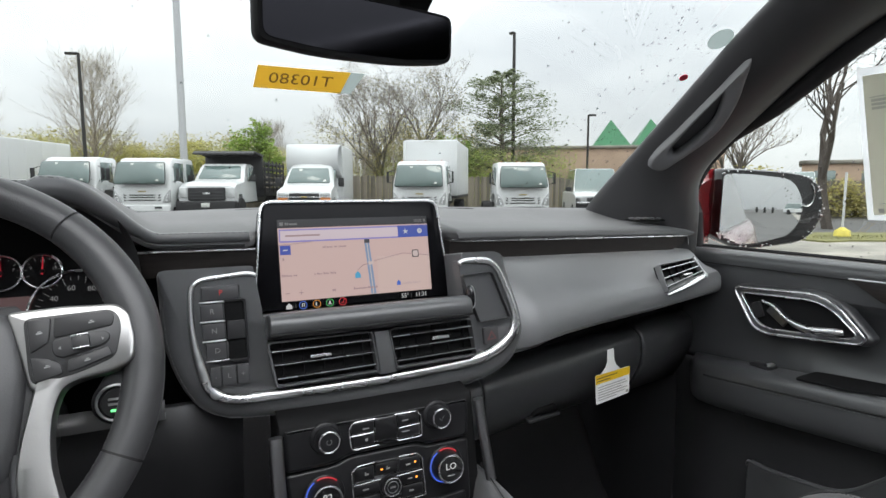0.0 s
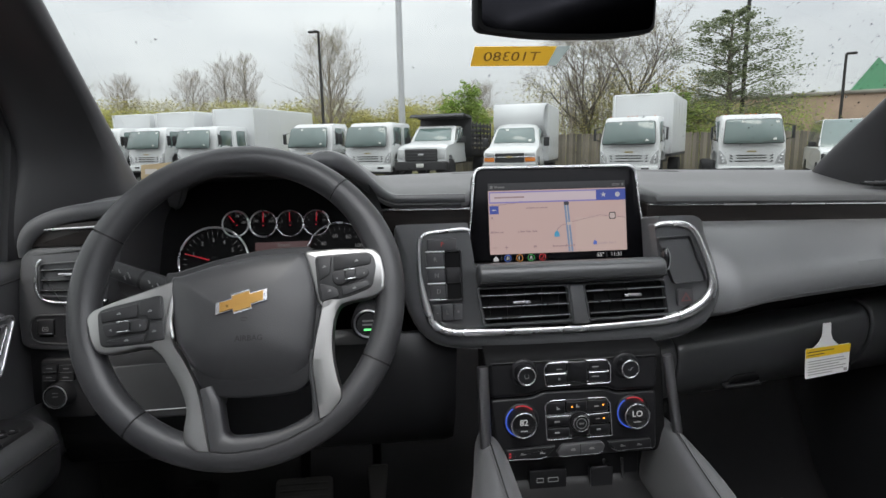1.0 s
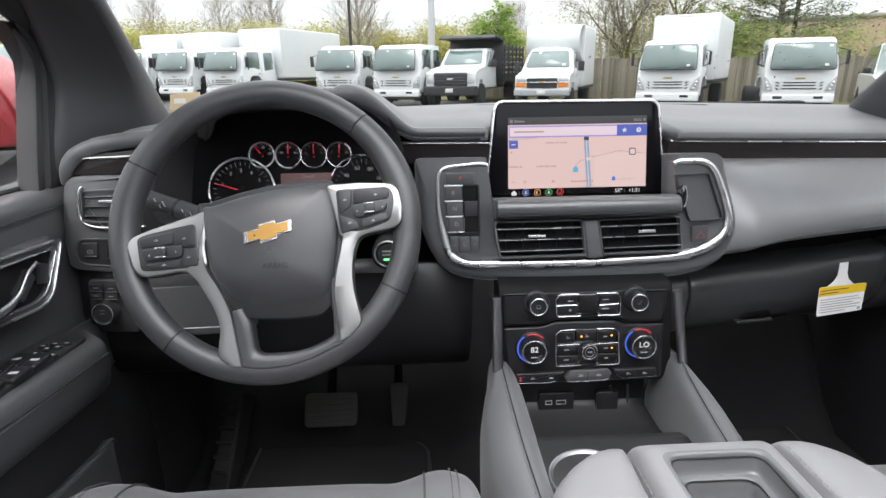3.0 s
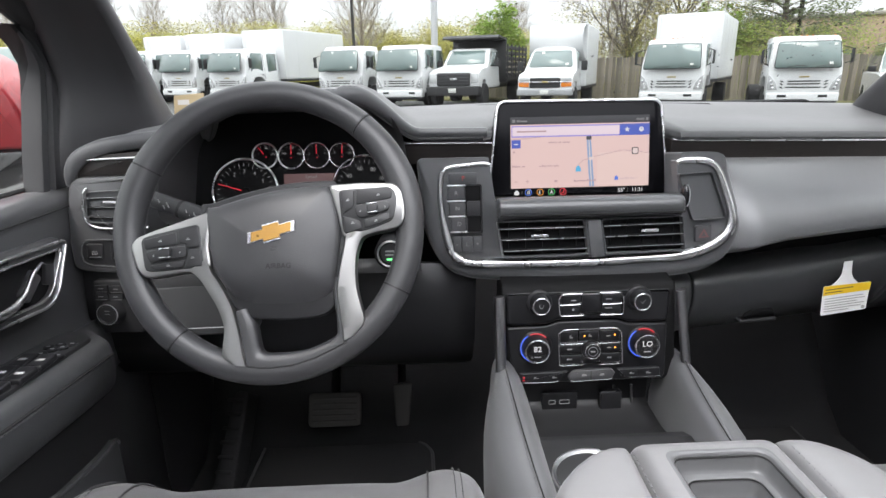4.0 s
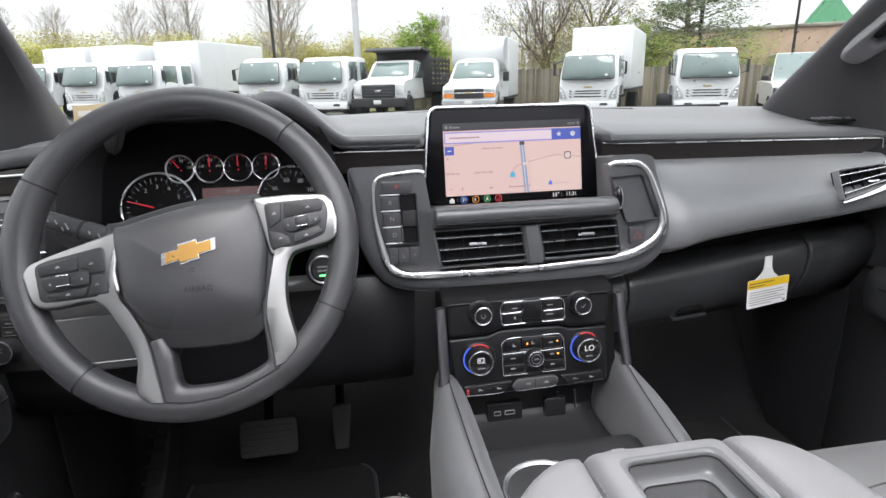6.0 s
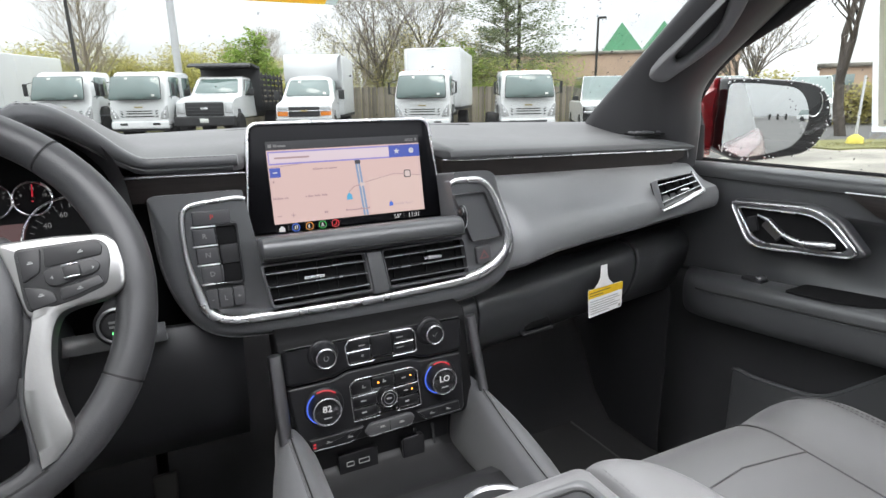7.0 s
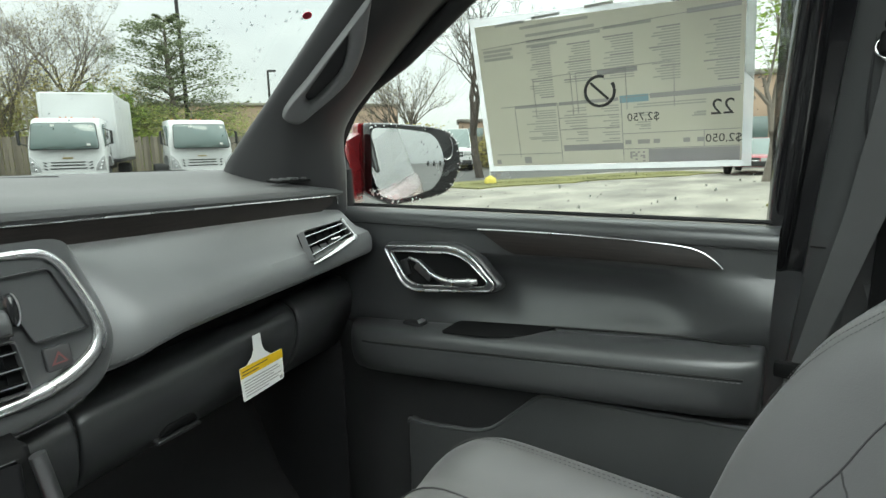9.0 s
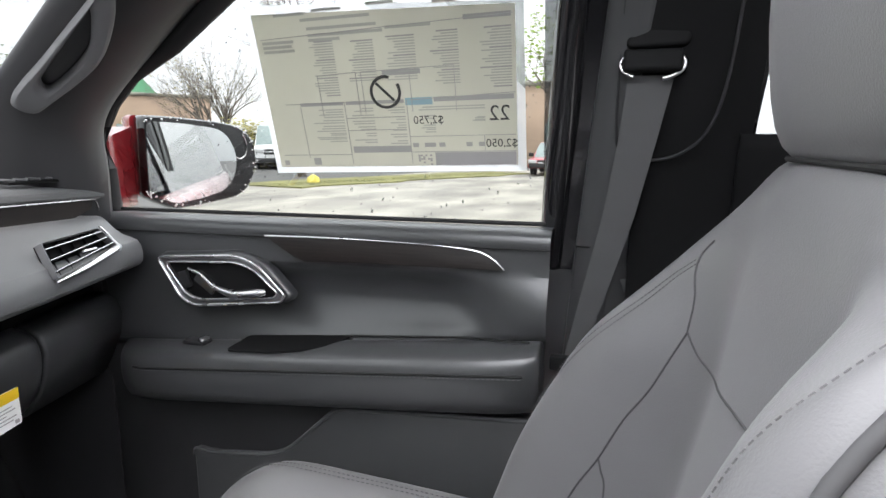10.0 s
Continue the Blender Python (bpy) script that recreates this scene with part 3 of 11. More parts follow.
def far_edge(x):
    s = (x - CX) / 0.76
    return 0.905 + 0.115 * (1 - s * s)


def dash_top(u, v):
    x = -0.722 + (0.795 + 0.722) * u
    yl, zl, h = lip(x)
    yf = far_edge(x)
    prof = ((0.018, -0.012), (0.004, -0.010), (0.0, -0.005), (0.002, 0.0), (0.010, 0.004), (0.035, 0.008), (0.10, 0.014))
    n = 12
    k = v * n
    i = min(int(k), n - 1)
    f = k - i

    def node(j):
        if j < len(prof):
            return yl + prof[j][0], zl + prof[j][1]
        t = (j - len(prof) + 1) / (n - len(prof) + 1)
        y0, z0 = yl + prof[-1][0], zl + prof[-1][1]
        return y0 + (yf - y0) * t, z0 + (1.349 - 0.02 * abs(x - CX) - z0) * sstep(0, 1, t)
    a, b = node(i), node(min(i + 1, n))
    return (x, a[0] + (b[0] - a[0]) * f, a[1] + (b[1] - a[1]) * f)


sheet("upper_pad", dash_top, 110, 12, M_DASHTOP, "", "", parent=dash)

# dark inner structure behind the strips
bm = bm_new()
add_loft(bm, [[(x, lip(x)[0] * (1 - lip(x)[2]) + (0.605 + 0.137 * abs(x - 0.03)) * lip(x)[2] + 0.05, z) for z in (min(1.316, lip(x)[1] - 0.004), 1.22, 1.10)] for x in [-0.722 + 1.517 * i / 60 for i in range(61)]], closed=False)
part("inner_structure", bm, M_BLACK, dash)

# padded roll round the gauge hood that runs out into the lip of the pad
bm, bs = bm_new(), bm_new()
roll = []
for i in range(61):
    x = -0.520 + 0.425 * i / 60
    p = lip(x)
    roll.append(Vector((x, p[0] + 0.004, p[1] + 0.0035)))
add_tube(bm, roll, [0.0120 - 0.0050 * sstep(-0.27, -0.19, p.x) for p in roll], 12, up=(0, -1, 0.2))
hood_roll = part("hood_roll", bm, M_DASH, dash)
for p, q in zip(roll, roll[1:]):
    r = 0.0120 - 0.0050 * sstep(-0.27, -0.19, p.x)
    add_tube(bs, [p + Vector((0, -r * 0.55, r * 0.86)), p.lerp(q, 0.6) + Vector((0, -r * 0.55, r * 0.86))], 0.0004, 4)
tagged(part("hood_stitching", bs, M_STITCHDARK, hood_roll), kind="stuff")

# stitching along the lip
bm = bm_new()
x = -0.19
while x < 0.775:
    if not -0.10 < x < 0.205:
        p, q = lip(x), lip(x + 0.006)
        add_tube(bm, [(x, p[0] + 0.006, p[1] + 0.0030), (x + 0.0032, q[0] + 0.006, q[1] + 0.0030)], 0.0004, 4)
    x += 0.0052
tagged(part("lip_stitching", bm, M_STITCH, dash), kind="stuff")

# dark wood strip with its chrome line, right and left of the screen
for x0, x1, nm in ((0.196, 0.775, "wood_strip"), (-0.235, -0.088, "wood_strip")):
    bm, bc = bm_new(), bm_new()
    rings, line = [], []
    for i in range(25):
        x = x0 + (x1 - x0) * i / 24
        yl, zl, h = lip(x)
        if x > -0.5 and x < 0:
            yl, zl = 0.608 + 0.137 * abs(x - 0.03), 1.320
        tip = 1.0 - 0.55 * sstep(x1 - 0.05, x1, x) * (x1 > 0.5)
        w = 0.031 * tip
        rings.append([(x, yl + 0.030, zl - 0.010), (x, yl + 0.007, zl - 0.012), (x, yl + 0.010, zl - 0.012 - w * 0.5), (x, yl + 0.012, zl - 0.012 - w), (x, yl + 0.030, zl - 0.012 - w)])
        line.append((x, yl + 0.004, zl - 0.0105))
    if x1 > 0.5:
        line += [(x1 + 0.007, line[-1][1] + 0.003, line[-1][2] - 0.005), (x1 + 0.010, line[-1][1] + 0.004, line[-1][2] - 0.018)]
    add_loft(bm, rings)
    wood = part(nm, bm, M_WOOD, dash, "dark wood-look strip")
    add_tube(bc, line, 0.0013, 6)
    part("chrome_line", bc, M_CHROME, wood, "thin chrome line")


def edge_z(x):
    pts = [(0.17, 1.101), (0.20, 1.110), (0.225, 1.120), (0.277, 1.137), (0.33, 1.151), (0.37, 1.157), (0.45, 1.162), (0.60, 1.168), (0.71, 1.175), (0.79, 1.180)]
    if x <= pts[0][0]:
        return pts[0][1]
    for (a, za), (b, zb) in zip(pts, pts[1:]):
        if x <= b:
            return za + (zb - za) * sstep(0, 1, (x - a) / (b - a)) if b < 0.3 else za + (zb - za) * (x - a) / (b - a)
    return pts[-1][1]


# passenger-side pad with its stitched lower edge
def lower_pad(u, v):
    x = 0.205 + 0.580 * u
    yp, ze = 0.535 + 0.137 * x + 0.042 * sstep(0.32, 0.225, x), edge_z(x)
    yt, zt = lip(x)[0] + 0.012, lip(x)[1] - 0.036
    prof = [(yt + 0.03, zt - 0.002), (yt - 0.004, zt - 0.001), (yt - 0.018, zt - 0.008), (yt * 0.5 + yp * 0.5 - 0.006, zt - 0.035), (yp - 0.004, ze + 0.045), (yp - 0.008, ze + 0.018), (yp - 0.006, ze + 0.006), (yp + 0.0, ze), (yp + 0.010, ze - 0.005), (yp + 0.03, ze - 0.012), (yp + 0.09, ze - 0.030), (yp + 0.22, ze - 0.035)]
    k = v * (len(prof) - 1)
    i = min(int(k), len(prof) - 2)
    f = k - i
    a, b = prof[i], prof[i + 1]
    return (x, a[0] + (b[0] - a[0]) * f, a[1] + (b[1] - a[1]) * f)


sheet("lower_pad", lower_pad, 60, 11, M_PAD, "", "", parent=dash, subd=1)
bm = bm_new()
x = 0.245
while x < 0.75:
    yp, ze = 0.535 + 0.137 * x + 0.042 * sstep(0.32, 0.225, x), edge_z(x)
    add_tube(bm, [(x, yp - 0.0075, ze + 0.0075), (x + 0.0045, yp + 0.0006 - 0.0075, edge_z(x + 0.0045) + 0.0075)], 0.0006, 4)
    x += 0.0075
tagged(part("pad_stitching", bm, M_STITCH, dash), kind="stuff")

# middle fascia: the padded housing round shifter, vents and shelf
FA = face((0.045, 0.585, 1.20), 8)
bm = bm_new()
outline = rpoly([(-0.142, 0.094), (-0.247, 0.094), (-0.243, -0.01), (-0.205, -0.086), (-0.03, -0.101), (0.10, -0.100), (0.182, -0.090), (0.226, -0.070), (0.247, -0.024), (0.238, 0.015), (0.213, 0.094), (0.142, 0.094), (0.143, 0.030), (-0.137, 0.030)], [0.004, 0.01, 0.05, 0.045, 0.1, 0.1, 0.04, 0.03, 0.03, 0.03, 0.025, 0.004, 0.002, 0.002], 5)


def off_notch(x, y):
    """No rounding round the notch for the screen."""
    return 0.0 if (-0.146 < x < 0.145 and y > 0.02) else sstep(0.094, 0.06, y)


add_prism(bm, outline, 0.11, FA, 0.020, 4, 0.004, off_notch)
part("middle_fascia", bm, M_DASH, dash)
bm = bm_new()
for a, b in zip(outline, outline[1:]):
    if a[1] < 0.085 and b[1] < 0.085 and a[0] < 0.2:
        n = max(1, int((Vector(b) - Vector(a)).length / 0.006))
        for i in range(n):
            p, q = Vector(a).lerp(Vector(b), i / n), Vector(a).lerp(Vector(b), (i + 0.6) / n)
            c = Vector((0.0, 0.0))
            s = 0.985
            add_tube(bm, [FA @ Vector((p.x * s, p.y * 0.97, -0.0005)), FA @ Vector((q.x * s, q.y * 0.97, -0.0005))], 0.0004, 4)
tagged(part("fascia_stitching", bm, M_STITCH, dash), kind="stuff")

# panel inside the chrome loop
bm = bm_new()
loop = rpoly([(-0.1415, 0.086), (-0.212, 0.080), (-0.215, 0.02), (-0.199, -0.050), (-0.175, -0.0625), (0.0, -0.066), (0.145, -0.060), (0.186, -0.051), (0.223, -0.024), (0.219, 0.012), (0.197, 0.068), (0.183, 0.0815), (0.134, 0.083), (0.140, 0.031), (-0.1335, 0.031)], [0.004, 0.012, 0.05, 0.02, 0.02, 0.1, 0.05, 0.03, 0.03, 0.03, 0.012, 0.012, 0.004, 0.001, 0.001], 6)
add_prism(bm, loop, 0.02, FA, 0.002, 1, 0.007, off_notch)
part("shifter_panel", bm, M_DASH, dash)
bm = bm_new()
run = [Vector((p[0], p[1], 0.009)) for p in loop[:91]]
gone = [0.0]
for p, q in zip(run, run[1:]):
    gone.append(gone[-1] + (q - p).length)
even, k = [], 0
for i in range(181):
    d = gone[-1] * i / 180
    while k < len(run) - 2 and gone[k + 1] < d:
        k += 1
    even.append(run[k].lerp(run[k + 1], (d - gone[k]) / max(1e-9, gone[k + 1] - gone[k])))
for _ in range(4):
    even = [even[0]] + [(a + b * 2 + c) / 4 for a, b, c in zip(even, even[1:], even[2:])] + [even[-1]]
rad = [0.0026 + 0.0034 * sstep(0.04, -0.05, p.y) + 0.0024 * sstep(0.10, 0.19, p.x) for p in even]
add_tube(bm, [FA @ p for p in even], rad, 18, flat=0.75, up=FA.to_3x3() @ Vector((0, 0, 1)))
part("chrome_loop", bm, M_CHROME, dash, "bright chrome loop")

# lower dashboard: glove box side, knee panels, underside


def box_profile(x):
    """The glove box seen from the side: a lip, a face and the rounded underside."""
    t, o = 1.065 + 0.08 * (x - 0.27), 0.10 * max(0, x - 0.2)
    return [(x, 0.72 + o, t + 0.006), (x, 0.675 + o, t + 0.004), (x, 0.660 + o, t - 0.004), (x, 0.654 + o, t - 0.022), (x, 0.660 + o, t - 0.055), (x, 0.676 + o, t - 0.088), (x, 0.73 + o * 0.5, t - 0.125), (x, 0.84, t - 0.155), (x, 1.0, t - 0.165)]


# Black strip that paints the shadow gap between pad and glove box.
bm = bm_new()
add_loft(bm, [[(x, 0.70 + 0.1 * max(0, x - 0.2), edge_z(x) - 0.02), (x, 0.705 + 0.1 * max(0, x - 0.2), 1.07)] for x in (0.165, 0.25, 0.4, 0.55, 0.795)], closed=False)
part("pad_shade_strip", bm, M_BLACK, dash)
bm = bm_new()
add_loft(bm, [box_profile(x) for x in (0.262, 0.266, 0.35, 0.45, 0.55, 0.634, 0.638)], closed=False)
glove = part("glove_box", bm, M_DOOR, dash, solid=0.01, subd=1)
bm = bm_new()
add_loft(bm, [box_profile(x) for x in (0.165, 0.20, 0.254, 0.258)], closed=False)
part("end_panel", bm, M_DOOR, dash, solid=0.01)
bm = bm_new()
G = face((0.400, 0.682, 0.978), -12, 5)
add_prism(bm, rpoly([(-0.036, -0.004), (0.036, -0.002), (0.034, 0.004), (-0.034, 0.002)], 0.003), 0.016, G, 0.002, 2, 0.004)
part("glove_box_latch", bm, M_KNEE, glove)
# Flat black patch painting the shade in the latch's slot.
bm = bm_new()
add_prism(bm, rpoly([(-0.030, 0.006), (0.032, 0.008), (0.024, 0.022), (-0.020, 0.021)], 0.005), 0.006, G, 0.001, 1, 0.0015)
part("latch_slot_shade", bm, M_BLACK, glove)
bm = bm_new()
add_loft(bm, [box_profile(x) for x in (0.642, 0.646, 0.70, 0.795)], closed=False)
part("end_panel", bm, M_DOOR, dash, solid=0.01)
bm = bm_new()
add_loft(bm, [[(x, 0.60 + 0.03 * (x < -0.66), 1.135), (x, 0.62, 1.06), (x, 0.63, 1.0), (x, 0.68, 0.93), (x, 0.80, 0.86), (x, 1.0, 0.84)] for x in (-0.722, -0.6, -0.45, -0.3, -0.2, -0.115)], closed=False)
knee = part("knee_panel", bm, M_KNEE, dash, solid=0.01)
bm = bm_new()
KP = face((-0.545, 0.598, 1.06), 6, 0)
add_prism(bm, rpoly([(-0.075, -0.035), (0.09, -0.032), (0.085, 0.03), (0.02, 0.05), (-0.07, 0.045)], [0.012, 0.02, 0.02, 0.02, 0.012], 4), 0.03, KP, 0.004, 3, 0.006)
part("column_side_cover", bm, M_DASH, knee)
bm = bm_new()
add_tube(bm, [KP @ Vector((-0.07, -0.022, 0.0065)), KP @ Vector((0.06, -0.020, 0.0065)), KP @ Vector((0.082, -0.010, 0.0065))], 0.0009, 5)
part("cover_joint", bm, M_SATIN, knee, "thin bright joint line")
bm = bm_new()
add_loft(bm, [[(x, 0.575 + 0.06 * (x < -0.55), 1.15), (x, 0.57 + 0.06 * (x < -0.55), 1.135), (x, 0.61 + 0.03 * (x < -0.55), 1.125)] for x in (-0.722, -0.6, -0.5, -0.3, -0.2)], closed=False)
part("knee_panel_edge", bm, M_DASH, dash, solid=0.008)

# ---- dashboard parts: vents, roll, shelf, shifter ----
def air_vent(parent, M, out, slats, tab, around):
    """A vent: black plate for throat shade, frame, level slats and a chrome slider."""
    cx, cy = sum(p[0] for p in out) / 4, sum(p[1] for p in out) / 4
    bm = bm_new()
    add_prism(bm, out, 0.004, M, 0, 1, 0.002)
    vent = part("air_vent", bm, M_BLACK, parent)
    bm = bm_new()
    o2 = [(cx + (p[0] - cx) * 1.035, cy + (p[1] - cy) * 1.08) for p in out]
    add_ring(bm, rpoly(o2, 0.005, 3), rpoly(out, 0.004, 3), 0.012, M, 0.014)
    part("vent_frame", bm, around, vent)
    tl, tr, br, bl = [Vector(p) for p in out]
    for i in range(slats):
        f = (i + 0.6) / (slats + 0.1)
        a, b = tl.lerp(bl, f), tr.lerp(br, f)
        bm = bm_new()
        d = (b - a)
        Mx = M @ Matrix.Translation((*((a + b) / 2), 0.0085)) @ Matrix.Rotation(math.atan2(d.y, d.x), 4, "Z")
        add_box(bm, (0, 0, 0), (d.length * 0.99, 0.0016, 0.010), 0.0006, 1, Mx @ Matrix.Rotation(radians(14), 4, "X"))
        part("slat", bm, M_BLACK, vent)
        bm = bm_new()
        add_box(bm, (0, 0.0006, 0.0052), (d.length * 0.98, 0.0011, 0.0008), 0, 1, Mx)
        part("slat_edge", bm, M_CHROME, vent, "thin bright edge")
    for k in range(5):
        a, b = tl.lerp(tr, (k + 0.5) / 5), bl.lerp(br, (k + 0.5) / 5)
        bm = bm_new()
        add_box(bm, (*((a + b) / 2), 0.0045), (0.0012, (a - b).length * 0.98, 0.004), 0, 1, M)
        part("vane", bm, M_BLACK, vent)
    if tab:
        bm = bm_new()
        add_box(bm, (tab[0], tab[1], 0.0145), (0.026, 0.0042, 0.008), 0.0014, 2, M)
        part("slider", bm, M_CHROME, vent, "chrome slider")
    return vent


FZ = FA @ Matrix.Translation((0, 0, 0.007))
air_vent(dash, FZ, [(-0.131, -0.001), (-0.004, -0.0015), (0.002, -0.0505), (-0.1225, -0.052)], 3, (-0.071, -0.021), M_DASH)
air_vent(dash, FZ, [(0.022, -0.001), (0.141, 0.0005), (0.1465, -0.0485), (0.030, -0.0505)], 3, (0.0915, -0.018), M_DASH)
bm = bm_new()
add_prism(bm, [(-0.001, 0.0), (0.019, 0.0), (0.027, -0.056), (0.005, -0.056)], 0.01, FZ, 0.002, 2, 0.016)
part("vent_divider", bm, M_DASH, dash)

# padded roll between screen and vents
bm = bm_new()
sec = [(0.036, 0.000), (0.036, 0.026), (0.030, 0.034), (0.020, 0.037), (0.011, 0.035), (0.005, 0.028), (0.003, 0.016), (0.004, 0.0)]
rings = []
for u in (-0.1335, -0.131, -0.12, -0.06, 0.0, 0.06, 0.125, 0.136, 0.1385):
    k = 0.82 if u in (-0.1335, 0.1385) else 1.0
    rings.append([FA @ Vector((u, 0.019 + (v - 0.019) * k, 0.004 + w * k)) for v, w in sec])
add_loft(bm, rings)
part("padded_roll", bm, M_DOOR, dash, subd=1)
bm = bm_new()
add_tube(bm, [FA @ Vector((-0.131, 0.0105, 0.0392)), FA @ Vector((0.136, 0.0105, 0.0392))], 0.0011, 6)
part("roll_seam", bm, M_SEAM, dash)

# electronic shifter: keys beside a finger slot
for name, txt, u0, u1, v0, v1, col in (("shifter_key", "P", -0.2015, -0.160, 0.0725, 0.0560, 1), ("shifter_key", "R", -0.2035, -0.1785, 0.0525, 0.0335, 0), ("shifter_key", "N", -0.2020, -0.1770, 0.0300, 0.0110, 0), ("shifter_key", "D", -0.1995, -0.1750, 0.0075, -0.0120, 0), ("shifter_key", "-", -0.1965, -0.1845, -0.0205, -0.0440, 0), ("shifter_key", "L", -0.1840, -0.1680, -0.0205, -0.0440, 0), ("shifter_key", "+", -0.1675, -0.1540, -0.0205, -0.0440, 0)):
    bm = bm_new()
    add_prism(bm, rpoly([(u0, v1), (u1, v1), (u1, v0), (u0, v0)], 0.002, 2), 0.008, FZ, 0.0012, 2, 0.006)
    key = part(name, bm, M_KEYGREY, dash)
    letters(txt, 0.0085, FZ @ Matrix.Translation(((u0 + u1) / 2, (v0 + v1) / 2, 0.0063)), M_RED if col else M_MARK, key, "letter")
    if txt in "RND":
        bm = bm_new()
        add_box(bm, ((u0 + u1) / 2, v1 - 0.0016, 0.0062), (u1 - u0 + 0.002, 0.0018, 0.004), 0.0006, 1, FZ)
        part("key_edge", bm, M_CHROME, key, "chrome edge")
        if txt == "R":
            bm = bm_new()
            add_box(bm, ((u0 + u1) / 2, v0 + 0.0018, 0.0062), (u1 - u0 + 0.002, 0.0018, 0.004), 0.0006, 1, FZ)
            part("key_edge", bm, M_CHROME, key, "chrome edge")
bm = bm_new()
add_prism(bm, rpoly([(-0.176, -0.0145), (-0.1545, -0.0145), (-0.1555, 0.0535), (-0.178, 0.0535)], 0.003, 2), 0.004, FZ, 0, 1, 0.0015)
slot = part("finger_slot", bm, M_BLACK, dash)
bm = bm_new()
add_ring(bm, rpoly([(-0.178, -0.017), (-0.152, -0.017), (-0.153, 0.056), (-0.180, 0.056)], 0.004, 3), rpoly([(-0.176, -0.0145), (-0.1545, -0.0145), (-0.1555, 0.0535), (-0.178, 0.0535)], 0.003, 3), 0.006, FZ, 0.006)
part("slot_rim", bm, M_BUTTON, slot)
bm = bm_new()
add_box(bm, (-0.1655, 0.020, 0.0035), (0.020, 0.022, 0.004), 0.0015, 2, FZ)
part("slot_bridge", bm, M_BUTTON, slot)

# shelf with a hinged nub and the hazard key
bm = bm_new()
cub = [(0.160, -0.0055), (0.2095, -0.003), (0.184, 0.0635), (0.136, 0.0615)]
add_prism(bm, rpoly(cub, 0.004, 3), 0.004, FZ, 0, 1, 0.0012)
shelf = part("shelf_recess", bm, M_DASH, dash)
bm = bm_new()
ctr = Vector((0.171, 0.03))
add_ring(bm, rpoly([tuple(ctr + (Vector(p) - ctr) * 1.045) for p in cub], 0.005, 3), rpoly(cub, 0.004, 3), 0.008, FZ, 0.008)
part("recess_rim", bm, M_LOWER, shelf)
bm = bm_new()
add_lathe(bm, [(0.0004, 0.0), (0.007, 0.0), (0.0085, 0.003), (0.0085, 0.010), (0.007, 0.0125), (0.0004, 0.013)], FZ @ Matrix.Translation((0.146, 0.031, 0.0)) @ Matrix.Diagonal((0.62, 1.9, 1, 1)), 20)
nub = part("latch_nub", bm, M_GLOSSBLK, dash)
bm = bm_new()
arc = [FZ @ Vector((0.1465 + 0.0052 * math.cos(a), 0.031 + 0.016 * math.sin(a), 0.010)) for a in (radians(d) for d in range(-80, 81, 20))]
add_tube(bm, arc, 0.0011, 6)
part("nub_edge", bm, M_CHROME, nub, "chrome edge")
bm = bm_new()
add_prism(bm, rpoly([(0.166, -0.040), (0.191, -0.038), (0.190, -0.0135), (0.165, -0.0145)], 0.004, 3), 0.008, FZ, 0.0015, 2, 0.005)
hz = part("hazard_key", bm, M_KEYGREY, dash)
bm = bm_new()
for tri, z in (([(0.170, -0.033), (0.186, -0.032), (0.178, -0.0195)], 0.0054),):
    add_ring(bm, tri, [(0.1735, -0.0312), (0.1828, -0.0305), (0.178, -0.0232)], 0.0003, FZ, z)
part("warning_triangle", bm, M_REDMARK, hz, "red triangle")

# passenger corner vent: wrapped by a bright hook of metal
RVM = face((0.675, 0.633, 1.213), 26, 8) @ Matrix.Diagonal((1.0, 0.95, 1.0, 1.0))
air_vent(dash, RVM @ Matrix.Translation((0, 0, -0.002)), [(-0.066, 0.032), (0.038, 0.037), (0.056, 0.004), (-0.069, -0.020)], 3, (0.0, 0.006), M_PAD)
bm = bm_new()
hook = smooth_path([(-0.073, -0.026, 0.009), (-0.02, -0.017, 0.011), (0.03, -0.006, 0.011), (0.060, 0.0, 0.008), (0.066, 0.008, 0.004), (0.058, 0.030, 0.004), (0.052, 0.042, 0.004)], 6)
add_tube(bm, [RVM @ p for p in hook], [0.0026 + 0.004 * math.sin(math.pi * min(1, i / 26)) for i in range(len(hook))], 8, flat=0.8)
part("vent_hook", bm, M_CHROME, dash, "bright satin metal hook")

# driver's corner: padded roll, wood, vent, switches
LPM = face((-0.70, 0.610, 1.20), 5, -4)
bm = bm_new()
add_prism(bm, rpoly([(0.0842, -0.075), (0.1057, 0.0766), (-0.004, 0.0748), (-0.0175, 0.0633), (-0.0252, 0.0215), (-0.029, -0.0231), (-0.0271, -0.0599), (-0.0151, -0.0671)], [0.002, 0.002, 0.012, 0.012, 0.05, 0.05, 0.014, 0.014], 4), 0.06, LPM, 0.006, 3, 0.0)
corner = part("corner_panel", bm, M_DASH, dash)
bm = bm_new()
roll = smooth_path([(-0.0185, 0.064, -0.012), (-0.0125, 0.080, -0.006), (-0.003, 0.0965, -0.006), (0.012, 0.108, -0.008), (0.036, 0.1175, -0.012), (0.066, 0.1235, -0.018), (0.106, 0.128, -0.024), (0.14, 0.131, -0.03)], 6)
add_tube(bm, [LPM @ p for p in roll], [0.0075 + 0.0045 * sstep(0, 14, i) for i in range(len(roll))], 12)
part("corner_roll", bm, M_DASH, dash)
bm = bm_new()
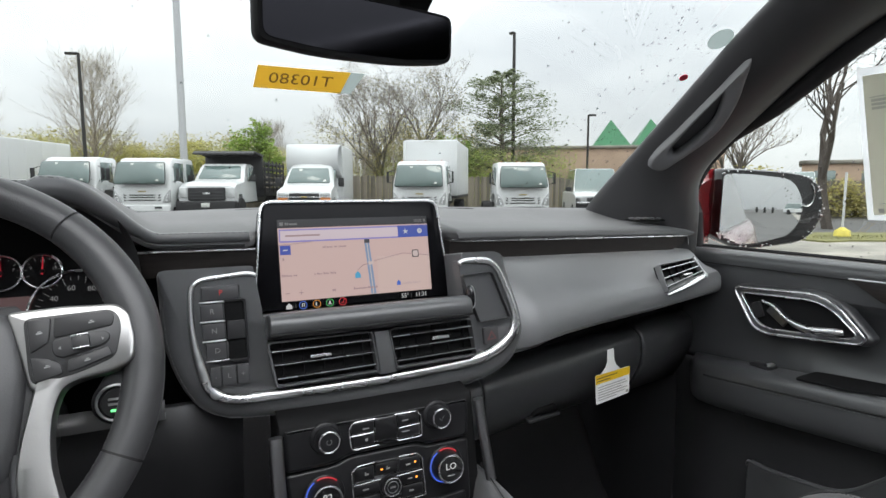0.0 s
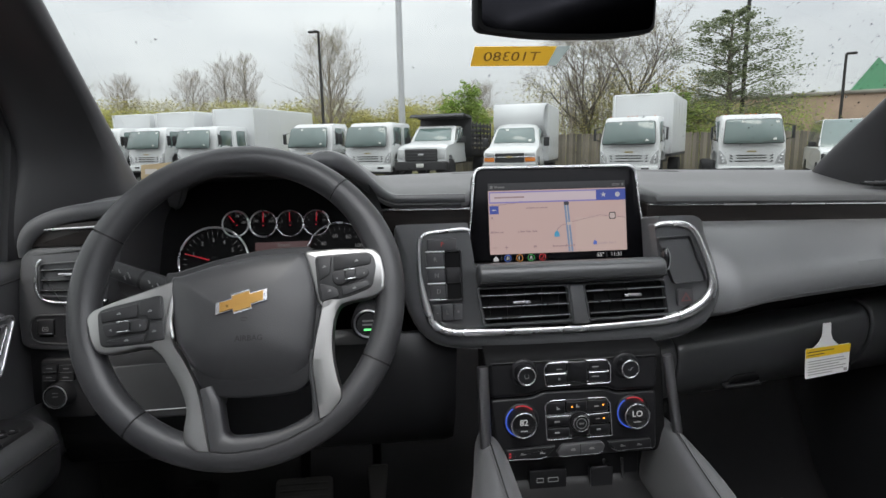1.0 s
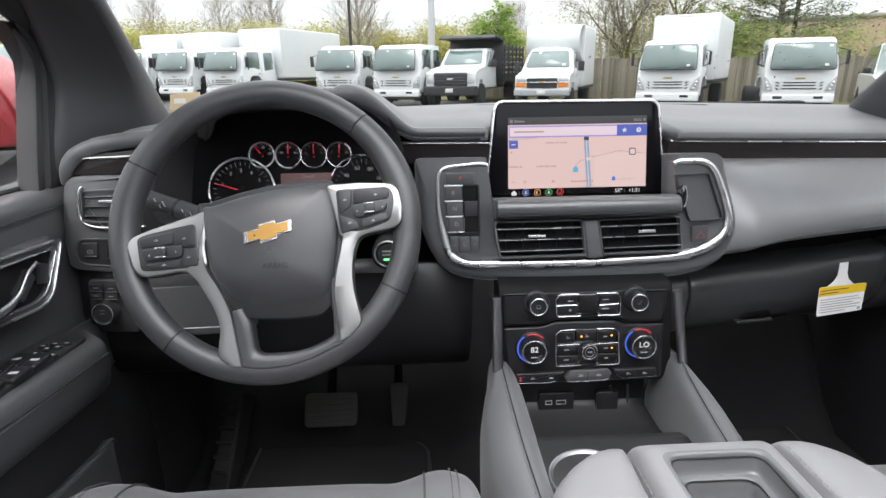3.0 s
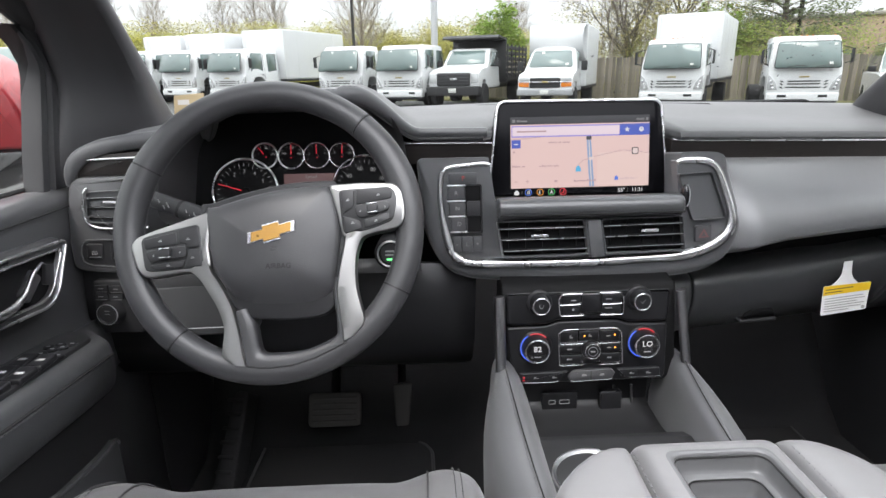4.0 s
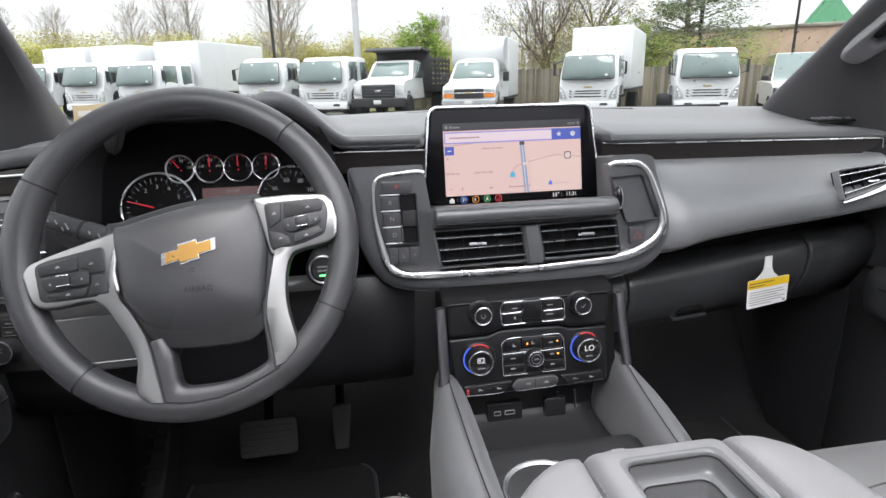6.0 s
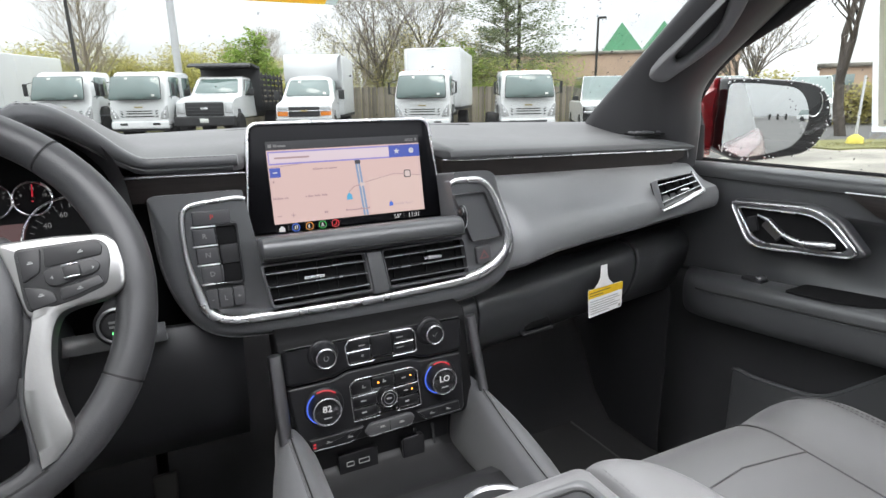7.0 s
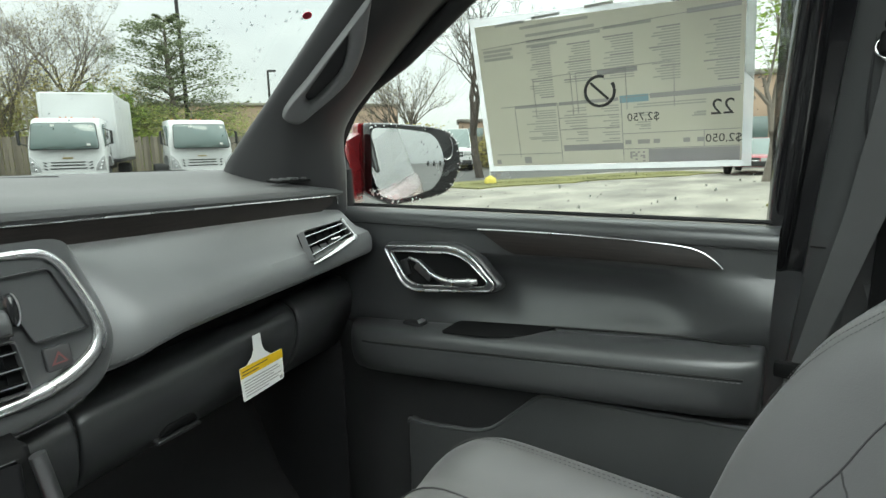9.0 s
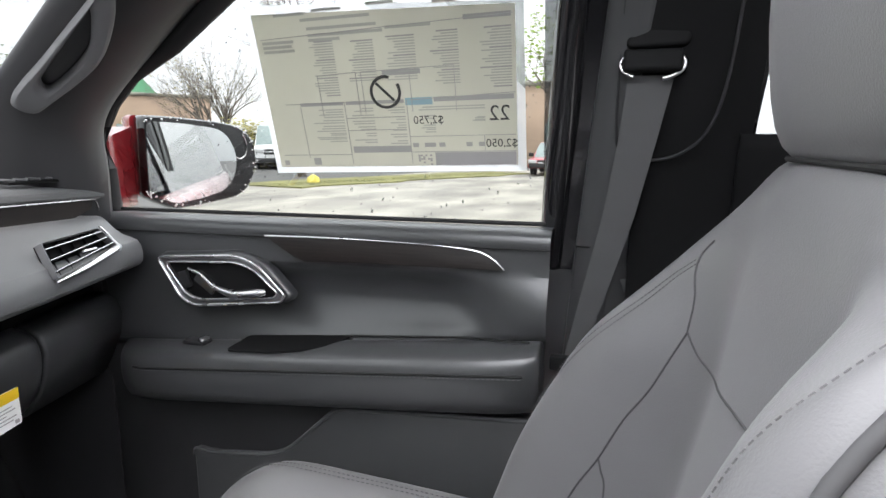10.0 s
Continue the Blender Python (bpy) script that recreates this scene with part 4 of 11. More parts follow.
add_prism(bm, rpoly([(-0.0055, 0.0755), (0.108, 0.078), (0.111, 0.1125), (0.024, 0.106), (0.008, 0.0985), (-0.0035, 0.086)], [0.003, 0.001, 0.001, 0.01, 0.008, 0.008], 4), 0.02, LPM, 0.002, 2, -0.006)
wood = part("wood_strip", bm, M_WOOD, dash, "dark wood-look strip")
bm = bm_new()
line = smooth_path([(-0.0065, 0.0765, -0.003), (-0.003, 0.0875, -0.003), (0.0065, 0.0965, -0.003), (0.018, 0.1000, -0.003), (0.055, 0.1015, -0.003), (0.108, 0.1035, -0.003)], 6)
add_tube(bm, [LPM @ p for p in line], 0.0017, 8)
part("chrome_line", bm, M_CHROME, wood, "thin chrome line")
air_vent(dash, LPM @ Matrix.Translation((0, 0, -0.008)), [(0.0132, 0.0525), (0.0994, 0.0565), (0.0883, 0.006), (0.009, 0.0099)], 3, (0.052, 0.039), M_DASH)
bm = bm_new()
hook = smooth_path([(0.0125, 0.0595, 0.000), (0.0080, 0.0540, 0.002), (0.0050, 0.0400, 0.002), (0.0031, 0.0238, 0.002), (0.005, 0.0137, 0.002), (0.0113, 0.0051, 0.002), (0.025, 0.0, 0.002), (0.0504, -0.0012, 0.002), (0.098, 0.0002, 0.001)], 6)
add_tube(bm, [LPM @ p for p in hook], 0.0030, 10, flat=0.8)
part("vent_hook", bm, M_CHROME, dash, "bright satin metal hook")
bm = bm_new()
swf = rpoly([(0.0805, -0.0627), (0.0864, -0.0186), (0.0007, -0.0185), (-0.0077, -0.0237), (-0.0116, -0.0375), (-0.0089, -0.0532), (0.0034, -0.0577)], [0.002, 0.002, 0.006, 0.006, 0.012, 0.006, 0.006], 4)
add_tube(bm, [LPM @ Vector((p[0], p[1], 0.0005)) for p in swf], 0.0016, 6, closed=True)
part("switch_frame", bm, M_DASHTOP, corner)
bm = bm_new()
add_prism(bm, swf, 0.002, LPM, 0, 1, 0.0006)
part("switch_well", bm, M_BUTTON, corner)
for u0, u1, v0, v1 in ((0.0002, 0.0245, -0.0238, -0.0474), (0.0369, 0.0630, -0.0243, -0.0494)):
    bm = bm_new()
    add_prism(bm, rpoly([(u0 - 0.002, v1), (u1 - 0.003, v1), (u1, v0), (u0, v0)], 0.003, 3), 0.006, LPM, 0.0015, 2, 0.0034)
    sw = part("rocker_switch", bm, M_BUTTON, dash)
    um = (u0 + u1) / 2 - 0.001
    bm = bm_new()
    add_ring(bm, rpoly([(um - 0.0042, -0.0405), (um + 0.0042, -0.0405), (um + 0.0042, -0.0345), (um - 0.0042, -0.0345)], 0.002, 3), rpoly([(um - 0.0034, -0.0398), (um + 0.0034, -0.0398), (um + 0.0034, -0.0352), (um - 0.0034, -0.0352)], 0.0016, 3), 0.0004, LPM, 0.0037)
    add_box(bm, (um, -0.0376, 0.0036), (0.0035, 0.0012, 0.0004), 0, 1, LPM)
    part("switch_mark", bm, M_MARK, sw)
    bm = bm_new()
    add_box(bm, (um, v1 + 0.0032, 0.0038), (u1 - u0 - 0.006, 0.0014, 0.0008), 0.0003, 1, LPM)
    part("switch_edge", bm, M_SATIN, sw, "thin bright edge")
KN = face((-0.695, 0.600, 1.058), 5, -4)
KC = KN @ Matrix.Translation((0.0160, 0.0100, 0.0))
bm = bm_new()
add_prism(bm, rpoly([(-0.016, -0.026), (0.060, -0.026), (0.060, 0.060), (-0.012, 0.060)], 0.008, 4), 0.012, KN, 0.003, 2, -0.002)
part("light_switch_plate", bm, M_KNEE, dash)
bm = bm_new()
add_lathe(bm, [(0.0004, -0.006), (0.0205, -0.006), (0.0200, 0.0), (0.0182, 0.002), (0.0172, 0.012), (0.0160, 0.0145), (0.0140, 0.0150), (0.0130, 0.0138), (0.0004, 0.0138)], KC, 36)
kb = part("light_switch_knob", bm, M_BUTTON, dash)
bm = bm_new()
add_tube(bm, [KC @ Vector((0.0158 * math.cos(a), 0.0158 * math.sin(a), 0.0142)) for a in (2 * math.pi * i / 36 for i in range(36))], 0.0009, 6, closed=True)
part("knob_ring", bm, M_CHROME, kb, "thin chrome ring")
for w, v in ((0.008, 0.0055), (0.007, 0.0005)):
    bm = bm_new()
    add_box(bm, (0, v, 0.0140), (w, 0.0011, 0.0004), 0, 1, KC)
    part("knob_mark", bm, M_MARK, kb)
for u0, u1, v0, v1 in ((-0.0055, 0.0150, 0.0530, 0.0425), (0.0172, 0.0385, 0.0520, 0.0415), (-0.0068, 0.0135, 0.0400, 0.0300), (0.0158, 0.0368, 0.0392, 0.0296)):
    bm = bm_new()
    add_box(bm, ((u0 + u1) / 2, (v0 + v1) / 2, 0.001), (u1 - u0, v0 - v1, 0.006), 0.0015, 2, KN)
    lk_ = part("light_key", bm, M_BUTTON, dash)
    bm = bm_new()
    add_box(bm, ((u0 + u1) / 2, (v0 + v1) / 2 + 0.0005, 0.0042), (0.008, 0.0012, 0.0004), 0, 1, KN)
    add_box(bm, ((u0 + u1) / 2, v1 + 0.0006, 0.0036), (u1 - u0 - 0.003, 0.0007, 0.0008), 0, 1, KN)
    part("key_mark", bm, M_MARK, lk_)
# slotted demister grilles on the pad's ends
for x0, x1, yy, zz in ((-0.695, -0.60, 0.676, 0), (0.66, 0.775, 0.755, 1.3185)):
    bm = bm_new()
    gz = (lambda x: zz) if zz else (lambda x: 1.3255 - 0.05 * max(0, -0.57 - x))
    add_loft(bm, [[(x, yy - 0.015, gz(x)), (x, yy + 0.015, gz(x) + 0.002), (x, yy + 0.015, gz(x) - 0.002), (x, yy - 0.015, gz(x) - 0.004)] for x in (x0, x1)])
    gr = part("demister_grille", bm, M_BLACK, dash)
    for i in range(6):
        bm = bm_new()
        add_box(bm, (x0 + (i + 0.5) * (x1 - x0) / 6, yy, gz(x0 + (i + 0.5) * (x1 - x0) / 6) + 0.0025), (0.0035, 0.030, 0.004), 0.001, 1)
        part("grille_bar", bm, M_DASH, gr)

# dark seam slot of the windscreen vent and a light sensor on the pad
bm = bm_new()
add_loft(bm, [[(x, far_edge(x) - 0.055, 1.3462 - 0.02 * abs(x - CX)), (x, far_edge(x) - 0.04, 1.3482 - 0.02 * abs(x - CX))] for x in [-0.30 + 0.05 * i for i in range(15)]], closed=False)
part("demister_slot", bm, M_BLACK, dash, solid=0.002)

# ---- infotainment screen ----
SC = face((0.05, 0.652, 1.29), 10)
scr = thing("touch_screen", "upright black touch screen showing a pink road map", "screen", (0.05, 0.67, 1.21))
bz = [(-0.141, -0.066), (0.144, -0.068), (0.129, 0.0765), (-0.124, 0.0780)]
bm = bm_new()
add_prism(bm, rpoly(bz, [0.004, 0.004, 0.014, 0.014], 5), 0.045, SC, 0.003, 2, 0.0)
part("housing", bm, M_SCREENGLASS, scr)
bm = bm_new()
rim = rpoly([(-0.141, -0.066), (-0.124, 0.0780), (0.129, 0.0765), (0.144, -0.068)], [0.002, 0.014, 0.014, 0.002], 6)
add_tube(bm, [SC @ Vector((p[0] * 1.006, p[1] * 1.01, -0.003)) for p in rim], 0.0026, 8)
part("chrome_rim", bm, M_CHROME, scr, "chrome rim")


def flat(name, pts, z, material, parent, M):
    bm = bm_new()
    add_prism(bm, pts, 0.0004, M, 0, 1, z)
    return part(name, bm, material, parent, smooth=False)


def rect(u0, v0, u1, v1):
    return [(u0, v0), (u1, v0), (u1, v1), (u0, v1)]


M_MAP = glow("map_pink", (0.86, 0.62, 0.575), SCREEN)
M_MAPWHITE = glow("map_white", (0.88, 0.74, 0.80), SCREEN)
M_MAPBLUE = glow("map_blue", (0.06, 0.11, 0.55), SCREEN)
M_MAPVIOLET = glow("map_violet", (0.35, 0.30, 0.75), SCREEN)
M_MAPROAD = glow("map_road", (0.30, 0.42, 0.62), SCREEN)
M_MAPGREY = glow("map_grey", (0.52, 0.36, 0.38), SCREEN)
M_MAPFAINT = glow("map_faint", (0.72, 0.55, 0.56), SCREEN)
M_MAPLINE = glow("map_lane", (0.84, 0.70, 0.66), SCREEN)
M_STATUS = glow("status_bar_black", (0.022, 0.022, 0.028), SCREEN)
M_ICON = {k: glow("icon_" + k, c, SCREEN) for k, c in (("white", (0.8, 0.8, 0.8)), ("blue", (0.08, 0.2, 0.8)), ("orange", (0.8, 0.3, 0.03)), ("green", (0.05, 0.5, 0.1)), ("red", (0.8, 0.04, 0.05)), ("cyan", (0.1, 0.5, 0.8)))}
disp = flat("map", rect(-0.106, -0.055, 0.112, 0.043), 0.0006, M_MAP, scr, SC)
flat("status_bar", rect(-0.106, 0.0434, 0.112, 0.0545), 0.0003, M_STATUS, scr, SC)
flat("map_haze", rect(0.03, -0.055, 0.112, -0.002), 0.00075, glow("map_pink_pale", (0.88, 0.66, 0.60), SCREEN), disp, SC)
flat("search_frame", rect(-0.1045, 0.0235, 0.0645, 0.0412), 0.0008, M_MAPVIOLET, disp, SC)
flat("search_field", rect(-0.103, 0.0256, 0.0645, 0.0392), 0.0010, M_MAPWHITE, disp, SC)
flat("search_hint", rect(-0.0965, 0.031, -0.050, 0.0335), 0.0012, M_MAPGREY, disp, SC)
flat("map_key", rect(0.0646, 0.0238, 0.112, 0.0412), 0.0010, M_MAPBLUE, disp, SC)
flat("zoom_key", rect(-0.1045, 0.0070, -0.0905, 0.0195), 0.0010, M_MAPBLUE, disp, SC)
flat("zoom_mark", rect(-0.1005, 0.0123, -0.0945, 0.0140), 0.0012, M_ICON["white"], disp, SC)
star = [(0.0765 + r * math.sin(2 * math.pi * k / 10), 0.0325 + r * math.cos(2 * math.pi * k / 10)) for k, r in enumerate([0.0046, 0.0019] * 5)]
flat("key_sign", star[::-1], 0.0012, M_ICON["white"], disp, SC)
bm = bm_new()
add_lathe(bm, [(0.0003, 0), (0.0038, 0), (0.0038, 0.0002), (0.0003, 0.0002)], SC @ Matrix.Translation((0.099, 0.0325, 0.0011)), 20)
part("key_sign", bm, M_ICON["white"], disp)
for hand in (rect(0.0987, 0.0322, 0.0993, 0.0350), rect(0.0987, 0.0322, 0.1010, 0.0328)):
    flat("clock_mark", hand, 0.0014, M_MAPBLUE, disp, SC)
flat("road", [(0.0125, 0.0235), (0.0195, 0.0235), (0.0255, -0.0545), (0.0180, -0.0545)], 0.0009, M_MAPROAD, disp, SC)
flat("lane", [(0.0155, 0.0235), (0.0167, 0.0235), (0.0222, -0.0545), (0.0208, -0.0545)], 0.0011, M_MAPLINE, disp, SC)
flat("bridge", rect(0.0165, -0.013, 0.0240, -0.0085), 0.0012, M_MAPLINE, disp, SC)
for pts in ([(0.025, -0.008), (0.045, -0.004), (0.07, 0.001), (0.112, -0.004)], [(-0.106, 0.020), (-0.06, 0.0235)], [(0.0, -0.020), (0.008, -0.013), (0.018, -0.011)]):
    bm = bm_new()
    add_tube(bm, [SC @ Vector((*p, 0.0009)) for p in pts], 0.0005, 4)
    part("side_road", bm, M_MAPGREY, disp)
rnd = random.Random(8)
for u, v, w in ((-0.030, 0.0152, 0.034), (-0.046, -0.021, 0.030), (0.010, -0.045, 0.034), (-0.094, -0.021, 0.020), (0.080, -0.043, 0.028), (-0.035, -0.045, 0.005), (-0.100, 0.001, 0.004)):
    a = u - w / 2
    while a < u + w / 2:
        b = a + rnd.uniform(0.0010, 0.0022)
        flat("street_name", rect(a, v - 0.0013, b, v + rnd.choice((0.0008, 0.0008, 0.0018))), 0.0011, M_MAPGREY if u < 0.05 else M_MAPFAINT, disp, SC)
        a = b + rnd.choice((0.0006, 0.0006, 0.0022))
flat("route_shield", rpoly(rect(0.0845, -0.006, 0.0950, 0.005), 0.002, 2), 0.0011, M_BLACKGLOW, disp, SC)
flat("route_number", rpoly(rect(0.0858, -0.0047, 0.0937, 0.0037), 0.0016, 2), 0.0013, M_MAPLINE, disp, SC)
flat("route_shield", rpoly(rect(0.0125, 0.018, 0.0205, 0.0235), 0.0016, 2), 0.0013, M_BLACKGLOW, disp, SC)
for u, v, c, r in ((0.0, -0.0265, "cyan", 0.0042), (0.0605, -0.0420, "blue", 0.003), ):
    flat("place_mark", [(u - r, v - r), (u + r, v - r), (u + r * 0.9, v + r * 0.4), (u, v + r * 1.4), (u - r * 0.9, v + r * 0.4)], 0.0012, M_ICON[c], disp, SC)
for u in (-0.098, -0.080):
    flat("scale_mark", rect(u - 0.003, -0.0452, u + 0.003, -0.0442), 0.0011, M_MAPGREY, disp, SC)
flat("scale_mark", rect(-0.0804, -0.0477, -0.0796, -0.0417), 0.0011, M_MAPGREY, disp, SC)
for a, b, c, d in ((-0.103, 0.0462, -0.0985, 0.0508), (-0.096, 0.0468, -0.094, 0.0502), (-0.0935, 0.0468, -0.0915, 0.0502), (-0.0905, 0.0468, -0.080, 0.0492), (0.091, 0.0482, 0.1035, 0.0494), (0.091, 0.0462, 0.1035, 0.0472), (0.1065, 0.0462, 0.1095, 0.0502)):
    flat("status_text", rect(a, b, c, d), 0.0008, M_ICONDIM, scr, SC)
SIGNS = {"blue": ([(-0.0020, -0.0025), (-0.0004, -0.0025), (-0.0004, 0.0020), (-0.0012, 0.0020)], [(0.0008, -0.0020), (0.0022, -0.0020), (0.0022, 0.0026), (0.0016, 0.0026)], [(-0.0012, 0.0016), (0.0022, 0.0020), (0.0022, 0.0028), (-0.0012, 0.0024)]),
         "orange": ([(-0.0012, -0.0026), (0.0002, -0.0028), (-0.0004, 0.0), (0.0004, 0.0024), (-0.0010, 0.0026), (-0.0020, 0.0)],),
         "green": ([(-0.0022, -0.0024), (-0.0008, -0.0024), (0.0004, 0.0028), (-0.0004, 0.0028)], [(0.0008, -0.0024), (0.0022, -0.0024), (0.0005, 0.0028), (-0.0002, 0.0028)], [(-0.0012, -0.0010), (0.0012, -0.0010), (0.0010, 0.0), (-0.0010, 0.0)]),
         "red": ([(-0.0026, -0.0024), (0.0004, -0.0024), (0.0010, -0.0010), (-0.0020, -0.0012)], [(0.0000, -0.0012), (0.0012, -0.0012), (0.0026, 0.0028), (0.0014, 0.0028)])}
for u, c in ((-0.097, "white"), (-0.0785, "blue"), (-0.060, "orange"), (-0.042, "green"), (-0.024, "red")):
    if c == "white":
        flat("home_icon", [(u - 0.004, -0.0655), (u + 0.004, -0.0655), (u + 0.004, -0.0615), (u, -0.0575), (u - 0.004, -0.0615)], 0.0004, M_ICON[c], scr, SC)
    else:
        bm = bm_new()
        add_tube(bm, [SC @ Vector((u + 0.0050 * math.cos(a), -0.0615 + 0.0050 * math.sin(a), 0.0004)) for a in (2 * math.pi * i / 24 for i in range(24))], 0.0006, 4, closed=True)
        ob = part("menu_icon", bm, M_ICON[c], scr)
        for sign in SIGNS[c]:
            flat("icon_sign", [(u + p, -0.0615 + q) for p, q in sign], 0.0006, M_ICON["white" if c != "red" else "red"], ob, SC)
flat("menu_rule", rect(-0.0885, -0.0645, -0.0882, -0.0585), 0.0005, M_ICONDIM, scr, SC)
flat("menu_rule", rect(0.0785, -0.0650, 0.0788, -0.0580), 0.0005, M_ICONDIM, scr, SC)
letters("55°", 0.0085, SC @ Matrix.Translation((0.069, -0.0615, 0.0005)), M_ICON["white"], scr, "temperature_text", bold=0.0001)
letters("11:31", 0.0085, SC @ Matrix.Translation((0.0945, -0.0612, 0.0005)), M_ICON["white"], scr, "clock_text", bold=0.0001)

# ---- middle stack: radio and climate controls ----
ST = face((0.043, 0.535, 1.03), 6)
stack = thing("climate_control_panel", "black radio and climate panel with chrome-rimmed knobs", "control panel", (0.043, 0.56, 0.95))
bm = bm_new()
add_prism(bm, rpoly([(-0.1200, 0.0195), (-0.0575, 0.0205), (-0.0420, 0.0270), (0.0500, 0.0265), (0.0640, 0.0200), (0.1250, 0.0195), (0.1272, 0.074), (-0.1212, 0.074)], [0.010, 0.008, 0.008, 0.008, 0.008, 0.010, 0.004, 0.004], 4), 0.03, ST, 0.007, 4, 0.002)
part("radio_plate", bm, M_STACK, stack)
# Matt black band paints the fascia's shadow above the radio plate.
bm = bm_new()
add_loft(bm, [[ST @ Vector((u, v, z)) for v, z in ((0.066, 0.0012), (0.074, 0.0008), (0.080, -0.004), (0.085, -0.014), (0.089, -0.030), (0.092, -0.060))] for u in (-0.124, -0.122, 0.0, 0.128, 0.130)], closed=False)
part("stack_shade", bm, M_BLACK, stack)
bm = bm_new()
add_prism(bm, rpoly([(-0.1080, -0.0750), (0.1265, -0.0735), (0.1258, 0.0165), (0.0633, 0.0170), (0.0490, 0.0236), (-0.0415, 0.0240), (-0.0566, 0.0175), (-0.1190, 0.0165)], [0.010, 0.010, 0.006, 0.006, 0.006, 0.006, 0.006, 0.006], 3), 0.03, ST, 0.004, 3, -0.003)
part("climate_plate", bm, M_STACK, stack)


def circle(M, r, z, n=36, a0=0.0, a1=360.0):
    m = n if a1 - a0 >= 360 else n + 1
    return [M @ Vector((r * math.cos(a), r * math.sin(a), z)) for a in (radians(a0 + (a1 - a0) * i / n) for i in range(m))]


for u, v in ((-0.0709, 0.0552), (0.0771, 0.0572)):
    Mk = ST @ Matrix.Translation((u, v, 0.002))
    bm = bm_new()
    add_lathe(bm, [(0.0003, -0.004), (0.0200, -0.004), (0.0195, 0.0005), (0.0178, 0.0022), (0.0142, 0.0024), (0.0136, 0.017), (0.0130, 0.0188), (0.0112, 0.0192), (0.0105, 0.0182), (0.0003, 0.0182)], Mk, 36)
    kb = part("knob", bm, M_STACK, stack)
    bm = bm_new()
    add_tube(bm, circle(Mk, 0.0122, 0.0188), 0.0011, 6, closed=True)
    part("knob_ring", bm, M_CHROME, kb, "chrome ring")
    bm = bm_new()
    add_tube(bm, circle(Mk, 0.0030, 0.0185, 14, 120, 420) if u < 0 else [Mk @ Vector((x, y, 0.0185)) for x, y in ((-0.003, 0), (-0.0005, -0.0025), (0.0035, 0.003))], 0.0004, 4)
    part("knob_mark", bm, M_MARK, kb)
for u, v, txt in ((-0.0750, -0.0156, "82"), (0.0889, -0.0131, "LO")):
    Mk = ST @ Matrix.Translation((u, v, -0.004))
    bm = bm_new()
    add_lathe(bm, [(0.0003, -0.002), (0.0262, -0.002), (0.0258, 0.0025), (0.0240, 0.0038), (0.0205, 0.0038), (0.0188, 0.018), (0.0182, 0.0200), (0.0168, 0.0206), (0.0160, 0.0196), (0.0003, 0.0196)], Mk, 44)
    kb = part("temperature_knob", bm, M_STACK, stack)
    bm = bm_new()
    add_lathe(bm, [(0.0003, 0.0190), (0.0158, 0.0190), (0.0158, 0.0200), (0.0003, 0.0200)], Mk, 36)
    part("knob_display", bm, M_GLOSSBLK, kb, "black glass display")
    for col, a0, a1 in (("knob_blue_light", 122, 280), ("knob_red_light", 45, 112)):
        bm = bm_new()
        add_tube(bm, circle(Mk, 0.0222, 0.0042, 24, a0, a1), 0.0009, 6)
        part(col, bm, M_BLUELED if "blue" in col else M_REDLED, kb, "lit arc")
    bm = bm_new()
    add_tube(bm, circle(Mk, 0.0176, 0.0204, 40), 0.0012, 6, closed=True)
    part("knob_ring", bm, M_CHROME, kb, "chrome ring")
    letters(txt, 0.0120, Mk @ Matrix.Translation((0, 0.0035, 0.0206)), M_ICON["white"], kb, "knob_digits", bold=0.0002)
    flat("knob_mark", rect(-0.005, -0.0090, 0.005, -0.0076), 0.0204, M_MARK, kb, Mk)


def key_block(name, outline, lines, keys, bright, z):
    """A cluster of flush keys: a black base, cut keys, and bright half frames open in the middle."""
    bm = bm_new()
    add_prism(bm, rpoly(outline, 0.004, 3), 0.004, ST, 0.0008, 1, z + 0.0005)
    blk = part(name, bm, M_GLOSSBLK, stack)
    for a, b, c, d in keys:
        bm = bm_new()
        add_prism(bm, rpoly(rect(a, d, b, c), 0.0012, 2), 0.003, ST, 0.0007, 1, z + 0.0020)
        part("key", bm, M_STACK, blk)
    for run in lines:
        bm = bm_new()
        add_tube(bm, [ST @ Vector((p[0], p[1], z + 0.0026)) for p in (smooth_path([(*q, 0) for q in run], 3) if len(run) > 2 else [Vector((*q, 0)) for q in run])], 0.00095, 6)
        part("chrome_frame", bm, M_CHROME, blk, "chrome frame")
    for u, v, w, h in bright:
        flat("key_mark", rect(u - w / 2, v - h / 2, u + w / 2, v + h / 2), z + 0.0026, M_MARK, blk, ST)
    return blk


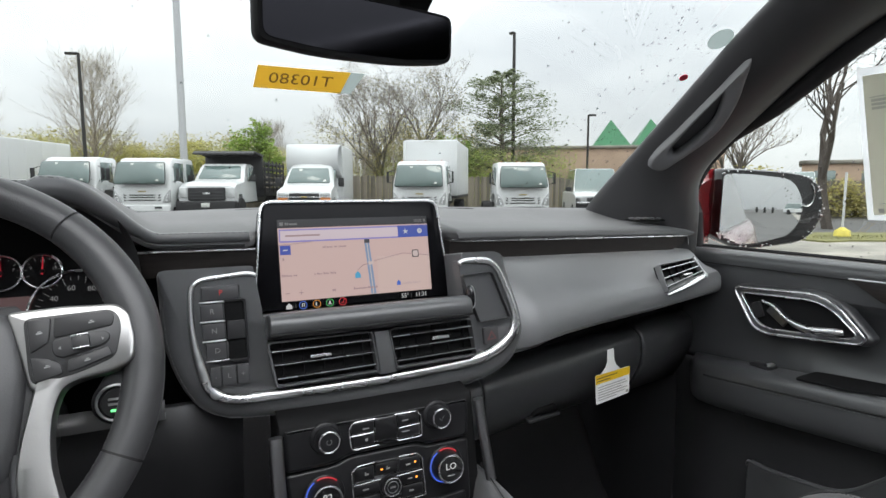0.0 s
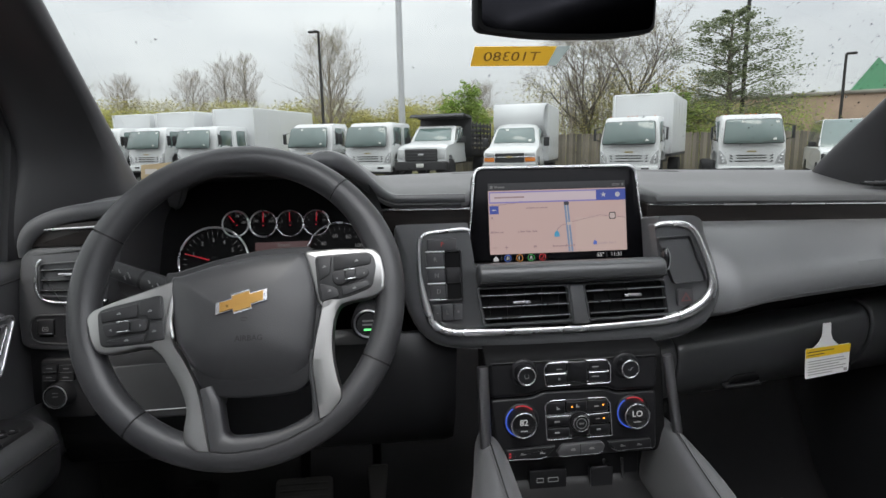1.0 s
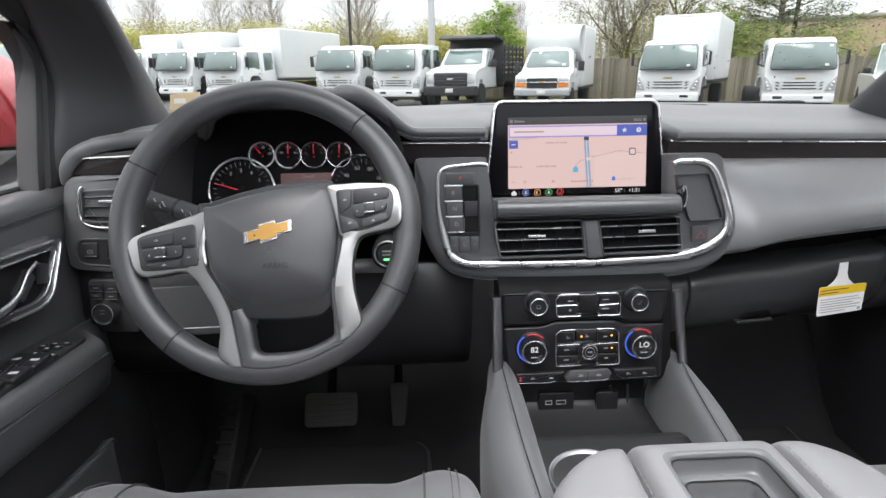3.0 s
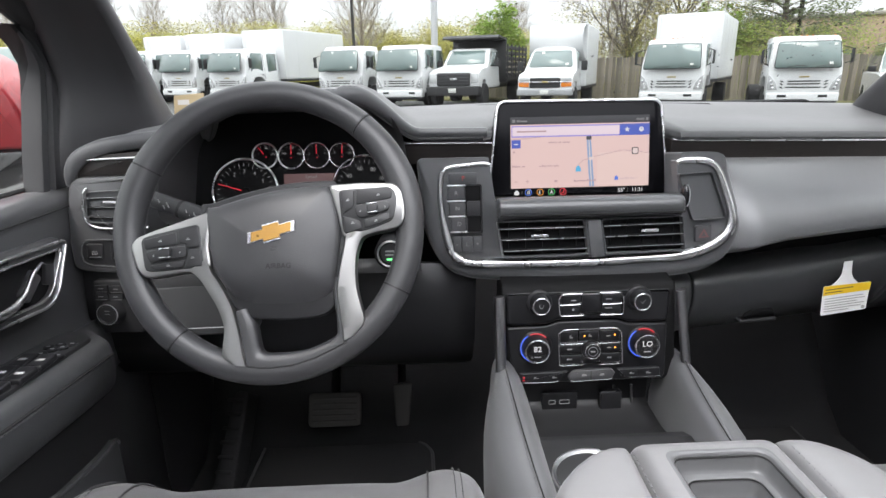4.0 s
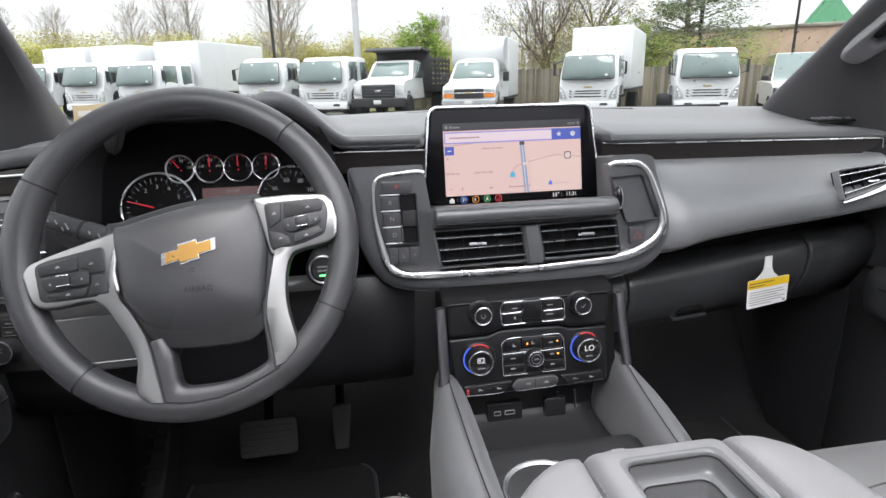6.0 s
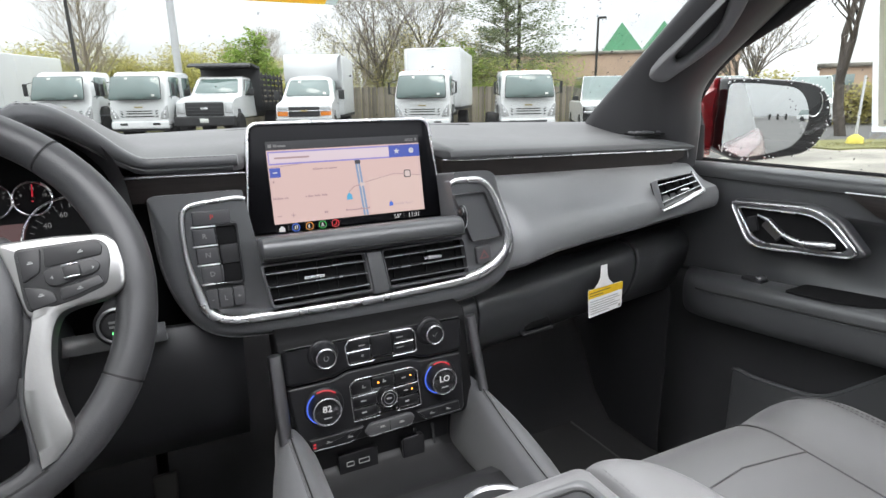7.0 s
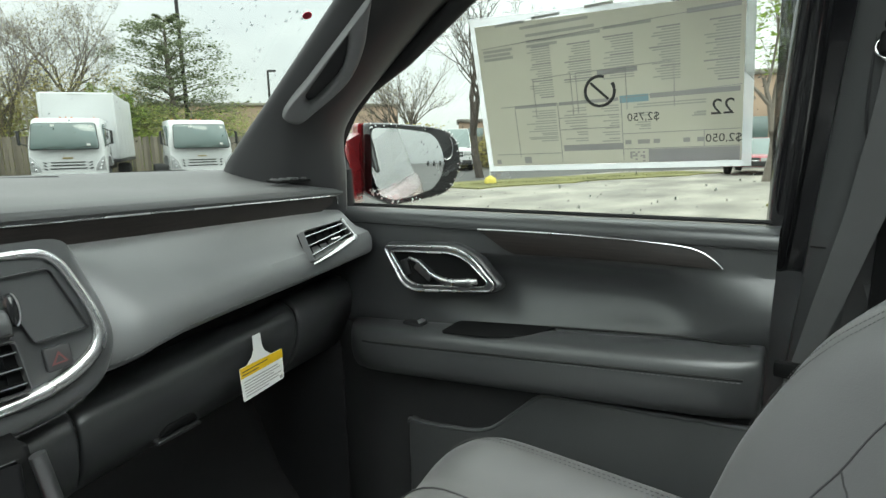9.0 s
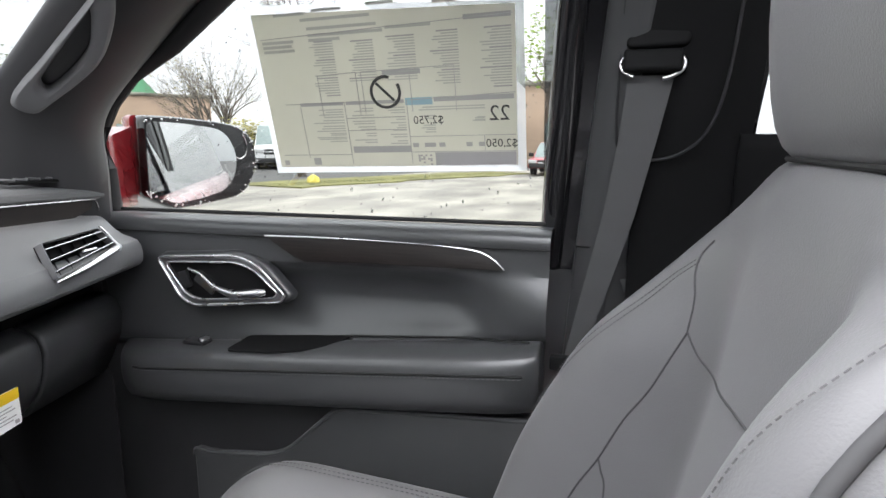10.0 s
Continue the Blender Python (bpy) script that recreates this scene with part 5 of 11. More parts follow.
key_block("radio_keys", [(-0.0354, 0.0678), (0.0465, 0.0678), (0.0540, 0.0602), (0.0541, 0.0371), (0.0499, 0.0348), (-0.0348, 0.0346), (-0.0403, 0.0383), (-0.0424, 0.0601)],
          [[(-0.0082, 0.0684), (-0.0345, 0.0680), (-0.0385, 0.0655), (-0.0420, 0.0610), (-0.0424, 0.0580), (-0.0405, 0.0390), (-0.0385, 0.0358), (-0.0340, 0.0346), (-0.0052, 0.0348)], [(-0.0406, 0.0513), (-0.0107, 0.0520)],
           [(0.0178, 0.0688), (0.0460, 0.0682), (0.0500, 0.0660), (0.0538, 0.0612), (0.0543, 0.0580), (0.0542, 0.0380), (0.0530, 0.0358), (0.0490, 0.0349), (0.0202, 0.0348)], [(0.0231, 0.0508), (0.0512, 0.0517)]],
          [(-0.0385, -0.0100, 0.0660, 0.0530), (-0.0380, -0.0100, 0.0502, 0.0368), (-0.0075, 0.0200, 0.0665, 0.0400), (0.0230, 0.0515, 0.0660, 0.0530), (0.0230, 0.0515, 0.0498, 0.0368)],
          [(-0.0205, 0.0580, 0.0080, 0.0016), (-0.0205, 0.0440, 0.0032, 0.0032), (0.0320, 0.0590, 0.0090, 0.0016), (0.0320, 0.0450, 0.0105, 0.0016)], 0.003)
blk = key_block("climate_keys", [(-0.0322, 0.0116), (0.0466, 0.0118), (0.0546, 0.0031), (0.0573, -0.0420), (0.0531, -0.0446), (-0.0345, -0.0452), (-0.0384, -0.0419), (-0.0405, 0.0040)],
                [[(-0.0110, 0.0122), (-0.0310, 0.0118), (-0.0355, 0.0095), (-0.0402, 0.0050), (-0.0406, 0.0020), (-0.0386, -0.0410), (-0.0372, -0.0440), (-0.0330, -0.0452), (-0.0018, -0.0447)], [(-0.0381, -0.0113), (-0.0040, -0.0108)],
                 [(0.0218, 0.0127), (0.0455, 0.0122), (0.0505, 0.0090), (0.0543, 0.0042), (0.0550, 0.0010), (0.0573, -0.0410), (0.0562, -0.0435), (0.0525, -0.0447), (0.0207, -0.0451)], [(0.0174, -0.0116), (0.0540, -0.0103)]],
                [(-0.0375, -0.0115, 0.0085, -0.0090), (-0.0090, 0.0205, 0.0085, -0.0060), (0.0230, 0.0520, 0.0085, -0.0085), (-0.0375, -0.0055, -0.0135, -0.0268), (-0.0370, -0.0055, -0.0295, -0.0430), (0.0250, 0.0540, -0.0130, -0.0255), (0.0250, 0.0545, -0.0275, -0.0425)],
                [(-0.0215, -0.0010, 0.0050, 0.0020), (-0.0228, 0.0012, 0.0016, 0.0024), (0.0070, 0.0008, 0.0050, 0.0020), (0.0058, 0.0032, 0.0016, 0.0024), (0.0347, 0.0000, 0.0060, 0.0020), (-0.0235, -0.0195, 0.0075, 0.0022), (-0.0235, -0.0355, 0.0075, 0.0022), (0.0365, -0.0185, 0.0060, 0.0016), (0.0375, -0.0345, 0.0060, 0.0024)], -0.001)
for u, v in ((-0.0015, 0.0012), (0.0445, 0.0015), (0.0455, -0.0185)):
    flat("key_light", rect(u - 0.0010, v - 0.0010, u + 0.0010, v + 0.0010), 0.0018, M_AMBER, blk, ST)
Mk = ST @ Matrix.Translation((0.0098, -0.0212, -0.001))
bm = bm_new()
add_lathe(bm, [(0.0003, 0), (0.0150, 0), (0.0146, 0.0025), (0.0125, 0.0030), (0.0120, 0.009), (0.0112, 0.0100), (0.0003, 0.0100)], Mk, 32)
fan = part("fan_dial", bm, M_STACK, stack)
for r, z, m_ in ((0.0112, 0.0098, M_CHROME), (0.0072, 0.0102, M_SATIN)):
    bm = bm_new()
    add_tube(bm, circle(Mk, r, z, 32), 0.0010 if r > 0.01 else 0.0006, 6, closed=True)
    part("dial_ring", bm, m_, fan, "chrome ring")
flat("dial_mark", rect(-0.0035, -0.0012, 0.0035, 0.0012), 0.0103, M_MARK, fan, Mk)
# rocker bars below: seat heat, rear climate, seat heat
for pts, red, lit in (([(-0.0990, -0.0552), (-0.0255, -0.0540), (-0.0300, -0.0600), (-0.0400, -0.0695), (-0.0470, -0.0715), (-0.0970, -0.0708)], True, M_STACK), ([(-0.0254, -0.0645), (-0.0190, -0.0560), (-0.0150, -0.0538), (0.0370, -0.0520), (0.0425, -0.0535), (0.0470, -0.0590), (0.0420, -0.0680), (0.0360, -0.0702), (-0.0160, -0.0712), (-0.0210, -0.0700)], False, M_KEYGREY), ([(0.0500, -0.0535), (0.1150, -0.0520), (0.1163, -0.0668), (0.0640, -0.0682), (0.0570, -0.0640)], False, M_STACK)):
    bm = bm_new()
    add_prism(bm, rpoly(pts, 0.0025, 3), 0.012, ST, 0.0016, 2, 0.0030)
    bar = part("rocker_bar", bm, lit, stack)
    u0, u1 = min(p[0] for p in pts), max(p[0] for p in pts)
    v = sum(p[1] for p in pts) / len(pts)
    for f in (0.34, 0.72):
        u = u0 + (u1 - u0) * f
        flat("key_mark", rect(u - 0.0038, v - 0.0006, u + 0.0038, v + 0.0006), 0.0034, M_MARK, bar, ST)
        flat("key_mark", rect(u - 0.0030, v + 0.0012, u + 0.0002 if lit is M_STACK else u + 0.0030, v + 0.0024), 0.0034, M_MARK, bar, ST)
    um = (u0 + u1) / 2 - 0.001
    flat("key_gap", rect(um - 0.0004, min(p[1] for p in pts) + 0.002, um + 0.0004, max(p[1] for p in pts) - 0.002), 0.0033, M_SEAM, bar, ST)
    bm = bm_new()
    low = sorted([p for p in pts if p[1] < v - 0.003], key=lambda p: p[0])
    add_tube(bm, [ST @ Vector((p[0], p[1] + 0.0006, 0.0022)) for p in low], 0.0006, 5)
    part("bar_edge", bm, M_SATIN, bar, "thin satin edge")
    if red:
        for dv in (-0.0022, 0.0022):
            flat("key_light", rect(u0 + 0.0045, v + dv - 0.0012, u0 + 0.0075, v + dv + 0.0012), 0.0036, M_REDLED, bar, ST)
# black filler behind the plates, from post to post, to keep gaps dark
bm = bm_new()
add_prism(bm, rpoly([(-0.124, -0.055), (-0.108, -0.078), (0.128, -0.076), (0.142, -0.055), (0.136, 0.080), (-0.126, 0.080)], 0.004, 3), 0.05, ST, 0.003, 2, -0.006)
part("stack_dark_filler", bm, M_BLACK, stack)
# brushed posts at either side
for u0, v0, u1, v1 in ((-0.1310, 0.070, -0.1292, -0.044), (0.1350, 0.072, 0.1490, -0.040)):
    bm = bm_new()
    a, b = ST @ Vector((u0, v0, 0.013)), ST @ Vector((u1, v1, 0.015))
    add_tube(bm, [a.lerp(b, i / 6) for i in range(7)], [0.0084] * 7, 14, flat=0.8)
    tagged(part("satin_post", bm, M_SATIN, stack), "brushed satin metal post")

# ---- gauges ----
CL = face((-0.40, 0.645, 1.28), 15)
clu = thing("instrument_cluster", "black gauge cluster with chrome-ringed dials and red needles", "instrument cluster", (-0.40, 0.66, 1.20))
bm = bm_new()
add_prism(bm, rpoly([(-0.165, -0.09), (0.165, -0.09), (0.16, 0.05), (0.12, 0.085), (-0.12, 0.085), (-0.155, 0.05)], 0.02, 4), 0.01, CL, 0.0, 1, -0.012)
part("back_plate", bm, M_BLACK, clu)
bm = bm_new()
tun = [(-0.165, -0.10), (0.195, -0.10), (0.18, 0.045), (0.135, 0.098), (-0.10, 0.096), (-0.152, 0.045)]
big = rpoly([(p[0] * 1.0, p[1] * 0.88) for p in tun], 0.03, 5)
sm = rpoly([(p[0] * 0.90, p[1] * 0.86) for p in tun], 0.026, 5)
add_loft(bm, [[CL @ Vector((*p, 0.078)) for p in big], [CL @ Vector((*p, 0.0)) for p in sm], [CL @ Vector((*p, -0.02)) for p in sm]], caps=False)
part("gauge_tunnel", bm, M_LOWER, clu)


def gauge(u, v, r, a0, a1, at, nums, size, label=""):
    Mg = CL @ Matrix.Translation((u, v, -0.010))
    bm = bm_new()
    add_lathe(bm, [(0.0003, 0), (r * 0.96, 0), (r * 0.96, 0.001), (0.0003, 0.001)], Mg, 40)
    g = part("gauge", bm, M_BLACK, clu, label)
    bm = bm_new()
    add_tube(bm, [Mg @ Vector((r * math.cos(a), r * math.sin(a), 0.003)) for a in (2 * math.pi * i / 44 for i in range(44))], 0.0017 if r > 0.03 else 0.0014, 6, closed=True)
    part("chrome_ring", bm, M_CHROME, g, "chrome ring")
    n = 24 if r > 0.03 else 8
    bm = bm_new()
    for i in range(n + 1):
        a = radians(a0 + (a1 - a0) * i / n)
        L = 0.10 if i % 3 else 0.16
        add_tube(bm, [Mg @ Vector((r * (0.88 - L) * math.cos(a), r * (0.88 - L) * math.sin(a), 0.0014)), Mg @ Vector((r * 0.88 * math.cos(a), r * 0.88 * math.sin(a), 0.0014))], 0.0003, 4)
    part("scale", bm, M_DIAL, g)
    for txt, a in nums:
        a = radians(a)
        letters(txt, size, Mg @ Matrix.Translation((r * 0.62 * math.cos(a), r * 0.62 * math.sin(a), 0.0014)), M_DIAL, g, "dial_number")
    a = radians(at)
    bm = bm_new()
    d, e = Vector((math.cos(a), math.sin(a), 0)), Vector((-math.sin(a), math.cos(a), 0))
    w = 0.0013 if r > 0.03 else 0.0010
    add_prism(bm, [tuple((d * r * 0.86 + e * w * 0.4).xy), tuple((d * r * 0.86 - e * w * 0.4).xy), tuple((-d * r * 0.2 - e * w).xy), tuple((-d * r * 0.2 + e * w).xy)], 0.001, Mg, 0, 1, 0.004)
    part("needle", bm, M_NEEDLE, g, "red needle")
    bm = bm_new()
    add_lathe(bm, [(0.0002, 0.001), (r * 0.14, 0.001), (r * 0.12, 0.005), (0.0002, 0.0055)], Mg, 16)
    part("needle_hub", bm, M_BLACK, g)


gauge(-0.0668, -0.0370, 0.0500, 225, -20, 163, [("1", 160), ("2", 122), ("3", 92), ("4", 62), ("5", 30), ("6", 2)], 0.0085)
gauge(0.1170, -0.0360, 0.0500, 205, -45, 200, [("20", 176), ("40", 142), ("60", 104), ("80", 66), ("100", 28)], 0.0085)
gauge(-0.0350, 0.0172, 0.0190, 200, -20, 128, [("60", 80), ("120", 10)], 0.005)
gauge(0.0050, 0.0160, 0.0195, 200, -20, 90, [("160", 160), ("210", 88), ("260", 18)], 0.005)
gauge(0.0440, 0.0155, 0.0195, 200, -20, 92, [("E", 165), ("F", 15)], 0.005)
gauge(0.0825, 0.0155, 0.0190, 200, -20, 86, [("9", 160), ("14", 90), ("19", 15)], 0.005)
flat("trip_display", rect(-0.008, -0.060, 0.078, -0.0115), -0.010, M_DIMSCREEN, clu, CL)
letters("Speed", 0.0075, CL @ Matrix.Translation((0.034, -0.0165, -0.0094)), M_ICONDIM, clu, "display_word")

# ---- steering column, stalk, start key ----
col = thing("steering_column", "black plastic steering column cover with stalk", "steering column", (-0.37, 0.55, 1.10))
bm = bm_new()
WH = face((-0.37, 0.405, 1.242), 24)
add_loft(bm, [[WH @ Vector((0.062 * math.cos(a) * s, 0.058 * math.sin(a) * s - 0.02, z)) for a in (2 * math.pi * i / 20 for i in range(20))] for z, s in ((-0.26, 1.15), (-0.14, 1.1), (-0.07, 1.0), (-0.045, 0.85))])
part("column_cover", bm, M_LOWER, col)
bm = bm_new()
tip, root = Vector((-0.556, 0.52, 1.262)), Vector((-0.41, 0.485, 1.215))
add_tube(bm, [tip.lerp(root, f) for f in (0, 0.03, 0.25, 0.32, 0.34, 0.5, 1.0)], [0.0085, 0.0110, 0.0115, 0.0115, 0.0125, 0.0125, 0.0085], 14)
stalk = part("wiper_stalk", bm, M_BUTTON, col)
bm = bm_new()
add_tube(bm, [tip.lerp(root, f) for f in (0.30, 0.325)], 0.0120, 14)
part("stalk_ring", bm, M_SEAM, stalk)
for f, L, up in ((0.07, 0.006, 0.005), (0.14, 0.005, 0.005), (0.18, 0.005, -0.001), (0.22, 0.008, 0.004), (0.39, 0.004, 0.004), (0.42, 0.004, -0.001), (0.47, 0.010, 0.002), (0.56, 0.007, 0.004), (0.62, 0.006, 0.002)):
    bm = bm_new()
    p = tip.lerp(root, f)
    add_box(bm, (0, 0, 0), (0.0014, 0.0008, L), 0, 1, Matrix.Translation(p + Vector((0.0, -0.0122, up))) @ Matrix.Rotation(radians(-18), 4, "Y"))
    part("stalk_mark", bm, M_MARK, stalk)
Ms = face((-0.241, 0.512, 1.1765), 10)
start_key = thing("start_button", "round black engine start button with chrome ring and green light", "button", (-0.241, 0.52, 1.175))
bm = bm_new()
add_lathe(bm, [(0.0003, -0.09), (0.024, -0.09), (0.022, -0.004), (0.0175, 0.001), (0.0165, -0.001), (0.0145, -0.001), (0.0135, 0.003), (0.0003, 0.0025)], Ms, 36)
part("button", bm, M_BUTTON, start_key)
bm = bm_new()
add_tube(bm, [Ms @ Vector((0.0172 * math.cos(a), 0.0172 * math.sin(a), 0.001)) for a in (2 * math.pi * i / 36 for i in range(36))], 0.0015, 6, closed=True)
part("chrome_ring", bm, M_CHROME, start_key, "chrome ring")
for v in (0.004, -0.001):
    flat("button_word", rect(-0.007, v - 0.0012, 0.007, v + 0.0012), 0.0034, M_MARK, start_key, Ms)
flat("green_light", rect(-0.005, -0.0085, 0.005, -0.006), 0.0034, M_GREENLED, start_key, Ms)

# ---- steering wheel ----
swh = thing("steering_wheel", "black leather steering wheel with satin metal spokes and gold badge", "steering wheel", (-0.37, 0.405, 1.242))
R0, RT = 0.1597, 0.0152


def rim_arc(a0, a1, r=RT):
    bm = bm_new()
    n = max(6, int(abs(a1 - a0) / 3))
    rings = []
    for i in range(n + 1):
        a = radians(a0 + (a1 - a0) * i / n)
        c = Vector((math.cos(a), math.sin(a), 0))
        ang = math.degrees(a) % 360
        swell = 1.0 + 0.10 * (math.exp(-((ang - 20) / 18) ** 2) + math.exp(-((ang - 160) / 18) ** 2))
        rings.append([WH @ (c * (R0 + r * swell * 1.05 * math.cos(b)) + Vector((0.0, 0.0030, r * swell * math.sin(b)))) for b in (2 * math.pi * k / 18 for k in range(18))])
    add_loft(bm, rings)
    return bm


angs = [48.5, 152.5, 231, 333, 408.5]
for a0, a1 in zip(angs, angs[1:]):
    part("rim", rim_arc(a0 + 0.35, a1 - 0.35), M_WHEEL, swh)
for a in angs[:-1]:
    part("rim_seam", rim_arc(a - 0.4, a + 0.4, RT * 0.94), M_SEAM, swh)
# inner stitching
bm = bm_new()
for i in range(150):
    a, b = radians(i * 2.4), radians(i * 2.4 + 1.3)
    rr = R0 - RT * 1.0
    add_tube(bm, [WH @ Vector((rr * math.cos(a), rr * math.sin(a) + 0.003, 0.004)), WH @ Vector((rr * math.cos(b), rr * math.sin(b) + 0.003, 0.0005))], 0.0006, 4)
tagged(part("rim_stitching", bm, M_STITCHDARK, swh), kind="stuff")
# smooth lower bridge between the feet of the spokes, with a seam to the leather
bm = bm_new()
rows = []
for a, b, n in (([(0.0790, -0.0560), (0.0772, -0.0760), (0.0795, -0.0973), (0.0838, -0.1255)], [(0.0720, -0.0560), (0.0728, -0.0793), (0.0754, -0.0980), (0.0762, -0.1170)], 10),
                ([(0.0838, -0.1285), (0.0774, -0.1321), (0.0526, -0.1434), (0.0281, -0.1504), (0.0036, -0.1525), (-0.0086, -0.1521), (-0.0215, -0.1500)], [(0.0738, -0.1209), (0.0651, -0.1267), (0.0435, -0.1339), (0.0280, -0.1364), (0.0120, -0.1372), (-0.0020, -0.1368), (-0.0075, -0.1335)], 5),
                ([(-0.0218, -0.1480), (-0.0252, -0.1320), (-0.0284, -0.1158), (-0.0318, -0.1010), (-0.0345, -0.0900)], [(-0.0092, -0.1290), (-0.0110, -0.1190), (-0.0136, -0.1043), (-0.0175, -0.0960), (-0.0225, -0.0870)], 5)):
    rows += list(zip(smooth_path([(*p, 0) for p in a], n), smooth_path([(*p, 0) for p in b], n)))
add_loft(bm, [[WH @ (a.lerp(b, f) + Vector((0, 0, z))) for f, z in ((0.0, -0.004), (0.0, 0.0148), (0.4, 0.0148), (0.8, 0.0136), (0.95, 0.0110), (1.0, 0.0060), (1.0, -0.004))] for a, b in rows])
part("lower_bridge", bm, M_WHEEL, swh)
bm = bm_new()
add_tube(bm, [WH @ Vector((*p, 0.0148)) for p in [(-0.0220, -0.1498), (-0.0086, -0.1521), (0.0036, -0.1525), (0.0281, -0.1504), (0.0526, -0.1434), (0.0774, -0.1321), (0.0880, -0.1269)]], 0.0011, 5)
part("bridge_seam", bm, M_SEAM, swh)
# airbag cover over a gloss black surround
hub = [(-0.0690, 0.0245), (-0.0570, 0.0283), (-0.0158, 0.0403), (0.0258, 0.0477), (0.0634, 0.0493), (0.0705, 0.0475), (0.0766, 0.0369), (0.0812, 0.0112), (0.0822, -0.0100), (0.0790, -0.0392), (0.0745, -0.0681), (0.0653, -0.0850), (0.0497, -0.0927), (0.0171, -0.0948), (-0.0153, -0.0929), (-0.0224, -0.0905), (-0.0377, -0.0767), (-0.0520, -0.0557), (-0.0603, -0.0390), (-0.0660, -0.0097)]
hub = smooth_path([(*p, 0) for p in hub], 3, closed=True)
cxy = Vector((0.008, -0.024, 0))
bm = bm_new()
add_loft(bm, [[WH @ (cxy + (p - cxy) * q + Vector((0, 0, z))) for p in hub] for q, z in ((1.0, -0.03), (1.085, -0.02), (1.085, 0.009), (1.05, 0.0112))])
part("hub_surround", bm, M_BUTTON, swh, "black surround")
bm = bm_new()
rings = []
for q, z in ((0.97, -0.035), (1.0, -0.01), (1.0, 0.009), (0.985, 0.0135), (0.955, 0.0165), (0.90, 0.0188), (0.75, 0.0222), (0.5, 0.0248), (0.2, 0.026), (0.02, 0.0262)):
    ring = []
    for p in hub:
        v = cxy + (p - cxy) * q + Vector((0, 0, z))
        v.z -= 0.012 * sstep(-0.055, -0.095, v.y) * sstep(1.0, 0.85, 1 - q)  # the lower third bends back
        ring.append(WH @ v)
    rings.append(ring)
add_loft(bm, rings)
cover = part("airbag_cover", bm, M_WHEEL, swh, "padded black airbag cover")
# plain two-tone badge in gold with a bright rim
Mb = WH @ Matrix.Translation((0.0077, -0.0046, 0.0258)) @ Matrix.Rotation(radians(14.5), 4, "Z")
bt = [(-0.0275, -0.0058), (-0.0105, -0.0058), (-0.0105, -0.0098), (0.0085, -0.0098), (0.0085, -0.0058), (0.0245, -0.0058), (0.0275, 0.0058), (0.0105, 0.0058), (0.0105, 0.0098), (-0.0085, 0.0098), (-0.0085, 0.0058), (-0.0245, 0.0058)]
bm = bm_new()
add_prism(bm, [(p[0] * 1.04, p[1] * 1.10) for p in bt], 0.004, Mb, 0.0008, 1, 0.002)
badge = part("badge", bm, M_CHROME, swh, "bright rimmed badge")
bm = bm_new()
add_prism(bm, [(p[0] * (0.86 if abs(p[0]) > 0.02 else 0.96), p[1] * 0.86) for p in bt], 0.002, Mb, 0.0005, 1, 0.0030)
part("badge_face", bm, M_GOLD, badge, "gold face")
letters("AIRBAG", 0.0080, WH @ Matrix.Translation((0.0152, -0.0424, 0.0262)) @ Matrix.Rotation(radians(3), 4, "X"), M_EMBOSS, cover, "embossed_word", bold=0.0001)
bm = bm_new()
add_tube(bm, [WH @ Vector((0.0115 + x, -0.0232 + y, 0.0264)) for x, y in ((-0.004, 0.002), (-0.004, -0.001), (0.002, -0.001), (0.002, 0.002), (-0.004, 0.002))], 0.0005, 4)
part("horn_mark", bm, M_EMBOSS, cover)
# metal spokes that reach over the rim
SPOKES = (([(-0.0600, 0.0250), (-0.0718, 0.0200), (-0.1233, 0.0030), (-0.1440, -0.0055), (-0.1500, -0.0142), (-0.1428, -0.0389), (-0.1361, -0.0486), (-0.1270, -0.0510), (-0.1101, -0.0491), (-0.0942, -0.0462), (-0.0760, -0.0470), (-0.0600, -0.0400), (-0.0640, -0.0200)],
           [(-0.0860, -0.0440), (-0.0737, -0.0540), (-0.0650, -0.0675), (-0.0564, -0.0815), (-0.0500, -0.0960), (-0.0462, -0.1110), (-0.0482, -0.1290), (-0.0470, -0.1400), (-0.0360, -0.1486)],
           [(-0.0640, -0.0300), (-0.0600, -0.0450), (-0.0515, -0.0575), (-0.0430, -0.0725), (-0.0364, -0.0869), (-0.0325, -0.1010), (-0.0288, -0.1158), (-0.0255, -0.1320), (-0.0218, -0.1500)]),
          ([(0.0690, 0.0490), (0.1060, 0.0512), (0.1430, 0.0500), (0.1518, 0.0421), (0.1556, 0.0207), (0.1545, 0.0050), (0.1486, -0.0006), (0.1381, -0.0045), (0.1174, -0.0080), (0.1060, -0.0110), (0.0850, -0.0130), (0.0785, 0.0150)],
           [(0.1200, -0.0072), (0.1070, -0.0125), (0.1005, -0.0281), (0.0985, -0.0488), (0.0998, -0.0690), (0.1036, -0.0869), (0.1072, -0.1010), (0.1055, -0.1095), (0.0950, -0.1210)],
           [(0.0880, -0.0040), (0.0865, -0.0152), (0.0832, -0.0317), (0.0795, -0.0488), (0.0772, -0.0645), (0.0772, -0.0780), (0.0795, -0.0973), (0.0815, -0.1110), (0.0838, -0.1258)]))
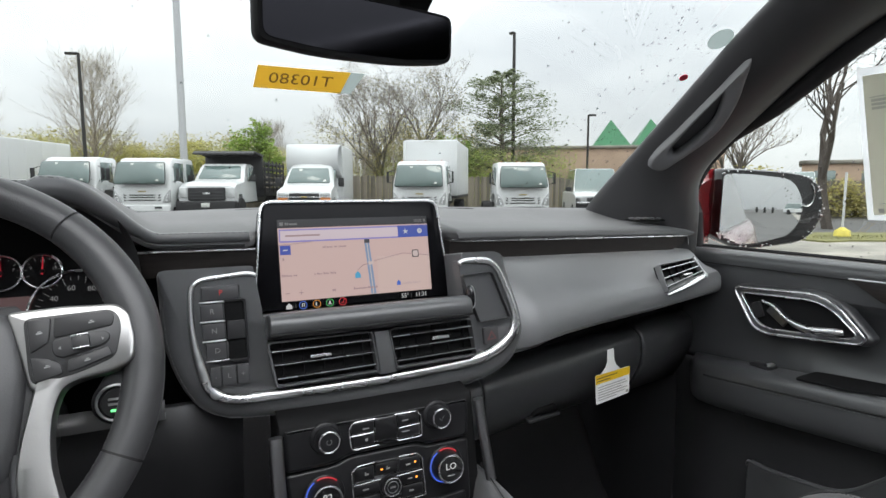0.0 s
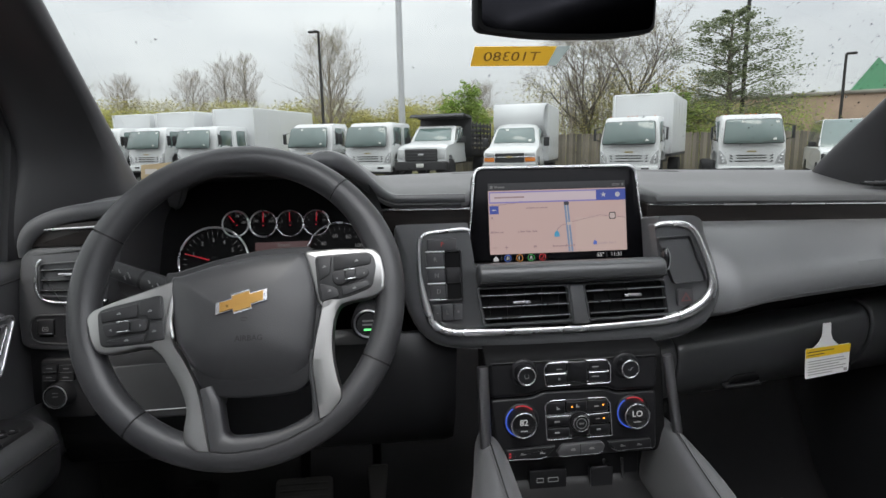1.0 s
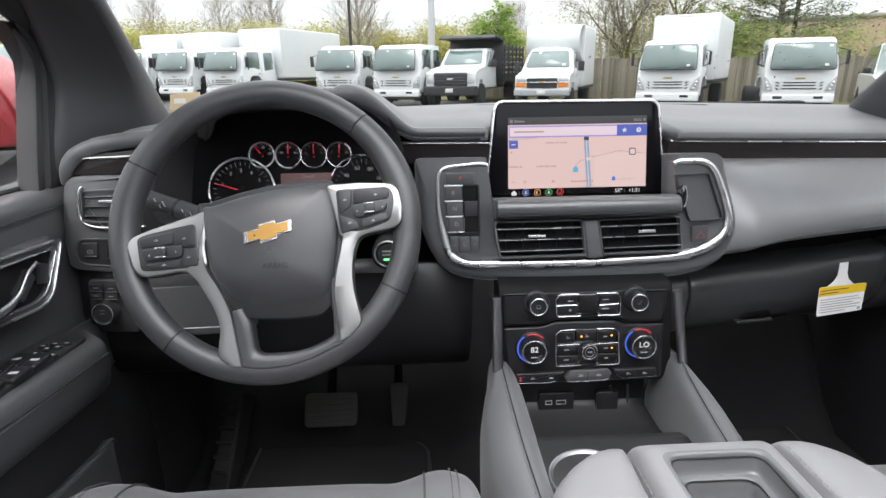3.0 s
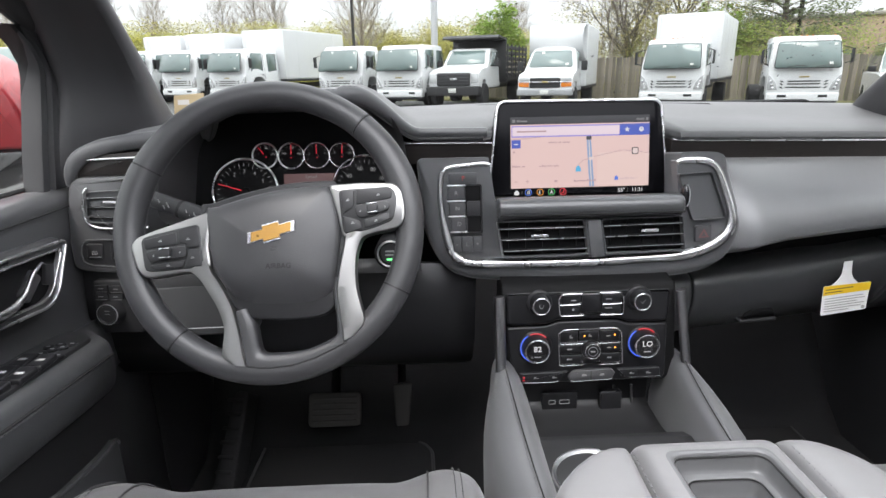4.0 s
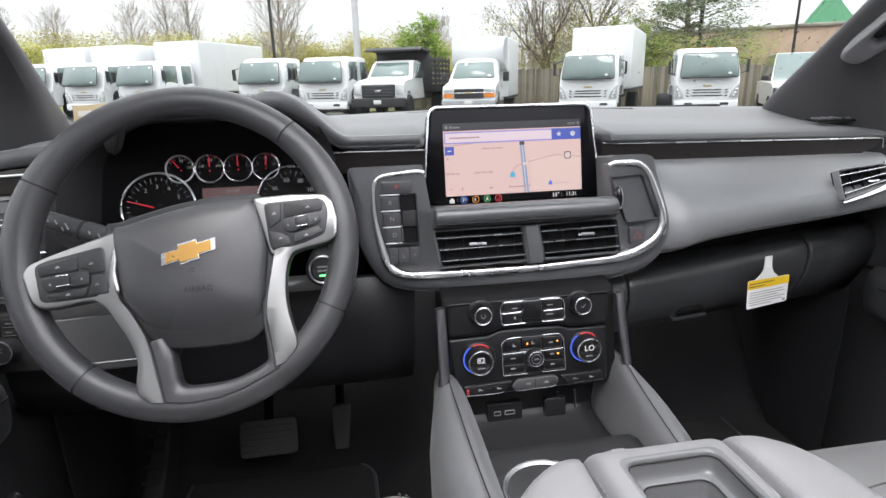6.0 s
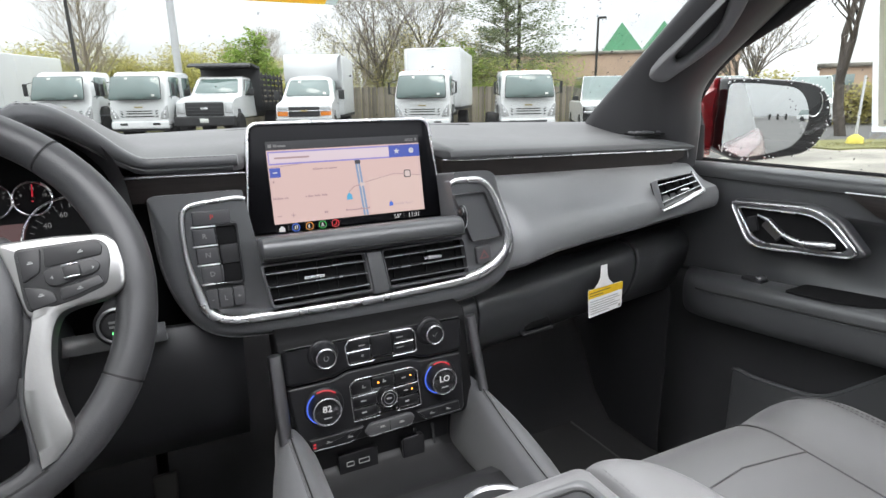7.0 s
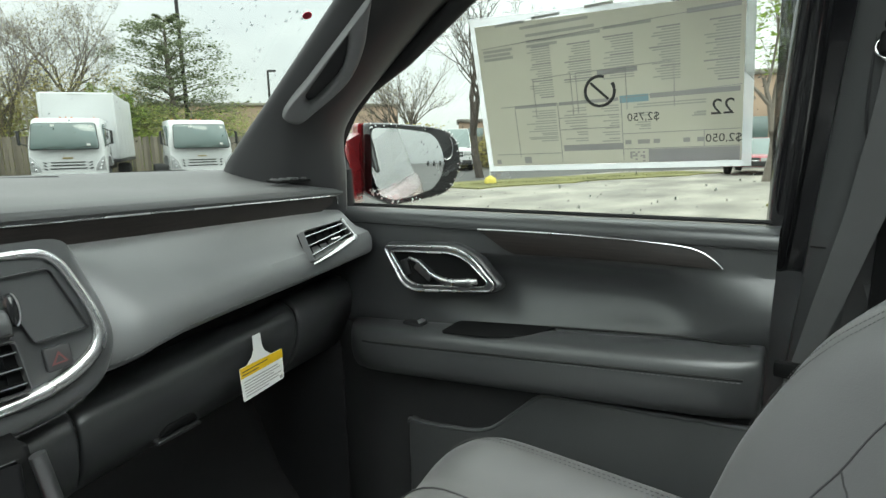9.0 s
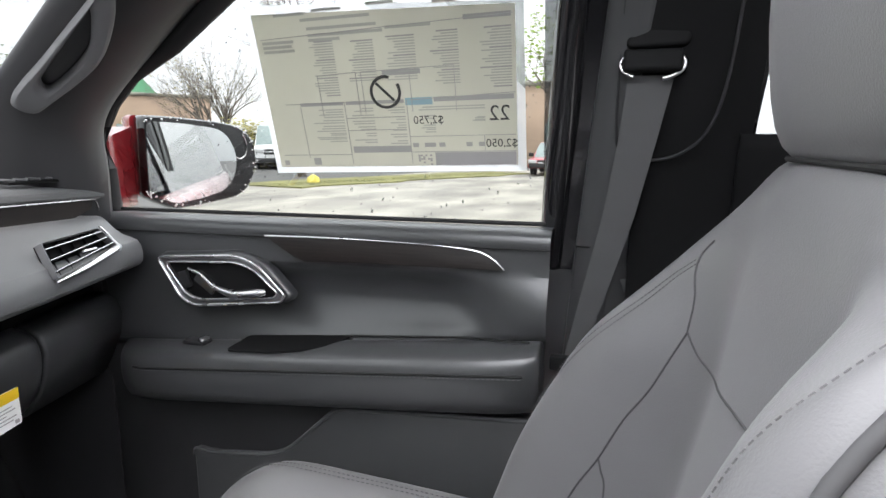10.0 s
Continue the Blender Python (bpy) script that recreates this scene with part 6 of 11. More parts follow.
for wing, lo, li in SPOKES:
    bm = bm_new()
    add_prism(bm, rpoly(wing, 0.005, 4), 0.016, WH, 0.0030, 3, 0.0165)
    lo, li = smooth_path([(*p, 0) for p in lo], 4), smooth_path([(*p, 0) for p in li], 4)
    add_loft(bm, [[WH @ (a.lerp(b, f) + Vector((0, 0, z))) for f, z in ((0.0, -0.002), (0.0, 0.0140), (0.05, 0.0166), (0.16, 0.0172), (0.50, 0.0174), (0.92, 0.0172), (1.0, 0.0148), (1.0, -0.002))] for a, b in zip(lo, li)])
    part("spoke", bm, M_SPOKE, swh, "satin metal spoke")
# key pads on the spokes, each with its rocker keys round a middle pad
PADS = (([(-0.1385, -0.0070), (-0.1268, -0.0026), (-0.0745, 0.0085), (-0.0685, -0.0405), (-0.1178, -0.0441), (-0.1325, -0.0436)],
         [[(-0.1350, -0.0085), (-0.0990, -0.0005), (-0.0975, -0.0145), (-0.1325, -0.0190)], [(-0.1275, -0.0370), (-0.0885, -0.0315), (-0.0910, -0.0405), (-0.1200, -0.0425)],
          [(-0.0965, 0.0020), (-0.0755, 0.0065), (-0.0728, -0.0175), (-0.0865, -0.0183), (-0.0880, -0.0140), (-0.0955, -0.0130)], [(-0.0850, -0.0203), (-0.0722, -0.0198), (-0.0700, -0.0390), (-0.0890, -0.0400), (-0.0860, -0.0305)],
          [(-0.1322, -0.0212), (-0.0880, -0.0157), (-0.0865, -0.0287), (-0.1258, -0.0345)]], (-0.1094, -0.0240), 7),
        ([(0.0800, 0.0430), (0.1380, 0.0455), (0.1440, 0.0400), (0.1460, 0.0293), (0.1415, 0.0062), (0.1176, -0.0028), (0.0866, -0.0090), (0.0838, 0.0016)],
         [[(0.0828, 0.0410), (0.0985, 0.0418), (0.0968, 0.0225), (0.0852, 0.0150)], [(0.0848, 0.0125), (0.0965, 0.0100), (0.1045, 0.0060), (0.1062, -0.0025), (0.0882, -0.0070)],
          [(0.1005, 0.0420), (0.1370, 0.0438), (0.1410, 0.0390), (0.1395, 0.0315), (0.1325, 0.0305), (0.1000, 0.0255)], [(0.1085, 0.0075), (0.1365, 0.0155), (0.1395, 0.0080), (0.1175, 0.0000), (0.1090, -0.0020)],
          [(0.0985, 0.0237), (0.1329, 0.0290), (0.1388, 0.0240), (0.1355, 0.0174), (0.1060, 0.0092), (0.0998, 0.0125)]], (0.1182, 0.0205), 9))
for pts, keys, c, turn in PADS:
    bm = bm_new()
    add_prism(bm, rpoly(pts, 0.006, 4), 0.008, WH, 0.0012, 2, 0.0172)
    pad = part("key_pad", bm, M_GLOSSKEY, swh)
    for k, poly in enumerate(keys):
        bm = bm_new()
        add_prism(bm, rpoly(poly, 0.0022 if k < 4 else 0.004, 3), 0.004, WH, 0.0008, 2, 0.0186 if k < 4 else 0.0196)
        key = part("key", bm, M_BUTTON, pad)
        u, v = sum(p[0] for p in poly) / len(poly), sum(p[1] for p in poly) / len(poly)
        Mm = WH @ Matrix.Translation((u, v, 0.0)) @ Matrix.Rotation(radians(turn), 4, "Z")
        if k < 4:
            flat("key_mark", rect(-0.0020, -0.0005, 0.0020, 0.0005), 0.0190, M_MARK, key, Mm)
            flat("key_mark", rect(-0.0008, 0.0009, 0.0012, 0.0016), 0.0190, M_MARK, key, Mm)
        else:
            for q in (-0.0145, 0.0145):
                flat("key_mark", [(q - 0.0008, -0.0014), (q + 0.0010, 0.0), (q - 0.0008, 0.0014)] if q > 0 else [(q + 0.0008, -0.0014), (q - 0.0010, 0.0), (q + 0.0008, 0.0014)], 0.0200, M_MARK, key, Mm)
    bm = bm_new()
    Mw = WH @ Matrix.Translation((*c, 0.0205)) @ Matrix.Rotation(radians(turn - 3), 4, "Z")
    add_box(bm, (0, 0, 0), (0.0120, 0.0100, 0.006), 0.0020, 2, Mw)
    tw = part("thumb_wheel", bm, M_BUTTON, pad)
    for k in (-1, 1):
        bm = bm_new()
        add_box(bm, (0, k * 0.0050, 0.001), (0.0118, 0.0014, 0.005), 0.0005, 1, Mw)
        part("wheel_edge", bm, M_CHROME, tw, "chrome edge")

# ---- middle console ----
con = thing("centre_console", "black centre console with cup holders and padded grey armrest", "console", (CX, 0.2, 0.60))
for sgn in (1, -1):
    # padded flanks that run down from the posts
    bm = bm_new()
    rings = []
    for y, xi, z in ((0.60, 0.124, 0.975), (0.57, 0.124, 0.992), (0.545, 0.124, 0.998), (0.46, 0.122, 0.988), (0.38, 0.120, 0.978), (0.30, 0.116, 0.968), (0.20, 0.110, 0.960), (-0.30, 0.110, 0.955)):
        x0, wd_ = xi + (0.006 + 0.014 * sstep(0.40, 0.55, y) if sgn > 0 else -0.011), (0.60 + 0.40 * sstep(0.20, 0.40, y)) * (1 - 0.62 * sstep(0.42, 0.56, y))
        k = 1.0 if sgn < 0 else 0.40
        rings.append([(CX + sgn * (x0 - 0.036 * k), y, z - 0.13), (CX + sgn * (x0 - 0.033 * k), y, z - 0.072), (CX + sgn * (x0 - 0.022 * k), y, z - 0.040), (CX + sgn * (x0 - 0.008 * k), y, z - 0.008), (CX + sgn * (x0 + 0.006), y, z + 0.002), (CX + sgn * (x0 + 0.030 * wd_), y, z - 0.002), (CX + sgn * (x0 + 0.050 * wd_), y, z - 0.018), (CX + sgn * (x0 + 0.060 * wd_), y, z - 0.06), (CX + sgn * (x0 + 0.054 * wd_), y, z - 0.16), (CX + sgn * (x0 + 0.045 * wd_), y, 0.56), (CX + sgn * (x0 - 0.01), y, 0.56)])
    add_loft(bm, rings)
    fl = part("flank", bm, M_FLANK, con, subd=1)
    bm = bm_new()
    line = [(r[4][0] + sgn * 0.006, r[4][1], r[4][2] + 0.0006) for r in rings[2:7]]
    line = smooth_path(line, 9)
    for i in range(0, len(line) - 1):
        a, b = line[i], line[i + 1]
        n = max(1, int((b - a).length / 0.007))
        for k in range(n):
            add_tube(bm, [a.lerp(b, k / n), a.lerp(b, (k + 0.6) / n)], 0.0006, 4)
    part("flank_stitching", bm, M_STITCH, fl)
    bm = bm_new()
    add_tube(bm, [(p.x - sgn * 0.0035, p.y, p.z) for p in line], 0.0009, 5)
    part("flank_seam", bm, M_SEAM, fl)
# bin: back wall, floor, sides; then the raised deck with the cups
bm = bm_new()
add_loft(bm, [[(x, 0.575, 0.965), (x, 0.572, 0.90), (x, 0.555, 0.886), (x, 0.50, 0.882), (x, 0.47, 0.886), (x, 0.43, 0.920), (x, 0.41, 0.928), (x, 0.20, 0.930)] for x in (CX - 0.118, CX - 0.09, CX, CX + 0.09, CX + 0.118)], closed=False)
part("storage_bin", bm, M_BIN, con, solid=0.01)
for xc, yc in ((0.006, 0.339), (0.118, 0.339)):
    Mc = Matrix.Translation((xc, yc, 0.941)) @ Matrix.Diagonal((1.12, 1.12, 1, 1))
    bm = bm_new()
    add_lathe(bm, [(0.0350, -0.010), (0.0470, -0.012), (0.0475, -0.004), (0.0472, -0.0015), (0.0460, 0.0), (0.0445, -0.0006), (0.0400, -0.0045), (0.0352, -0.0092)], Mc, 48)
    cup = part("cup_holder", bm, M_SATIN, con, "satin metal ring")
    bm = bm_new()
    add_tube(bm, circle(Mc, 0.0462, -0.0004, 44), 0.0009, 6, closed=True)
    part("ring_edge", bm, M_CHROME, cup, "bright edge")
    bm = bm_new()
    add_lathe(bm, [(0.0003, -0.0105), (0.0352, -0.0105), (0.0352, -0.0085), (0.0003, -0.0085)], Mc, 32)
    part("cup_well", bm, M_BLACK, cup)
    for a in (30, 150, 270):
        bm = bm_new()
        add_box(bm, (0.028, 0, -0.0065), (0.010, 0.018, 0.004), 0.0015, 2, Mc @ Matrix.Rotation(radians(a), 4, "Z"))
        part("cup_grip", bm, M_RUBBER, cup)
# sockets at the back of the bin
STB = ST @ Matrix.Translation((0, 0, -0.030))
bm = bm_new()
add_prism(bm, rpoly(rect(-0.0574, -0.1425, -0.0010, -0.1045), 0.003, 2), 0.010, STB, 0.0012, 2, 0.0)
usb = part("usb_plate", bm, M_STACK, con)
for u, w in ((-0.0416, 0.009), (-0.0217, 0.014)):
    bm = bm_new()
    add_ring(bm, rpoly(rect(u - w / 2 - 0.001, -0.1236, u + w / 2 + 0.001, -0.1164), 0.001, 2), rpoly(rect(u - w / 2, -0.1226, u + w / 2, -0.1174), 0.001, 2), 0.001, STB, 0.001)
    part("usb_socket", bm, M_MARK, usb, "pale socket rim")
bm = bm_new()
add_prism(bm, rpoly(rect(0.0350, -0.1415, 0.0695, -0.1040), 0.004, 3), 0.012, STB, 0.002, 2, 0.004)
flap = part("power_socket_flap", bm, M_STACK, con)
bm = bm_new()
add_tube(bm, [STB @ Vector((x, y, 0.0035)) for x, y in ((0.0600, -0.1034), (0.0375, -0.1036), (0.0345, -0.1060), (0.0350, -0.1385), (0.0375, -0.1415))], 0.0007, 5)
part("flap_edge", bm, M_SATIN, flap, "thin satin edge")
bm = bm_new()
add_box(bm, (CX, 0.572, 0.93), (0.235, 0.02, 0.16), 0.004)
part("bin_back_wall", bm, M_STACK, con)
for x in (CX + 0.062, CX + 0.090):
    bm = bm_new()
    add_tube(bm, [(x, 0.560, 0.930), (x + 0.002, 0.556, 0.892), (x + 0.006, 0.52, 0.886), (x + 0.010, 0.46, 0.895), (x + 0.012, 0.42, 0.932)], 0.0022, 6)
    part("bin_rib", bm, M_LOWER, con)

# armrest: two padded cheeks and a middle lid with a tray
AZ = 1.052
arm = thing("armrest", "grey-black leather console armrest with a shallow tray", "armrest", (0.07, -0.05, 0.93))


def cushion(x_in, run):
    """A side cushion, rounded off at its front corner; the run gives its outer edge."""
    bm = bm_new()
    rings = []
    for y, xo, dz in run:
        z, w = AZ + dz, x_in - xo
        rings.append([(xo, y, 0.93), (xo, y, z - 0.036), (xo + w * 0.02, y, z - 0.018), (xo + w * 0.09, y, z - 0.006), (xo + w * 0.25, y, z), (xo + w * 0.60, y, z + 0.0015), (xo + w * 0.92, y, z), (x_in, y, z - 0.005), (x_in, y, 0.93)])
    add_loft(bm, rings)
    return part("side_cushion", bm, M_ARMPAD, arm, subd=1)


cushion(0.0065, ((0.262, -0.004, -0.085), (0.261, -0.008, -0.045), (0.257, -0.014, -0.014), (0.250, -0.026, -0.004), (0.239, -0.046, 0.0), (0.224, -0.065, 0.0), (0.206, -0.081, 0.0), (0.180, -0.093, 0.0), (0.12, -0.099, 0.0), (0.0, -0.099, 0.0), (-0.30, -0.099, 0.0)))
cushion(0.1605, ((0.268, 0.172, -0.085), (0.267, 0.176, -0.050), (0.263, 0.184, -0.020), (0.256, 0.198, -0.007), (0.243, 0.213, -0.002), (0.228, 0.228, 0.0), (0.209, 0.241, 0.0), (0.183, 0.250, 0.0), (0.12, 0.254, 0.0), (0.0, 0.254, 0.0), (-0.30, 0.254, 0.0)))
# middle lid flowing down into its stepped tray


def pad_ring(x0, x1, y0, y1, r, z):
    return [(p[0], p[1], z) for p in rpoly([(x0, y1), (x1, y1), (x1, y0), (x0, y0)], r, 6)]


bm = bm_new()
add_loft(bm, [pad_ring(0.0085 + i, 0.1590 - i, -0.30 + i, yf, r, AZ + z) for i, yf, r, z in ((0.0, 0.270, 0.014, -0.12), (0.0, 0.269, 0.014, -0.045), (0.0, 0.266, 0.014, -0.024), (0.0015, 0.260, 0.014, -0.010), (0.006, 0.250, 0.014, -0.001), (0.013, 0.240, 0.014, 0.0035), (0.022, 0.231, 0.014, 0.0045))], caps=False)
part("lid", bm, M_ARMPAD, arm, subd=1)
bm = bm_new()
add_loft(bm, [pad_ring(0.0305 + i, 0.1370 - i, -0.278 + i, 0.231 - i, r, AZ + z) for i, r, z in ((0.0, 0.014, 0.0044), (0.0025, 0.016, 0.0050), (0.0050, 0.016, 0.0038), (0.0065, 0.015, -0.002), (0.0085, 0.014, -0.013), (0.0105, 0.013, -0.0165), (0.0160, 0.012, -0.0172), (0.0185, 0.011, -0.020), (0.0200, 0.010, -0.034), (0.024, 0.008, -0.038))], caps=False)
bm.faces.ensure_lookup_table()
tray = part("tray", bm, M_TRAY, arm, "grey plastic tray rim", subd=1)
# Dark lines that paint the shadow under the tray's lip and step.
for i, z, r in ((0.0062, -0.0004, 0.0012), (0.0175, -0.0178, 0.0009)):
    bm = bm_new()
    add_tube(bm, pad_ring(0.0305 + i, 0.1370 - i, -0.278 + i, 0.231 - i, 0.014, AZ + z), r, 6, closed=True)
    part("tray_shade_line", bm, M_SEAM, tray)
bm = bm_new()
add_box(bm, (0.0838, -0.02, AZ - 0.040), (0.070, 0.47, 0.006), 0.001)
part("tray_floor", bm, M_TRAY, tray)
for x in (0.0035, 0.1635):
    bm = bm_new()
    y = 0.235
    while y > -0.28:
        add_tube(bm, [(x, y, AZ + 0.0012), (x, y - 0.0045, AZ + 0.0012)], 0.0007, 4)
        y -= 0.0075
    part("lid_stitching", bm, M_STITCH, arm)

# ---- front seats ----
YC = [(0.86, -0.09), (0.95, -0.125), (1.0, -0.145), (1.1, -0.165), (1.2, -0.185), (1.3, -0.197), (1.36, -0.212), (1.40, -0.235)]
BUMP = [(0.86, 0.13), (0.95, 0.152), (1.0, 0.156), (1.05, 0.150), (1.12, 0.130), (1.19, 0.104), (1.253, 0.052), (1.30, 0.016), (1.34, -0.006), (1.40, -0.01)]
BUMP_IN = [(0.86, 0.13), (1.0, 0.15), (1.1, 0.125), (1.19, 0.095), (1.253, 0.067), (1.29, 0.052), (1.32, 0.028), (1.35, 0.0), (1.40, -0.01)]
HALF = [(0.86, 0.225), (1.0, 0.245), (1.15, 0.255), (1.25, 0.245), (1.31, 0.225), (1.35, 0.195), (1.38, 0.150), (1.40, 0.105)]


def lerp_table(tab, v):
    if v <= tab[0][0]:
        return tab[0][1]
    for i in range(1, len(tab)):
        (a, p), (b, q) = tab[i - 1], tab[i]
        if v <= b:
            (a0, p0), (b1, q1) = tab[max(0, i - 2)], tab[min(len(tab) - 1, i + 1)]
            w, f = b - a, (v - a) / (b - a)
            m0, m1 = (q - p0) / (b - a0) * w, (q1 - p) / (b1 - a) * w
            return p + f * m0 + f * f * (3 * (q - p) - 2 * m0 - m1) + f * f * f * (2 * (p - q) + m0 + m1)
    return tab[-1][1]


def back_point(u, z, xc, dy):
    """A place on the face of a backrest; u runs from -1 to 1 across it."""
    a = abs(u)
    if u * xc > 0 or xc < 0:
        k = sstep(0.30, 0.80, a) * (1 - 0.55 * sstep(0.82, 1.0, a))
        y = lerp_table(YC, z) + lerp_table(BUMP, z) * k - 0.05 * sstep(0.86, 1.0, a)
    else:
        k = sstep(0.45, 0.80, a) * (1 - 0.25 * sstep(0.86, 1.0, a))
        y = lerp_table(YC, z) + lerp_table(BUMP_IN, z) * k - 0.03 * sstep(0.90, 1.0, a)
    # shallow grooves where the covers are drawn in, so that the panels stand a little proud
    for gu, gz, gw in ((0.50, 1.20, 0.09), ):
        y -= 0.003 * math.exp(-((a - gu) / gw) ** 2) * sstep(1.30, 1.24, z)
    return Vector((xc + u * lerp_table(HALF, z), y + 0.004 * math.cos(u * 2.2) + dy, z))


def seam_line(bm, bs, pts, xc, dy, off=0.0006):
    """A sewn seam over the backrest: a dark groove, and stitches beside it."""
    dense = [back_point(p[0], p[1], xc, dy) + Vector((0, off, 0)) for p in smooth_path([(u, z, 0) for u, z in pts], 14)]
    add_tube(bm, dense, 0.0010, 6)


def stitch_line(bm, pts, xc, dy):
    dense = [back_point(p[0], p[1], xc, dy) + Vector((0, 0.0009, 0.0003)) for p in smooth_path([(u, z, 0) for u, z in pts], 70)]
    run, start = 0.0, dense[0]
    for p, q in zip(dense, dense[1:]):
        run += (q - p).length
        if run >= 0.0040:
            add_tube(bm, [start, start.lerp(q, 0.62)], 0.0004, 4)
            run, start = 0.0, q


def front_seat(xc, dy, label, ins, z_seat, dyc=0.0):
    seat = thing("car_seat", label, "seat", (xc, dy, 0.60), "front seats")
    # backrest
    bm = bm_new()
    us = [-1, -0.98] + [-0.96 + 0.04 * i for i in range(49)] + [0.98, 1]
    rings = []
    for z in [0.86 + 0.02 * i for i in range(25)] + [1.35, 1.36, 1.37, 1.38, 1.388, 1.394, 1.40]:
        front = [back_point(u, z, xc, dy) for u in us]
        if z > 1.37:
            front = [p + Vector((0, -0.03 * (z - 1.37) / 0.03, 0)) for p in front]
        yb = lerp_table(YC, z) - 0.13 + dy + (0.05 * sstep(1.34, 1.40, z))
        h = lerp_table(HALF, z)
        back = [Vector((xc + u * h, yb + 0.03 * abs(u) ** 3, z)) for u in (1, 0.9, 0.5, 0, -0.5, -0.9, -1)]
        rings.append(front + back)
    add_loft(bm, rings)
    br = part("backrest", bm, M_LEATHER, seat, subd=1)
    bm, bs = bm_new(), bm_new()
    if xc > 0:
        seam_line(bm, bs, [(0.488, 1.2225), (0.40, 1.205), (0.25, 1.1975), (0.025, 1.205), (-0.15, 1.21), (-0.30, 1.205)], xc, dy)
        seam_line(bm, bs, [(0.66, 1.30), (0.645, 1.285), (0.538, 1.255), (0.488, 1.2225)], xc, dy)
        seam_line(bm, bs, [(0.488, 1.2225), (0.50, 1.1675), (0.525, 1.1275), (0.538, 1.0825), (0.562, 1.0325), (0.57, 0.95)], xc, dy)
        seam_line(bm, bs, [(0.538, 1.0825), (0.525, 1.0725), (0.50, 1.0475), (0.47, 0.95)], xc, dy)
        bp_ = bm_new()
        add_tube(bp_, [back_point(-0.93, z, xc, dy) + Vector((-0.001, 0.001, 0.0)) for z in [1.10 + 0.01 * i for i in range(26)]], 0.0030, 8)
        part("bolster_piping", bp_, M_LEATHERSEAM, br, "dark piping")
    for s in (() if xc > 0 else (-1, 1)):
        seam_line(bm, bs, [(s * 0.72, 1.33), (s * 0.67, 1.295), (s * 0.58, 1.265), (s * 0.54, 1.24), (s * 0.52, 1.218)], xc, dy)
        seam_line(bm, bs, [(s * 0.52, 1.218), (s * 0.51, 1.16), (s * 0.52, 1.09), (s * 0.53, 1.03), (s * 0.53, 0.92)], xc, dy)
    part("back_seam", bm, M_LEATHERSEAM, br)
    bm = bm_new()
    if xc > 0:
        for w in (0.0, 0.030):
            stitch_line(bm, [(0.62 + w, 1.281), (0.66 + w, 1.262), (0.685 + w, 1.228), (0.72 + w, 1.185), (0.78 + w, 1.128), (0.81 + w, 1.085), (0.815 + w, 1.035), (0.82 + w, 0.985), (0.82 + w, 0.93)], xc, dy)
        stitch_line(bm, [(-0.80, 1.16), (-0.80, 1.22), (-0.81, 1.26), (-0.825, 1.285), (-0.845, 1.305), (-0.87, 1.325)], xc, dy)
    tagged(part("back_stitching", bm, M_SEATSTITCH, br), kind="stuff")
    # headrest
    bm = bm_new()
    rings = []
    for z, w, t, yo in ((1.366, 0.090, 0.024, 0.0), (1.371, 0.116, 0.044, 0.0), (1.392, 0.126, 0.054, 0.004), (1.44, 0.127, 0.058, 0.008), (1.50, 0.127, 0.060, 0.012), (1.55, 0.122, 0.056, 0.010), (1.585, 0.108, 0.046, 0.004), (1.605, 0.080, 0.030, 0.0), (1.612, 0.045, 0.014, 0.0)):
        ring = []
        for i in range(24):
            a = 2 * math.pi * i / 24
            c, s = math.cos(a), math.sin(a)
            ring.append((xc + 1.22 * w * abs(c) ** 0.45 * (1 if c > 0 else -1), dy - 0.262 + yo + t * abs(s) ** 0.6 * (1 if s > 0 else -1), z))
        rings.append(ring)
    add_loft(bm, rings)
    hd = part("headrest", bm, M_LEATHER, seat, subd=1)
    bm = bm_new()
    rr = rings[1]
    add_tube(bm, [(p[0] * 1.0, p[1] + 0.002 * (1 if p[1] > dy - 0.272 else -1), 1.3735) for p in rr], 0.0022, 6, closed=True)
    part("headrest_seam", bm, M_SEAM, hd)
    for s in (-1, 1):
        bm = bm_new()
        add_tube(bm, [(xc + s * 0.065, dy - 0.275, 1.36), (xc + s * 0.065, dy - 0.275, 1.40)], 0.006, 10)
        part("headrest_post", bm, M_CHROME, seat, "chrome post")
    # cushion

    def cush(u, t):
        """t runs from the back (0) over the top to the lower front (1)."""
        y = -0.16 + 0.53 * min(1, t / 0.8)
        z = z_seat - 0.022 * (1 - min(1, t / 0.8)) ** 1.4
        a = abs(u)
        z += 0.030 * sstep(0.5, 0.80, a) - 0.055 * sstep(0.86, 1.0, a) ** 2
        y -= 0.05 * a ** 4
        if t > 0.62:
            f = (t - 0.62) / 0.38
            y = -0.16 + 0.53 * 0.775 + 0.135 * math.sin(f * math.pi / 2) - 0.05 * a ** 4
            z -= 0.16 * (1 - math.cos(f * math.pi / 2)) ** 1.15
        return Vector((xc + 0.252 * u * (1 - 0.04 * max(0, t - 0.7)), y + dyc, z))
    bm = bm_new()
    ts = [i / 20 for i in range(21)]
    grid = [[bm.verts.new(cush(u, t)) for u in us] for t in ts]
    for a, b in zip(grid, grid[1:]):
        for j in range(1, len(us)):
            bm.faces.new((a[j - 1], a[j], b[j], b[j - 1]))
    lo = [[bm.verts.new((g[0].co.x, g[0].co.y, 0.74)) for g in grid], [bm.verts.new((g[-1].co.x, g[-1].co.y, 0.74)) for g in grid]]
